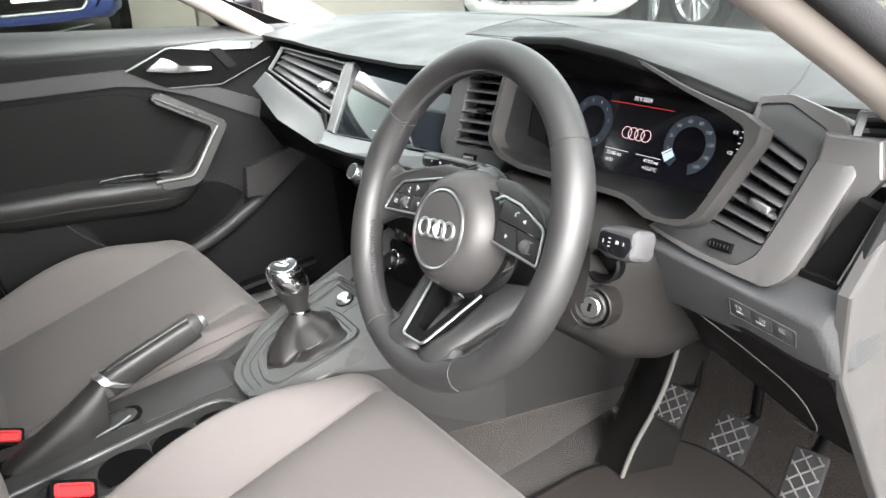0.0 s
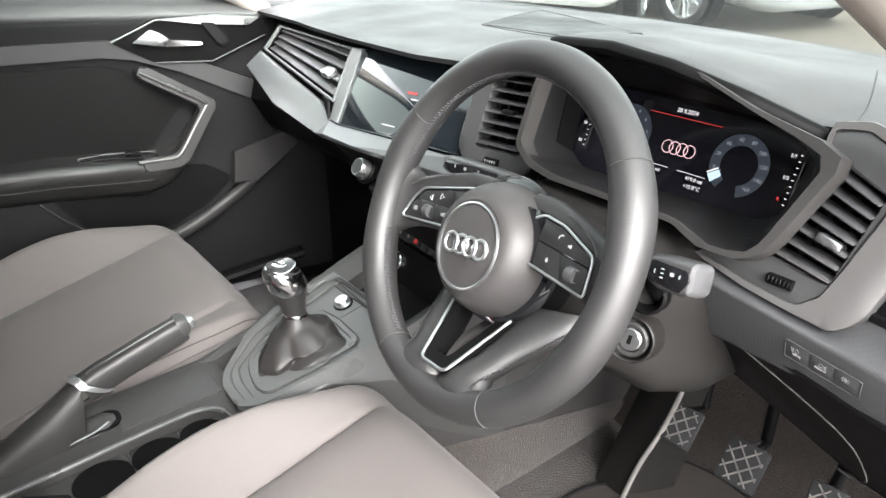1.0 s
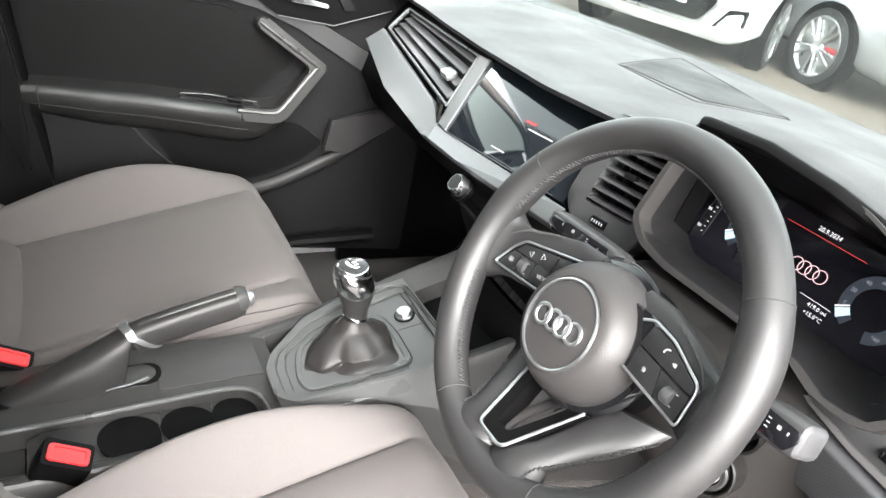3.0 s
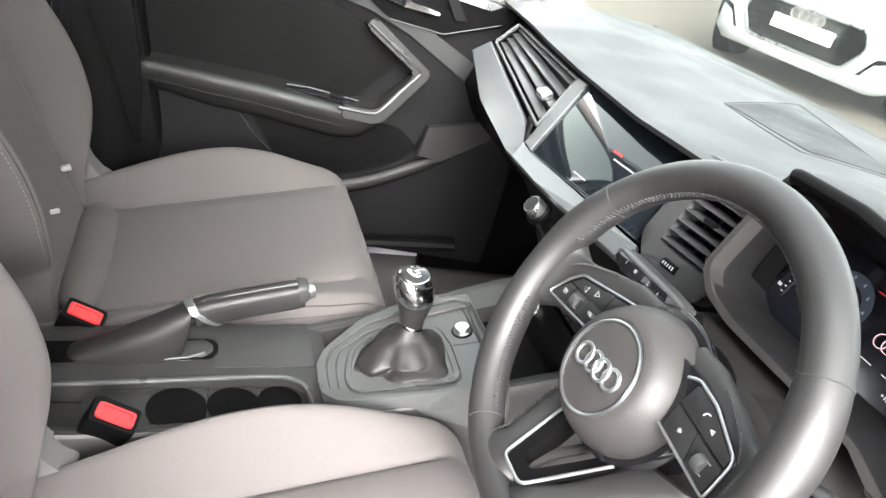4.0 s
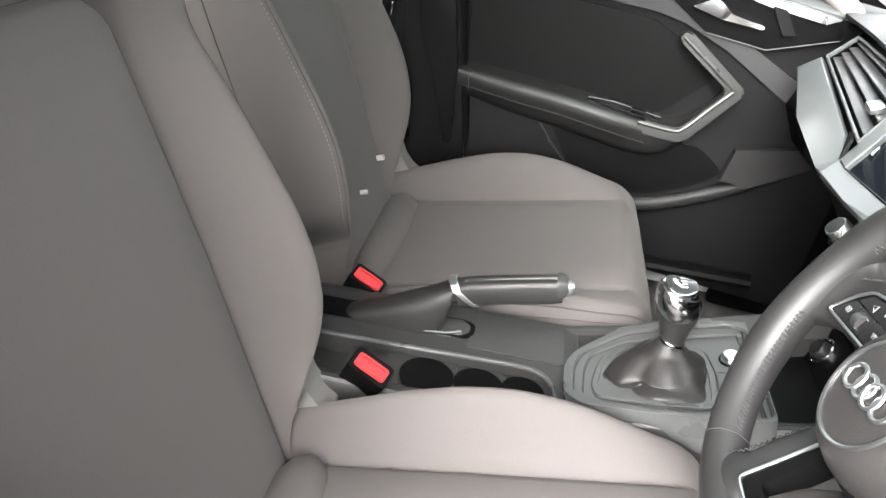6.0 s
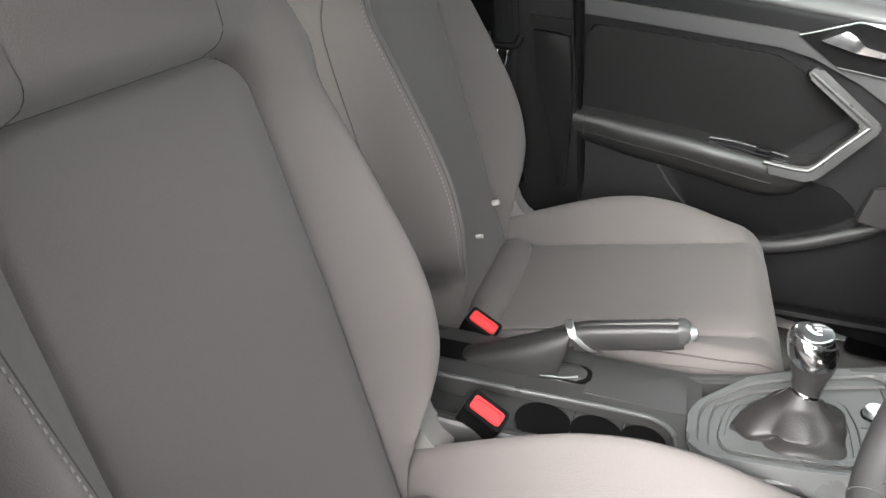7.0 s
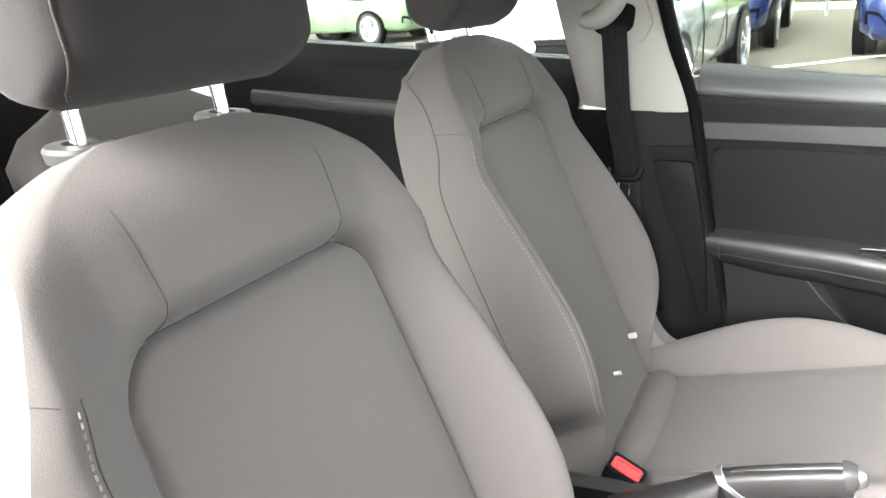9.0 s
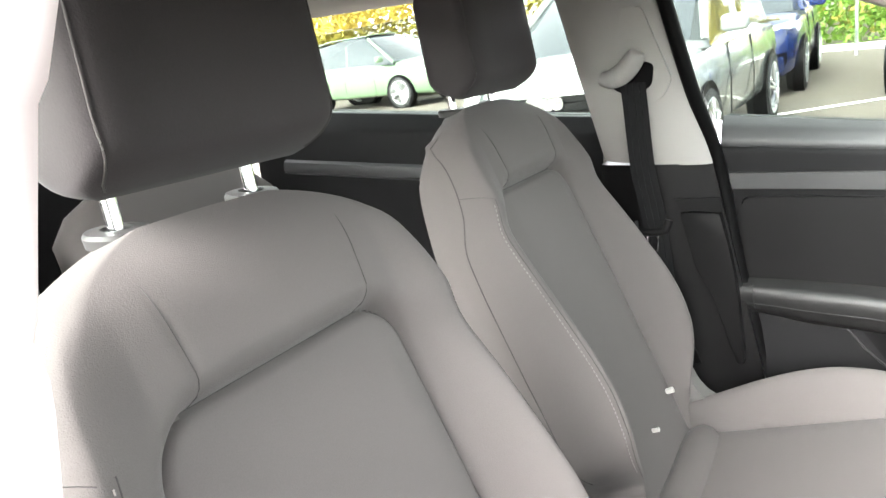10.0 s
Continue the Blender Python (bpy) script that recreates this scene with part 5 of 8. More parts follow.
part("side_vent", frame_plate(radial([(-0.040, -0.030), (0.035, -0.030), (0.035, 0.030), (-0.030, 0.030)], (0, 0), 48), radial([(-0.032, -0.022), (0.030, -0.022), (0.030, 0.024), (-0.024, 0.024)], (0, 0), 48), 0.012, SVM, 0.002), BEZELM, dash, "small side window vent")
for k in range(5):
    part("vent_slat", rbox((0.058, 0.010, 0.0022), SVM @ pose(0.001, -0.017 + 0.009 * k, -0.006, 70, 0, 0), 0.0008, 1), BLACKP, dash, "dark vent slat")

# ---- steering column ----
column = thing("steering_column", "dark grey plastic column shroud with ignition lock", "steering column")
def col_ring(y, x0, x1, z0, z1, r):
    return [Vector((a, y + 0.20 * (b - 0.85), b)) for a, b in resample(rounded([(x0, z0), (x1 + 0.010, z0 + 0.002), (x1 + 0.012, z1 - 0.03), (x1 - 0.03, z1), (x0 + 0.03, z1), (x0, z1 - 0.03)], r, 5), 48)]
part("shroud", loft([col_ring(0.455, 0.315, 0.425, 0.850, 0.925, 0.02), col_ring(0.475, 0.285, 0.478, 0.806, 0.932, 0.025), col_ring(0.535, 0.26, 0.500, 0.762, 0.925, 0.03), col_ring(0.60, 0.25, 0.51, 0.742, 0.915, 0.03), col_ring(0.70, 0.25, 0.51, 0.74, 0.91, 0.03)]), GREYP, column)
im = fr((0.4945, 0.4785, 0.8410), (0.94, 0.30, 0), (0, 0.25, 0.97))
part("lock_recess", ring_of([(0.0245, -0.022), (0.0225, 0.0015), (0.0212, 0.0028), (0.0198, 0.0015), (0.0190, -0.008)], 40, im), GREYP, column, "moulded rim of the ignition lock")
part("lock_gap", lathe([(0.0200, -0.012), (0.0200, -0.0045), (0.001, -0.0045)], 36, im), BLACKP, column, "dark gap round the lock")
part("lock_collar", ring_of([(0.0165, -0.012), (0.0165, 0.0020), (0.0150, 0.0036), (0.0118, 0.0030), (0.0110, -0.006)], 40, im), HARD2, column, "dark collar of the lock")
lock = part("lock_barrel", lathe([(0.0106, -0.01), (0.0106, 0.0024), (0.0095, 0.0034), (0.001, 0.0034)], 36, im), SATIN, column, "bright ignition lock barrel")
part("key_slot", rbox((0.0036, 0.0085, 0.001), im @ pose(0, 0, 0.0036, 0, 0, -8), 0.0003, 1), BLACKP, lock, "dark key slot", 0)


def stalk(name, label, root, inner, outer, half, deep, neck):
    # a boxy head from its inner end to its tip, carried by a round neck out of the shroud
    st = thing(name, label, "stalk", "column stalks")
    root, inner, outer = Vector(root), Vector(inner), Vector(outer)
    d = outer - inner
    ln = d.length
    m = fr(inner, d, (0, 0.30, 0.95))
    side = 1 if d.x > 0 else -1

    def section(q, h0, h1, f):
        # h0 below, h1 above, f the forward reach of the front face
        return [m @ Vector((ln * q, y, z * side)) for y, z in rounded([(-h0, -deep), (h1, -deep), (h1, f * 0.55), (h1 * 0.72, f), (-h0 * 0.8, f), (-h0, f * 0.6)], 0.0022, 4)]
    body = [section(*k) for k in ((0.0, half * 0.45, half * 0.75, deep * 0.5), (0.06, half * 0.7, half * 0.9, deep * 0.8), (0.30, half, half, deep), (0.80, half, half, deep), (0.93, half * 0.85, half * 0.95, deep * 0.92))]
    part("head", loft(body), BEZELM, st, "dark grey moulded stalk head")
    face = rounded([(ln * 0.10, -half * 0.55), (ln * 0.80, -half * 0.82), (ln * 0.95, -half * 0.10), (ln * 0.90, half * 0.45), (ln * 0.14, half * 0.60)], 0.003)
    fm = m @ pose(0, 0, (deep + 0.0006) * side) if side > 0 else m @ pose(0, 0, -deep - 0.0006, 180, 0, 0)
    flip = face if side > 0 else [(x, -y) for x, y in face][::-1]
    part("face", prism(flip, 0.003, fm, 0.0004), PIANO, st, "black stalk face")
    for px, py, sx, sy in ((0.24, 0.0, 0.0016, 0.0052), (0.40, 0.22, 0.0042, 0.0016), (0.40, -0.02, 0.0042, 0.0016), (0.40, -0.26, 0.0042, 0.0016), (0.60, 0.06, 0.0050, 0.0046), (0.76, 0.04, 0.0016, 0.0040)):
        part("legend", rbox((sx * 0.7, sy * 0.7, 0.0004), m @ pose(ln * px, half * py, (deep + 0.0009) * side), 0), DIMINK, st, "white symbol", 0)
    tip = [section(*k) for k in ((0.92, half * 0.87, half * 0.97, deep * 0.95), (0.985, half * 0.66, half * 0.82, deep * 0.78), (1.0, half * 0.5, half * 0.66, deep * 0.5))]
    part("end_cap", loft(tip), STALKEND, st, "silver-grey stalk end")
    mid = inner.lerp(outer, 0.16) + Vector((0, deep * 0.4, -half * 0.3))
    part("neck", tube(smooth_path([root + Vector((0, 0.02, -0.008)), root.lerp(mid, 0.5), mid], 10), neck, 14), BLACKP, st, "black neck")
    part("sleeve", ring_of([(neck + 0.0085, -0.016), (neck + 0.0095, 0.001), (neck + 0.0070, 0.0035), (neck + 0.0025, -0.002), (neck + 0.001, -0.02)], 28, fr(root, (0.94, 0.30 * side, 0), (-0.25, 0.25, 0.95))), BLACKP, st, "black opening of the stalk")
    return st


stalk("wiper_stalk", "black wiper stalk with white symbols and silver end", (0.4990, 0.4890, 0.8840), (0.5080, 0.4800, 0.9170), (0.5570, 0.4760, 0.9240), 0.0150, 0.0125, 0.0080)
stalk("indicator_stalk", "black indicator stalk with white symbols", (0.3100, 0.4980, 0.9200), (0.3340, 0.4760, 0.9440), (0.2225, 0.4780, 0.9375), 0.0105, 0.0120, 0.0080)

# ---- centre console ----
console = thing("centre_console", "dark grey centre console with cup holders", "console")
GM = fr((0.0, 0.338, 0.632), (1, 0, 0), (0, 0.951, 0.309))  # gear plate: x across, y forward up the slope
g_out = rounded([(0.020, -0.086), (0.076, -0.088), (0.100, -0.066), (0.119, 0.030), (0.130, 0.148), (-0.080, 0.148), (-0.070, 0.044), (-0.056, -0.012), (-0.006, -0.072)], 0.010)
g_in = rounded([(0.028, -0.062), (0.074, -0.064), (0.089, -0.050), (0.108, 0.040), (0.119, 0.145), (-0.046, 0.145), (-0.038, 0.040), (-0.031, -0.008), (-0.002, -0.054)], 0.008)
gc = (0.03, 0.03)
g_mid = [(lerp(a[0], b[0], 0.52), lerp(a[1], b[1], 0.52)) for a, b in zip(radial(g_out, gc, 120), radial(g_in, gc, 120))]
part("gear_surround", frame_plate(radial(g_out, gc, 120), g_mid, 0.10, GM @ pose(0, 0, 0.0125), 0.004), SURROUNDM, console, "grey raised surround of the gear plate")
part("inner_step", frame_plate(g_mid, radial(g_in, gc, 120), 0.09, GM @ pose(0, 0, 0.0070), 0.003), SURROUNDM, console, "grey inner step of the gear surround")
for ring_, zz in ((g_mid, 0.0074), (radial(g_in, gc, 120), 0.0030)):
    part("step_joint", tube([GM @ Vector((x, y, zz)) for x, y in ring_ if y < 0.142], 0.0011, 6, up=GM.to_3x3() @ Vector((0, 0, 1))), SEAMDARK, console, "dark joint of the gear surround")
part("gear_plate", prism(radial(g_in, gc, 120), 0.03, GM @ pose(0, 0, 0.0025)), SURROUNDM, console, "grey gear plate")
b_poly = rounded([(0.020, -0.046), (0.056, -0.053), (0.080, -0.047), (0.090, 0.006), (0.101, 0.080), (0.092, 0.092), (0.030, 0.095), (-0.014, 0.088), (-0.029, 0.034), (-0.029, -0.002), (-0.006, -0.036)], 0.012)
bo = radial(b_poly, (0.03, 0.02), 72)
bi = [(lerp(x, 0.03, 0.10), lerp(y, 0.02, 0.10)) for x, y in bo]
part("boot_frame", frame_plate(bo, bi, 0.01, GM @ pose(0, 0, 0.0055), 0.003), SURROUNDM, console, "grey frame round the gear gaiter")
part("frame_gap", tube([GM @ Vector((x * 1.02 - 0.0006, y * 1.02, 0.0028)) for x, y in bo], 0.0011, 6, closed=True, up=GM.to_3x3() @ Vector((0, 0, 1))), SEAMDARK, console, "dark gap round the gaiter frame")
pm = GM @ pose(0.005, 0.119, 0.0025)
part("start_button", lathe([(0.0125, -0.004), (0.0125, 0.003), (0.0108, 0.004), (0.0104, 0.0085), (0.0094, 0.0098), (0.001, 0.0100)], 32, pm), SATIN, console, "bright round push button")
part("button_collar", ring_of([(0.0128, -0.001), (0.0150, -0.001), (0.0150, 0.0008), (0.0128, 0.0014)], 32, pm), BLACKP, console, "dark collar of the push button")
part("panel_groove", tube([GM @ Vector((x, y, 0.0026)) for x, y in ((0.030, 0.100), (0.034, 0.138), (-0.012, 0.138))], 0.0006, 6), SEAMDARK, console, "fine groove of the button panel")
# wall beside the passenger footwell that climbs to the centre stack
rings = []
for y, zt in ((0.290, 0.588), (0.300, 0.603), (0.326, 0.629), (0.350, 0.644), (0.375, 0.656), (0.428, 0.674), (0.493, 0.699), (0.566, 0.724), (0.620, 0.742)):
    zp = 0.632 + (y - 0.338) * 0.325
    xo = line_at([(0.29, 0.030), (0.30, 0.020), (0.326, 0.0), (0.62, -0.012)], y)
    zi = min(zp - 0.002, zt - 0.006)
    rings.append([Vector((xo + x, y, z)) for x, z in ((-0.036, zi), (-0.058, lerp(zi, zt, 0.85)), (-0.064, zt), (-0.070, zt), (-0.077, zt - 0.005), (-0.092, zt - 0.08), (-0.092, 0.40), (-0.036, 0.40))])
part("ridge", loft(rings), CONSOLEM, console, "grey wall of the console rising to the dash", 30)
part("front_recess", prism([(-0.060, 0.146), (0.122, 0.146), (0.128, 0.30), (-0.075, 0.30)], 0.02, GM @ pose(0, 0, -0.030)), BLACKP, console, "black tray ahead of the gear plate")


# the rear of the console: side walls, tray floor and cup-holder deck with real wells
def console_side(sg, x0, x1, name):
    def f(u, v):
        y = lerp(-0.30, 0.66, v)
        top = line_at([(-0.3, 0.565), (0.0, 0.576), (0.235, 0.592), (0.262, 0.604), (0.338, 0.626), (0.66, 0.728)], y)
        xo = line_at([(-0.3, x0), (0.24, x0), (0.66, x1)], y)
        pts = [(0.016, top - 0.030), (0.014, top - 0.002), (0.010, top), (0.003, top), (0.0, top - 0.004), (-0.004, top - 0.06), (-0.012, 0.33)]
        t = u * (len(pts) - 1)
        i = min(int(t + 1e-9), len(pts) - 2)
        q = t - i
        return Vector((xo - sg * lerp(pts[i][0], pts[i + 1][0], q), y, lerp(pts[i][1], pts[i + 1][1], q)))
    part(name, solid(f, 24, 24, (-sg * 0.006, 0, -0.002)), CONSOLEM, console, "dark grey console side")


console_side(1, 0.113, 0.130, "side_wall")
console_side(-1, -0.085, -0.102, "side_wall")
DKM = fr((0.0, 0.0, 0.580), (1, 0, 0), (0, 1, 0.084))
edge_ = smooth_path([(0.028, -0.30, 0), (0.028, 0.0, 0), (0.026, 0.130, 0), (0.026, 0.195, 0), (0.031, 0.222, 0), (0.048, 0.240, 0), (0.080, 0.246, 0), (0.113, 0.247, 0)], 60)
part("upper_deck", prism([(-0.086, -0.30)] + [(p.x, p.y) for p in edge_] + [(0.113, 0.275), (-0.086, 0.275)], 0.030, DKM, 0.0012, 2), CONSOLEM, console, "grey flat deck beside the handbrake")
# paler than the deck itself: the edge's highlight is given by this bead's colour
part("deck_rim", tube([DKM @ Vector((p.x + 0.001, p.y, 0.0008)) for p in edge_], 0.0032, 8), SURROUNDM, console, "pale bead painted in for the highlight on the deck edge")
part("tray_insert", prism(rounded([(-0.076, 0.132), (0.006, 0.126), (0.010, 0.256), (-0.078, 0.256)], 0.003), 0.004, DKM @ pose(0, 0, 0.0022), 0.0010), CONSOLEM, console, "grey tray insert")
# the deck is not cut here; a black plate gives the slot's shade
part("lever_slot_shade", prism(rounded([(-0.050, -0.10), (-0.011, -0.10), (-0.010, 0.122), (-0.020, 0.133), (-0.040, 0.133), (-0.050, 0.122)], 0.008), 0.003, DKM @ pose(0, 0, 0.0034)), BLACKP, console, "black plate for the shade in the slot round the handbrake")
cups = [(0.068, 0.086, 0.034), (0.066, 0.152, 0.032), (0.060, 0.208, 0.026)]
for i, (cx, cy, r) in enumerate(cups):
    y0, y1 = (-0.02, 0.121) if i == 0 else ((0.121, 0.184) if i == 1 else (0.184, 0.245))
    sq = radial([(0.030, y0), (0.110, y0), (0.110, y1), (0.030, y1)], (cx, cy), 48)
    rr_ = min(r, (y1 - cy) - 0.001)
    cir = [(cx + rr_ * math.cos(2 * math.pi * k / 48), cy + rr_ * math.sin(2 * math.pi * k / 48)) for k in range(48)]
    part("cup_deck", frame_plate(sq, cir, 0.006, pose(0, 0, 0.571, 3.5, 0, 0), 0.002), CONSOLEM, console, "dark cup-holder deck")
    part("cup_well", lathe([(rr_ + 0.002, 0.0), (rr_, -0.004), (rr_ - 0.003, -0.06), (0.001, -0.062)], 40, pose(cx, cy, 0.573 + 0.061 * cy)), BLACKP, console, "black cup well")
part("rear_tray", prism(rounded([(0.030, -0.30), (0.110, -0.30), (0.110, -0.022), (0.030, -0.022)], 0.004), 0.01, pose(0, 0, 0.548)), CONSOLEM, console, "grey rear tray")
part("front_link", loft([[Vector(p) for p in ((-0.070, 0.57, 0.60), (0.130, 0.57, 0.60), (0.130, 0.57, 0.690), (-0.070, 0.57, 0.690))], [Vector(p) for p in ((-0.10, 0.70, 0.58), (0.15, 0.70, 0.58), (0.15, 0.70, 0.76), (-0.10, 0.70, 0.76))]]), CONSOLEM, console, "dark base of the centre stack")

# gear lever
gear = thing("gear_lever", "chrome-topped gear knob over a black leather gaiter", "gear lever")
axis = Vector((-0.012, -0.020, 0.16)).normalized()
kb = Vector((0.021, 0.366, 0.690))
km_ = fr(kb, (1, 0, -0.02), (0, 1, -0.2))
rings = []
for q, a, b in ((0.0, 0.0160, 0.0165), (0.015, 0.0176, 0.0186), (0.027, 0.0210, 0.0226), (0.039, 0.0246, 0.0270), (0.051, 0.0268, 0.0296), (0.061, 0.0262, 0.0288), (0.070, 0.0228, 0.025), (0.076, 0.016, 0.017), (0.0780, 0.002, 0.002)):
    rings.append([kb + axis * q + km_.to_3x3() @ Vector((a * math.cos(t), b * math.sin(t) - 0.003 * (q / 0.09), 0)) for t in [2 * math.pi * k / 32 for k in range(32)]])
part("knob", loft(rings), BRAKEM, gear, "dark grey knob body")
KT = ((0.0, 0.0160), (0.015, 0.0181), (0.027, 0.0218), (0.039, 0.0258), (0.051, 0.0282), (0.061, 0.0275), (0.070, 0.0239), (0.076, 0.0165), (0.0780, 0.002))


def crown_point(t, f):
    """A point of the slanted chrome crown: lower on the driver's side."""
    q0 = 0.0520 - 0.0170 * math.cos(t + 0.65)
    q = lerp(q0, 0.0775, f)
    r = sum(line_at(KT, min(max(q + 0.0015 * k, 0.0), 0.078)) for k in range(-2, 3)) / 5 + 0.0005
    return kb + axis * q + km_.to_3x3() @ Vector((r * 0.952 * math.cos(t), r * 1.048 * math.sin(t) - 0.003 * (q / 0.09), 0))


part("knob_crown", loft([[crown_point(2 * math.pi * k / 48, f) for k in range(48)] for f in [j / 14 for j in range(15)]]), CHROME, gear, "chrome crown of the knob")
TM_ = fr(kb + axis * 0.0728 + Vector((0.002, -0.004, 0)), (1, 0, -0.10), (0, 0.94, 0.22))  # knob face, tilted a little to the driver
part("shift_plate", loft([[TM_ @ Vector((r * 0.0168 * math.cos(t), 0.001 + r * 0.0185 * math.sin(t), z)) for t in [2 * math.pi * k / 36 for k in range(36)]] for r, z in ((1.06, -0.004), (1.06, 0.0030), (0.9, 0.0046), (0.05, 0.0050))]), PIANO, gear, "gloss black shift pattern plate")
part("plate_rim", ring_of([(0.0176, 0.0), (0.0196, 0.0), (0.0196, 0.0028), (0.0180, 0.0034)], 36, TM_ @ pose(0, 0.001, 0)), CHROME, gear, "chrome rim of the shift plate")
for dx, dy, sx, sy in ((-0.006, 0, 0.0013, 0.012), (0.0, 0, 0.0013, 0.013), (0.006, 0, 0.0013, 0.012), (0, 0, 0.0130, 0.0013)):
    part("shift_line", rbox((sx, sy, 0.0004), TM_ @ pose(dx, 0.001 + dy, 0.0050), 0), WHITEINK, gear, "white shift line", 0)
part("collar", lathe([(0.0150, -0.002), (0.0176, 0.0), (0.0176, 0.003), (0.0155, 0.005)], 28, fr(kb - axis * 0.002, (1, 0, 0), (0, 1, -0.2))), CHROME, gear, "bright collar under the knob")


def gaiter(u, v):
    a = 2 * math.pi * u
    base = radial_gaiter(a)
    topp = kb - axis * 0.002 + Vector((0.015 * math.cos(a), 0.015 * math.sin(a), 0))
    kh = 1 - (1 - v) ** 1.12
    kv = max(0.0, (v - 0.08) / 0.92) ** 1.12
    p = Vector((lerp(base.x, topp.x, kh), lerp(base.y, topp.y, kh), lerp(base.z, topp.z, kv)))
    env = math.sin(math.pi * min(v * 1.25, 1.0))
    fold = 0.0055 * math.sin(4 * a + 1.6 * v + 0.6) * env + 0.0016 * math.sin(9 * a + 1.3 + 7 * v) * env
    # a deep crease low down on the near side
    crease = 0.012 * math.exp(-((v - 0.30 - 0.10 * math.sin(a)) / 0.07) ** 2) * max(0.0, math.cos(a + 0.5)) ** 2
    d = Vector((math.cos(a), math.sin(a), 0.0))
    return p + d * (fold - crease + 0.006 * env) + Vector((0, 0, 0.0025 * math.sin(9 * v + 3 * a) * env))


bl_ = radial(bi, (0.03, 0.02), 360)


def radial_gaiter(a):
    k = int(round(a / (2 * math.pi) * 360)) % 360
    x, y = bl_[k]
    return GM @ Vector((x, y, 0.001))


bm = bmesh.new()
rows_ = [[bm.verts.new(gaiter(i / 90, j / 34)) for i in range(90)] for j in range(35)]
for a_, b_ in zip(rows_, rows_[1:]):
    for i in range(90):
        bm.faces.new((a_[i], a_[(i + 1) % 90], b_[(i + 1) % 90], b_[i]))
part("gaiter", bm, GAITER, gear, "creased black leather gaiter")
for k in (38, 58):
    part("gaiter_seam", tube([gaiter(k / 90, j / 34) + Vector((0, 0, 0.0008)) for j in range(6, 35)], 0.0013, 6), SEAMDARK, gear, "dark sewn seam")

# handbrake
brake = thing("handbrake", "dark grey handbrake lever with bright button, pulled up", "handbrake")
HX = -0.030
def hb_ring(c, d, a, b, n=20):
    d = Vector(d).normalized()
    up = Vector((1, 0, 0)).cross(d)
    return [Vector(c) + Vector((1, 0, 0)) * (a * math.copysign(abs(math.cos(t)) ** 0.55, math.cos(t))) + up * (b * math.copysign(abs(math.sin(t)) ** 0.55, math.sin(t))) for t in [2 * math.pi * k / n for k in range(n)]]
part("grip", loft([hb_ring((HX, 0.098, 0.648), (0, 1, 0.42), 0.0150, 0.0175), hb_ring((HX, 0.12, 0.657), (0, 1, 0.36), 0.0150, 0.0185), hb_ring((HX, 0.17, 0.674), (0, 1, 0.30), 0.0148, 0.0180), hb_ring((HX, 0.215, 0.688), (0, 1, 0.30), 0.0148, 0.0180), hb_ring((HX, 0.228, 0.692), (0, 1, 0.30), 0.0135, 0.0165)]), BRAKEM, brake, "grained dark grey grip")
band = []
for t in [radians(140 - 200 * k / 24) for k in range(25)]:
    x_, u_ = 0.0172 * math.copysign(abs(math.cos(t)) ** 0.8, math.cos(t)), 0.0205 * math.copysign(abs(math.sin(t)) ** 0.8, math.sin(t))
    fall = max(0.0, 0.35 - math.sin(t)) * 0.020 + max(0.0, math.cos(t)) * 0.006
    c_ = Vector((HX + x_, 0.094 + fall - u_ * 0.36, 0.648 + fall * 0.36 + u_ * 0.93))
    wd = Vector((0, 0.94, 0.34)) * lerp(0.0060, 0.0028, max(0.0, -math.sin(t) * 0.5 + 0.5))
    o_ = Vector((math.copysign(0.0012, math.cos(t)), -0.0003, 0.0012 * math.sin(t)))
    band.append([c_ - wd, c_ - wd * 0.8 + o_, c_ + wd * 0.8 + o_, c_ + wd])
part("grip_band", loft(band, closed=True), SATIN, brake, "bright chevron band on the lever")
part("grip_spine", tube([(HX, 0.104, 0.6685), (HX, 0.15, 0.6855), (HX, 0.20, 0.7015), (HX, 0.222, 0.7085)], 0.0045, 8, flat=0.6), CONSOLEM, brake, "grey spine strip along the grip")
part("button", loft([hb_ring((HX, 0.226, 0.6925), (0, 1, 0.30), 0.0090, 0.0085), hb_ring((HX, 0.238, 0.6960), (0, 1, 0.30), 0.0090, 0.0085), hb_ring((HX, 0.243, 0.6975), (0, 1, 0.30), 0.006, 0.006)]), SATIN, brake, "bright push button")
part("grip_cap", loft([hb_ring((HX, 0.2215, 0.6950), (0, 1, 0.30), 0.0146, 0.0160), hb_ring((HX, 0.2290, 0.6975), (0, 1, 0.30), 0.0142, 0.0145), hb_ring((HX, 0.2345, 0.7005), (0, 1, 0.30), 0.0115, 0.0085)]), GUIDEM, brake, "satin grip cap")
def boot_ring(y, z0, z1, w):
    zc, hh = (z0 + z1) / 2, (z1 - z0) / 2
    return [Vector((HX + w * math.copysign(abs(math.cos(t)) ** 0.6, math.cos(t)), y, zc + hh * math.copysign(abs(math.sin(t)) ** 0.6, math.sin(t)))) for t in [2 * math.pi * k / 24 for k in range(24)]]
part("lever_cover", loft([boot_ring(-0.085, 0.548, 0.556, 0.012), boot_ring(-0.05, 0.548, 0.578, 0.020), boot_ring(0.0, 0.548, 0.606, 0.024), boot_ring(0.05, 0.548, 0.636, 0.0245), boot_ring(0.085, 0.575, 0.660, 0.022), boot_ring(0.092, 0.62, 0.664, 0.018)]), BRAKEM, brake, "dark grey lever cover")
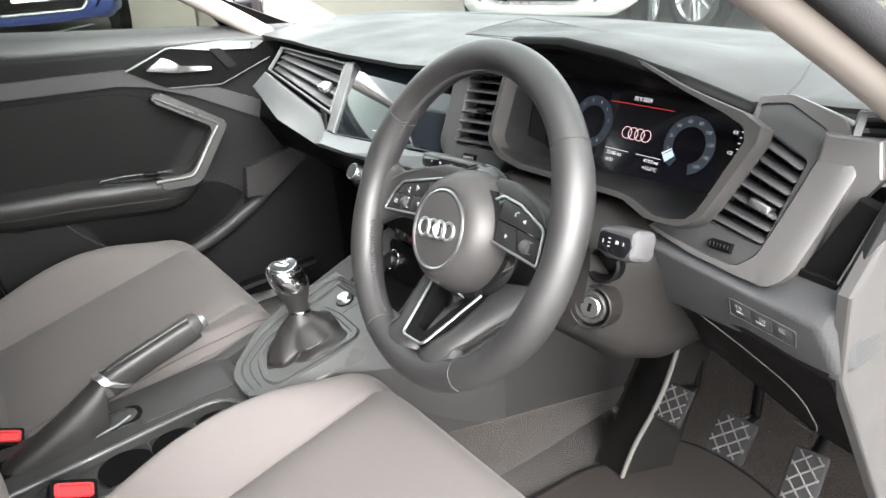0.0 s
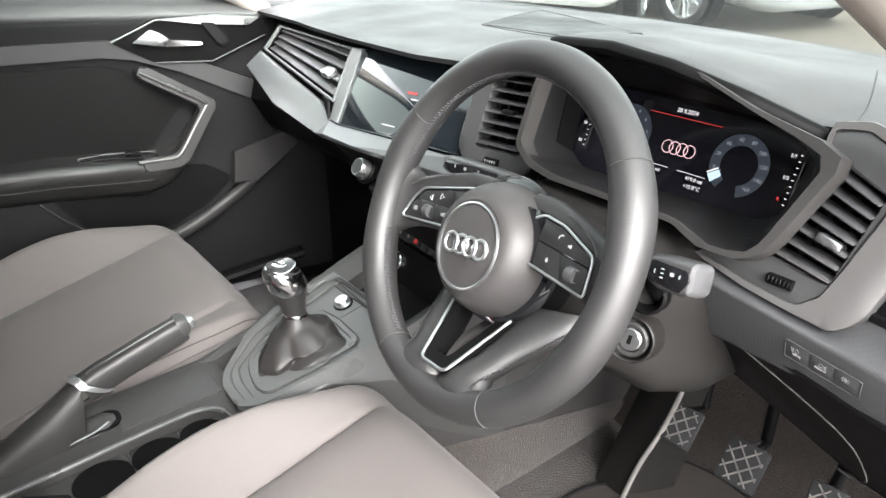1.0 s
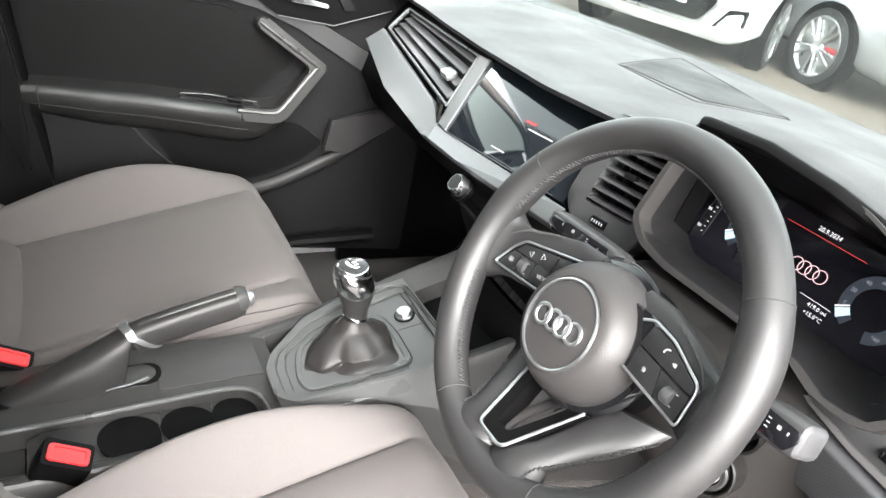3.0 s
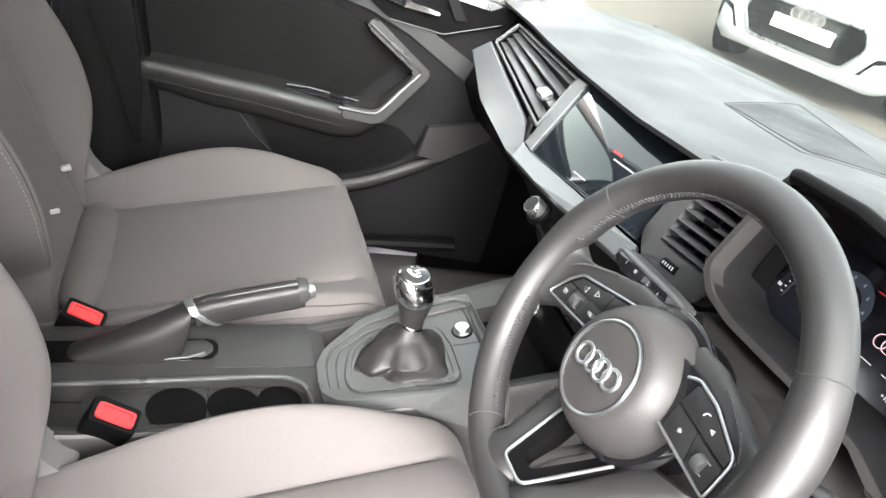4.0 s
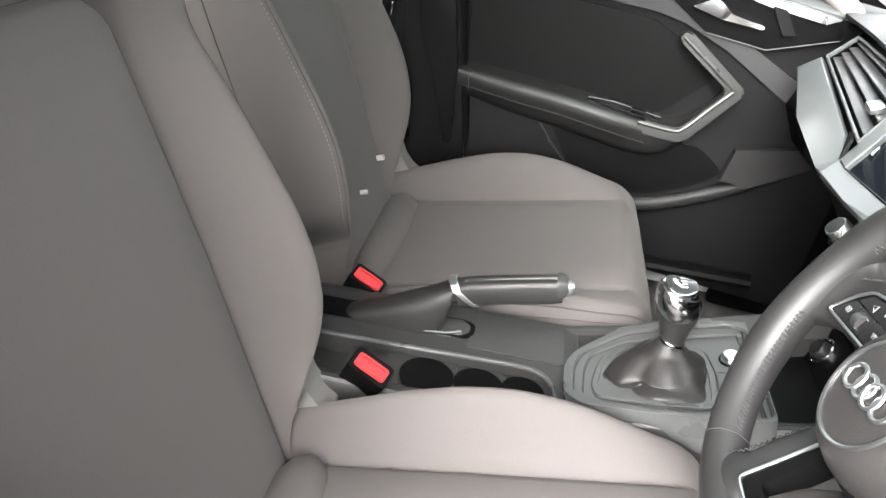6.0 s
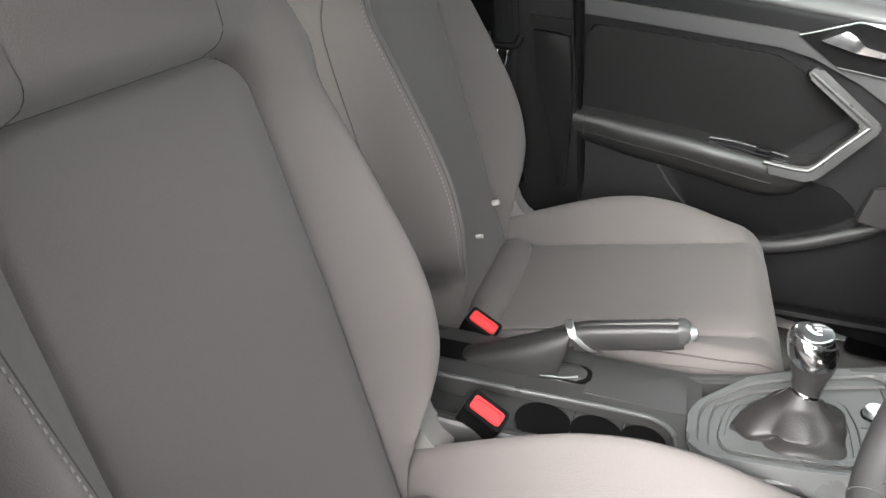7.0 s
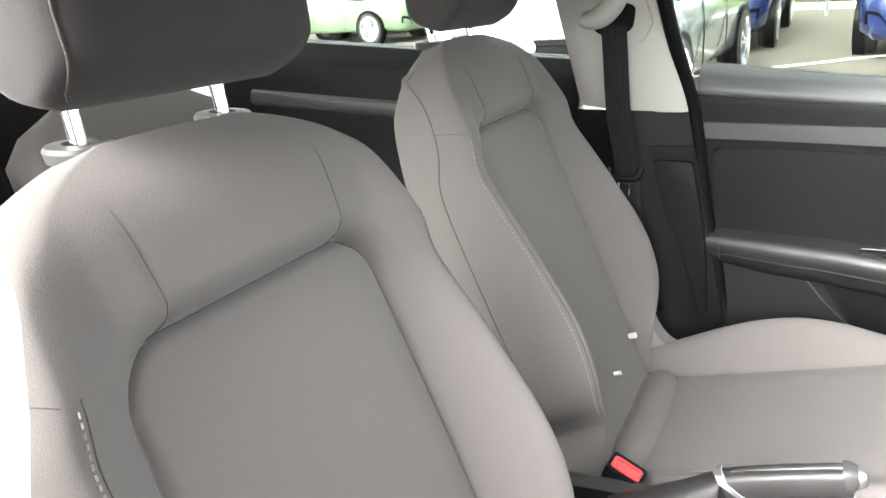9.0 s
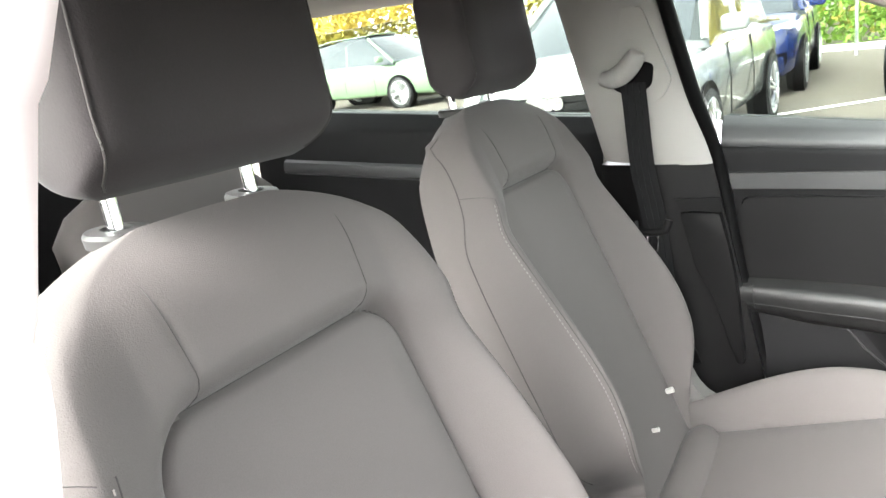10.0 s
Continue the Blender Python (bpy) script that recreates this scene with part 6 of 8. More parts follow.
part("lever_base", loft([boot_ring(0.03, 0.548, 0.565, 0.022), boot_ring(0.07, 0.548, 0.590, 0.024), boot_ring(0.112, 0.548, 0.598, 0.022), boot_ring(0.126, 0.548, 0.594, 0.016)]), CONSOLEM, brake, "dark base of the lever")
part("base_edge", tube([(HX + 0.022, 0.066, 0.590), (HX + 0.023, 0.095, 0.596), (HX + 0.021, 0.114, 0.603)], 0.0014, 8), TRIM, brake, "pale curved edge")

# buckles
def buckle(name, top, long, face, label):
    """A buckle: its red face is centred on top, long along the car, and looks along face."""
    b = thing(name, label, "belt buckle", "seat belt buckles")
    ey, ez = Vector(long).normalized(), Vector(face).normalized()
    m = fr(top, ey.cross(ez), ey)
    part("housing", loft([[m @ Vector((x * k, y * k, z)) for x, y in rounded([(-0.0165, -0.027), (0.0165, -0.027), (0.0165, 0.027), (-0.0165, 0.027)], 0.006)] for k, z in ((0.72, -0.092), (0.86, -0.075), (0.98, -0.045), (1.0, -0.012), (1.0, -0.004), (0.955, 0.0))]), BLACKP, b, "black buckle housing", 50)
    rel = part("release", frame_plate(radial(rounded([(-0.0098, -0.0215), (0.0098, -0.0215), (0.0098, 0.0215), (-0.0098, 0.0215)], 0.004), (0, 0), 48), radial(rounded([(-0.0066, -0.0172), (0.0066, -0.0172), (0.0066, 0.0172), (-0.0066, 0.0172)], 0.003), (0, 0), 48), 0.010, m @ pose(0.001, 0.0, 0.0030), 0.0012), REDP, b, "red rim of the release button")
    part("press_face", rbox((0.0148, 0.0360, 0.006), m @ pose(0.001, 0, -0.0022), 0.001, 1), REDP, rel, "sunken red press face")
    part("stem", rbox((0.014, 0.030, 0.09), m @ pose(0, 0, -0.125), 0.004, 2), BLACKP, b, "black buckle stem")
    return b


buckle("buckle", (0.108, 0.0200, 0.604), (0.12, 0.93, -0.36), (0.34, 0.33, 0.88), "black seat belt buckle with red button by driver seat")
buckle("buckle", (-0.098, -0.0360, 0.588), (0.10, 0.93, -0.36), (0.30, 0.33, 0.89), "black seat belt buckle with red button by passenger seat")

# ---- floor, pedals, pillars, doors, roof ----
floor_ = part("floor", sheet(lambda u, v: Vector((lerp(-0.80, 0.80, u), lerp(-1.5, 1.05, v), line_at([(-1.5, 0.42), (-0.5, 0.30), (0.72, 0.328), (0.94, 0.340), (1.05, 0.50)], lerp(-1.5, 1.05, v)))), 20, 60), CARPET)
tagged(floor_, "dark grey-brown carpeted car floor", "floor", kind="structure")
bulk = part("wall_front", rbox((1.5, 0.04, 0.5), pose(0, 1.02, 0.78, -12, 0, 0), 0.01), BLACKP)
tagged(bulk, "black bulkhead behind the pedals", "bulkhead", kind="structure")
tunnel_ob = part("tunnel_trim", loft([[Vector((x, y, z)) for x, z in ((-0.14, 0.30), (-0.115, top_), (0.128, top_), (0.150, 0.30))] for y, top_ in ((-1.3, 0.44), (-0.2, 0.46), (0.25, 0.50), (0.50, 0.535), (0.70, 0.56), (1.0, 0.60))]), TUNNELM)
tagged(tunnel_ob, "dark plastic-lined centre tunnel", "tunnel", kind="structure")
def tunnel_side(y, z):
    top_ = line_at([(-1.3, 0.44), (-0.2, 0.46), (0.25, 0.50), (0.50, 0.535), (0.70, 0.56), (1.0, 0.60)], y)
    return lerp(0.150, 0.128, (z - 0.30) / (top_ - 0.30))


carpet_side = part("tunnel_carpet", loft([[Vector((tunnel_side(y, z) + dx, y, z)) for z, dx in ((0.31, -0.004), (0.31, 0.007), (zl - 0.006, 0.006), (zl, 0.001), (zl, -0.004))] for y, zl in ((0.10, 0.50), (0.40, 0.478), (0.5285, 0.4532), (0.62, 0.434), (0.80, 0.398), (0.99, 0.360))]), CARPET)
tagged(carpet_side, "brown-grey carpet on the tunnel side", "carpet", kind="structure")
MATP = [(0.23, 0.30), (0.68, 0.30), (0.70, 0.60), (0.66, 0.80), (0.56, 0.895), (0.45, 0.930), (0.36, 0.938), (0.295, 0.920), (0.280, 0.875), (0.288, 0.825), (0.245, 0.75), (0.235, 0.60)]
mat_ = thing("floor_mat", "dark grey driver floor mat with bound edge", "floor mat")
mp = rounded(MATP, 0.03, 6)
part("mat_body", loft([[Vector((x, y, line_at([(-0.5, 0.30), (0.72, 0.328), (0.94, 0.340), (1.05, 0.50)], y) + h)) for x, y in mp] for h in (0.001, 0.009)]), MATM, mat_)
part("edge_binding", tube([Vector((x, y, line_at([(-0.5, 0.30), (0.72, 0.328), (0.94, 0.340), (1.05, 0.50)], y) + 0.007)) for x, y in mp], 0.004, 8, closed=True), SOFT, mat_, "bound mat edge")
rest = thing("footrest", "dark plastic footrest panel with a pale edge", "footrest")
part("panel", loft([[Vector(p) for p in ((0.24, 0.78, 0.335), (0.300, 0.775, 0.345), (0.335, 0.86, 0.345), (0.20, 0.90, 0.345))], [Vector(p) for p in ((0.25, 0.86, 0.50), (0.325, 0.815, 0.47), (0.34, 0.90, 0.47), (0.20, 0.96, 0.50))], [Vector(p) for p in ((0.27, 0.88, 0.60), (0.350, 0.830, 0.60), (0.355, 0.92, 0.60), (0.22, 0.97, 0.60))]]), GREYP, rest)
part("edge", tube(smooth_path([(0.302, 0.773, 0.345), (0.312, 0.790, 0.41), (0.326, 0.812, 0.47), (0.338, 0.824, 0.53), (0.352, 0.828, 0.60)], 24), 0.004, 8), PALEP, rest, "pale rounded edge")


def pedal(name, c, size, tilt, label, turn=0, cell=0.0155):
    p = thing(name, label, "pedal", "pedals")
    m = pose(*c, tilt, 0, turn)
    part("pad", rbox((size[0], size[1], 0.012), m, 0.005, 2), RUBBER, p, "black rubber pad")
    bm = bmesh.new()
    w, h = size[0] / 2 - 0.004, size[1] / 2 - 0.004
    for s1 in (1, -1):
        k = -w - h
        while k < w + h:
            a = max(-w, k - h) if s1 > 0 else max(-w, -h - k)
            pts = []
            for i in range(21):
                x = -w + 2 * w * i / 20
                y = (k - x) * s1
                if -h <= y <= h:
                    pts.append((x, y))
            if len(pts) > 2:
                tube([m @ Vector((x, y, 0.0065)) for x, y in (pts[0], pts[-1])], 0.0014, 6, bm=bm)
            k += cell * 1.45
    part("ribs", bm, PEDALRIB, p, "worn bright crossed ribs")
    part("arm", tube([m @ Vector((0, size[1] * 0.3, -0.008)), m @ Vector((0, size[1] * 0.7, -0.05)), Vector((c[0] - 0.01, c[1] + 0.08, c[2] + 0.12)), Vector((c[0] - 0.01, c[1] + 0.09, c[2] + 0.25))], 0.009, 10), BLACKP, p, "black pedal arm")
    return p


pedal("clutch_pedal", (0.345, 0.832, 0.488), (0.056, 0.062), 52, "worn rubber clutch pedal with crossed ribs", 4)
pedal("brake_pedal", (0.447, 0.840, 0.478), (0.060, 0.066), 52, "worn rubber brake pedal with crossed ribs", 4)
pedal("accelerator_pedal", (0.572, 0.806, 0.480), (0.046, 0.115), 56, "rubber accelerator pedal with crossed ribs", 10)

# passenger door, shut
door = thing("door_1", "shut passenger door with dark grey lining", "car door", kind="structure")
SEC = [(-0.775, 1.080), (-0.742, 1.080), (-0.722, 1.066), (-0.708, 1.040), (-0.702, 1.020), (-0.703, 0.990), (-0.705, 0.940), (-0.708, 0.90), (-0.706, 0.80), (-0.704, 0.74), (-0.698, 0.68), (-0.690, 0.60), (-0.685, 0.50), (-0.685, 0.40)]


def door_skin(y0, y1, belt):
    def f(u, v):
        y = lerp(y0, y1, u)
        t = v * (len(SEC) - 1)
        i = min(int(t + 1e-9), len(SEC) - 2)
        q = t - i
        x = lerp(SEC[i][0], SEC[i + 1][0], q)
        z = lerp(SEC[i][1], SEC[i + 1][1], q)
        z += belt(y) * max(0.0, (z - 0.95) / 0.13)
        return Vector((x + 0.03 * max(0, (y - 0.45) / 0.3), y, z))
    return f


def belt1(y):
    return line_at([(-1.0, 0.045), (-0.06, 0.0), (0.2, -0.024), (0.64, -0.052), (0.8, -0.06)], y)


part("lining", solid(door_skin(-0.058, 0.78, belt1), 40, 52, (-0.03, 0, 0)), SOFT, door, "dark grey soft door lining")
skin1 = door_skin(-0.056, 0.74, belt1)
part("ledge", solid(lambda u, v: skin1(u, lerp(1.02, 3.6, v) / 13) + Vector((0.002 + 0.007 * math.sin(math.pi * v) ** 0.7, 0, 0.003 * (1 - v))), 40, 12, (-0.006, 0, -0.004)), LEDGEM, door, "door ledge under the window, coloured lighter for the sky on it")
def on_door(y, z, out=0.0):
    x = line_at([(a[1], a[0]) for a in SEC[::-1]], z)
    return Vector((x + out + 0.03 * max(0, (y - 0.45) / 0.3), y, z))


on_door_ = on_door


def door_plate(poly, out, depth, material, name, label, r=0.01, flat=None):
    pl = rounded(poly, r, 5)
    bm = bmesh.new()

    def on_door(y, z, out):
        return Vector((flat + out, y, z)) if flat is not None else on_door_(y, z, out)
    top = [bm.verts.new(on_door(y, z, out)) for y, z in pl]
    bot = [bm.verts.new(on_door(y, z, out - depth)) for y, z in pl]
    f = bm.faces.new(top)
    bm.faces.new(bot[::-1])
    n = len(pl)
    for i in range(n):
        bm.faces.new((top[i], bot[i], bot[(i + 1) % n], top[(i + 1) % n]))
    bmesh.ops.bevel(bm, geom=list(f.edges), offset=min(0.003, depth * 0.4), segments=2, affect="EDGES", profile=0.5, clamp_overlap=True)
    bmesh.ops.triangulate(bm, faces=[q for q in bm.faces if len(q.verts) > 4])
    return part(name, bm, material, door, label, 14)


# pale strip under the belt, curving down to the dash
strip = [(-0.05, 0.976), (0.20, 0.975), (0.345, 0.972), (0.40, 0.962), (0.50, 0.925), (0.62, 0.872), (0.70, 0.835), (0.70, 0.79), (0.60, 0.838), (0.48, 0.898), (0.39, 0.930), (0.33, 0.940), (0.10, 0.944), (-0.05, 0.945)]
door_plate(strip, 0.008, 0.02, STRIPM, "strip", "grey strip under the window ledge", 0.004)
door_plate([(-0.020, 0.927), (0.10, 0.930), (0.33, 0.926), (0.40, 0.895), (0.485, 0.845), (0.385, 0.742), (0.20, 0.742), (-0.010, 0.762)], 0.006, 0.02, HARD, "insert", "dark recessed door insert", 0.014, -0.7035)
# armrest and pull
arm = [(-0.060, 0.752), (0.05, 0.752), (0.20, 0.748), (0.33, 0.738), (0.405, 0.730), (0.445, 0.738), (0.480, 0.775)]
rings = []
for i in range(33):
    y = lerp(-0.058, 0.480, i / 32)
    z = line_at(arm, y)
    w = line_at([(-0.06, 0.026), (0.1, 0.046), (0.3, 0.060), (0.41, 0.058), (0.48, 0.046)], y)
    h = line_at([(-0.06, 0.046), (0.1, 0.070), (0.36, 0.080), (0.43, 0.062), (0.48, 0.026)], y)
    b = on_door(y, z).x
    ring = [(b - 0.01, z + 0.016), (b + 0.010, z + 0.014), (b + w * 0.45, z + 0.006), (b + w * 0.75, z + 0.006), (b + w * 0.93, z + 0.000), (b + w, z - 0.012), (b + w * 0.95, z - 0.026), (b + w * 0.75, z - h * 0.75), (b + w * 0.40, z - h * 0.95), (b - 0.01, z - h)]
    rings.append([Vector((x, y, zz)) for x, zz in ring])
part("armrest", loft(rings), DOORGRIP, door, "soft grey armrest", 70)
gap_ = []
for k in range(21):
    y = lerp(-0.02, 0.38, k / 20)
    z, b = line_at(arm, y), on_door(y, line_at(arm, y)).x
    w = line_at([(-0.06, 0.026), (0.1, 0.046), (0.3, 0.060), (0.41, 0.058), (0.48, 0.046)], y)
    h = line_at([(-0.06, 0.046), (0.1, 0.070), (0.36, 0.080), (0.43, 0.062), (0.48, 0.026)], y)
    gap_.append(Vector((b + w * lerp(0.95, 0.75, 0.35), y, lerp(z - 0.026, z - h * 0.75, 0.35))))
part("armrest_gap", tube(gap_, 0.0009, 6), SEAMDARK, door, "fine gap along the armrest")
part("armrest_joint", tube(smooth_path([(-0.664, 0.006, 0.764), (-0.655, 0.006, 0.745), (-0.660, 0.010, 0.715)], 12), 0.0010, 6), SEAMDARK, door, "joint across the armrest")
PM_ = fr((-0.650, 0.43, 0.82), (0.04, 1, 0.0), (-0.14, 0.0, 1))  # x forward, y up, z towards the cabin
bm = bmesh.new()
prism(rounded([(-0.065, -0.102), (0.004, -0.104), (0.024, -0.094), (0.100, 0.012), (0.096, 0.024), (-0.030, 0.104), (-0.048, 0.096), (-0.044, 0.082), (0.064, 0.016), (0.066, 0.008), (0.008, -0.070), (-0.008, -0.076), (-0.065, -0.076)], [0.004, 0.008, 0.012, 0.010, 0.006, 0.008, 0.006, 0.004, 0.006, 0.006, 0.012, 0.006, 0.004], 4), 0.032, PM_, 0.0085, 1, bm)
bmesh.ops.triangulate(bm, faces=[q for q in bm.faces if len(q.verts) > 4])
part("pull_handle", bm, DOORGRIP, door, "angled grey door pull with a bevelled edge")
part("pull_ridge", tube(smooth_path([PM_ @ Vector((x, y, -0.0015)) for x, y in ((-0.075, -0.082), (-0.010, -0.083), (0.012, -0.074), (0.048, -0.026), (0.080, 0.016))], 40) + [PM_ @ Vector((0.074, 0.022, -0.0015)), PM_ @ Vector((-0.042, 0.092, -0.0015))], 0.0048, 8, flat=0.9, up=(1, 0, 0)), GLOSSGRIP, door, "paler glossy ridge put in for the pull's highlight")
sw_ = part("switch_panel", prism(rounded([(-0.080, -0.012), (0.075, -0.010), (0.060, 0.012), (-0.070, 0.010)], 0.006), 0.004, fr((-0.668, 0.325, 0.7515), (0.12, 0.97, -0.06), (-0.98, 0.12, 0.1)), 0.001), PIANO, door, "gloss black switch strip")
part("window_switch", rbox((0.030, 0.012, 0.008), fr((-0.664, 0.352, 0.7545), (0.12, 0.97, -0.06), (-0.98, 0.12, 0.1)), 0.003), HARD, sw_, "grey window switch")
part("switch_edge", tube([Vector((-0.674, 0.250, 0.7570)), Vector((-0.674, 0.300, 0.7580)), Vector((-0.668, 0.398, 0.7500))], 0.0013, 6), GLOSSGRIP, door, "paler glossy line for the highlight on the switch strip")
# inner door handle in its dark recess
rec = [(0.350, 0.968), (0.440, 1.006), (0.560, 1.010), (0.650, 1.000), (0.665, 0.962), (0.545, 0.915), (0.430, 0.922)]
door_plate(rec, 0.012, 0.03, BLACKP, "handle_recess", "black angular handle recess", 0.006)
door_plate([(0.452, 1.004), (0.560, 1.006), (0.648, 0.998), (0.625, 0.985), (0.52, 0.993)], 0.018, 0.01, SATIN, "handle_blade", "satin blade over the handle", 0.003)
door_plate([(0.388, 0.965), (0.425, 0.988), (0.440, 0.982), (0.462, 0.966), (0.525, 0.958), (0.525, 0.951), (0.45, 0.953)], 0.024, 0.012, CHROME, "handle", "bright inner door handle", 0.004)
door_plate([(0.526, 0.996), (0.552, 0.994), (0.582, 0.954), (0.560, 0.950)], 0.022, 0.01, SOFT, "speaker_bar", "grey tweeter bar", 0.003)
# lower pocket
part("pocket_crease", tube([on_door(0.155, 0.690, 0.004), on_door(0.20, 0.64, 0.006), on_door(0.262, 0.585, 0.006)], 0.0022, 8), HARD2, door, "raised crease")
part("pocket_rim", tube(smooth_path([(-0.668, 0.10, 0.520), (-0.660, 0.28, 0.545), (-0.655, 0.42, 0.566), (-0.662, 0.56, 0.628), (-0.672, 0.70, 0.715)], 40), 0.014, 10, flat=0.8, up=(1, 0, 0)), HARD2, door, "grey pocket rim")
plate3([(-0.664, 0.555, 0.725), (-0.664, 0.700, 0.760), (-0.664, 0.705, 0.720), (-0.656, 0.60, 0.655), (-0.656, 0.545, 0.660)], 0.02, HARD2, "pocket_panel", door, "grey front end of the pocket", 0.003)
# no well is modelled; the pocket's inner shade is this plate's black
door_plate([(0.18, 0.69), (0.50, 0.70), (0.56, 0.66), (0.50, 0.61), (0.42, 0.575), (0.28, 0.56)], 0.002, 0.004, BLACKP, "pocket_shade", "flat black plate for the shade inside the pocket", 0.02)
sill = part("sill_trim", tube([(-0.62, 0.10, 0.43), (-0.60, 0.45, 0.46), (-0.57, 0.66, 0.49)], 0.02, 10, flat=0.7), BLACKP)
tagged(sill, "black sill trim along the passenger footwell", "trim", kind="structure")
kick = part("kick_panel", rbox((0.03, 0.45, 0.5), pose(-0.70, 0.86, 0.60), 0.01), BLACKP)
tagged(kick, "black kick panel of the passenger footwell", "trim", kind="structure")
# door glass and its frames
def glass_pane(name, pts, parent, label, material=CARGLASS):
    ob = plate3(pts, 0.003, material, name, parent, label)
    ob.visible_shadow = False
    return ob


glass_pane("window_glass", [(-0.755, -0.075, 1.075), (-0.765, 0.70, 1.015), (-0.70, 0.42, 1.18), (-0.60, 0.10, 1.335), (-0.585, -0.16, 1.345)], door, "clear side window")

plate3([(-0.752, 0.60, 1.015), (-0.752, 0.84, 0.985), (-0.726, 0.56, 1.105), (-0.730, 0.54, 1.085)], 0.006, BLACKP, "sail_panel", door, "black corner panel behind the mirror")
part("recess_edge", tube([on_door(y, z, 0.0135) for y, z in ((0.352, 0.968), (0.440, 1.004), (0.560, 1.008), (0.648, 0.998))], 0.0018, 8), TRIM, door, "satin upper edge of the handle recess")
part("recess_edge", tube([on_door(y, z, 0.0135) for y, z in ((0.432, 0.922), (0.545, 0.916), (0.66, 0.962))], 0.0012, 8), BEZELM, door, "satin lower edge of the handle recess")
# B-pillars with belts
def pillar(sg, name, label):
    p = thing(name, label, "pillar", kind="structure")
    fwd = 0.0 if sg < 0 else -0.045

    def P(x, y, z):
        return Vector((sg * x, y + fwd, z))
    up = [P(0.668, -0.276 if sg < 0 else -0.17, 1.012), P(0.672, -0.066, 1.000), P(0.605, -0.150, 1.31), P(0.585, -0.335 if sg < 0 else -0.215, 1.335)]
    bm = bmesh.new()
    def ring(t, grow):
        a, b = up[0].lerp(up[3], t), up[1].lerp(up[2], t)
        n = Vector((-sg, 0, -0.2)).normalized()
        o = -n
        return [a + o * 0.05, a + n * 0.0, a.lerp(b, 0.06) + n * 0.010, a.lerp(b, 0.25) + n * 0.016, a.lerp(b, 0.75) + n * 0.016, a.lerp(b, 0.95) + n * 0.008, b + n * 0.0 , b + o * 0.05]
    part("upper_trim", loft([ring(i / 12, 0) for i in range(13)]), PILLARM, p, "light grey upper pillar trim")
    rings = []
    for z, y0, y1 in ((1.002, -0.285, -0.068), (0.90, -0.29, -0.046), (0.78, -0.30, -0.020), (0.66, -0.31, 0.006), (0.56, -0.32, 0.028), (0.38, -0.33, 0.06)):
        x = 0.672 + 0.015 * (1.0 - z)
        rings.append([P(x + 0.04, y0, z), P(x, y0, z), P(x - 0.014, y0 + 0.02, z), P(x - 0.022, lerp(y0, y1, 0.4), z), P(x - 0.018, lerp(y0, y1, 0.72), z), P(x - 0.004, lerp(y0, y1, 0.85), z), P(x, y1, z), P(x + 0.04, y1, z)])
    part("lower_trim", loft(rings), HARD, p, "dark grey lower pillar trim")
    o_ = 0.0 if sg < 0 else 0.07
    part("door_seal", tube(smooth_path([P(0.600 + o_, -0.142, 1.33), P(0.640 + o_, -0.100, 1.15), P(0.684 + o_, -0.060, 1.0), P(0.698 + o_, -0.026, 0.80), P(0.702 + o_, 0.030, 0.56), P(0.702 + o_, 0.05, 0.42)], 40), 0.014, 10), BLACKP, p, "black rubber door seal")
    return p


def jamb(p):
    edge = [(0.680, -0.100, 0.40), (0.676, -0.096, 0.90), (0.655, -0.092, 1.055), (0.645, -0.094, 1.090), (0.641, -0.091, 1.128), (0.638, -0.095, 1.137), (0.614, -0.143, 1.139), (0.611, -0.140, 1.150), (0.610, -0.126, 1.190), (0.607, -0.111, 1.239), (0.605, -0.104, 1.248), (0.600, -0.095, 1.275), (0.575, -0.10, 1.36)]
    rings = []
    for x, y, z in edge:
        rings.append([Vector((x, y, z)), Vector((x + 0.010, y + 0.004, z)), Vector((x + 0.13, y - 0.03, z)), Vector((x + 0.13, y - 0.09, z)), Vector((x + 0.02, y - 0.09, z)), Vector((x + 0.002, y - 0.02, z))])
    part("jamb", loft(rings), JAMBM, p, "white painted door jamb")


near_pillar = pillar(-1, "pillar_1", "light grey B-pillar trim with dark lower half")
jamb(pillar(1, "pillar_2", "white painted B-pillar beside the driver seat"))
pad_ = rounded([(-0.126, 0.908), (-0.052, 0.908), (-0.034, 0.830), (-0.020, 0.750), (-0.006, 0.600), (-0.020, 0.595), (-0.066, 0.740), (-0.098, 0.800)], 0.006)
PADM = fr((-0.666, 0, 0), (0, 1, 0), (0.023, 0, 1))
part("pillar_pad", prism(pad_, 0.030, PADM, 0.010, 3), HARD, near_pillar, "raised panel of the lower pillar trim")
belt = thing("seat_belt", "black seat belt hanging from the pillar loop", "seat belt")
def strap(path, width, across):
    a = Vector(across).normalized() * width / 2
    return loft([[p - a, p + a, p + a + Vector((0.0016, 0, 0)), p - a + Vector((0.0016, 0, 0))] for p in path])
bp = smooth_path([(-0.6055, -0.198, 1.164), (-0.6130, -0.196, 1.12), (-0.622, -0.188, 1.00), (-0.632, -0.172, 0.90), (-0.634, -0.160, 0.78), (-0.636, -0.15, 0.60)], 30)
part("webbing", strap(bp, 0.047, (0, 1, 0.02)), WEBBING, belt, "black ribbed webbing")
for k in (-0.012, 0.0, 0.012):
    part("webbing_rib", tube([p + Vector((0.0022, k, 0)) for p in bp], 0.0012, 6), WEBBING, belt, "woven rib")
def on_pillar(y, z, out=0.0):
    return Vector((-0.652 + 0.20 * (z - 1.0) + out, y, z))


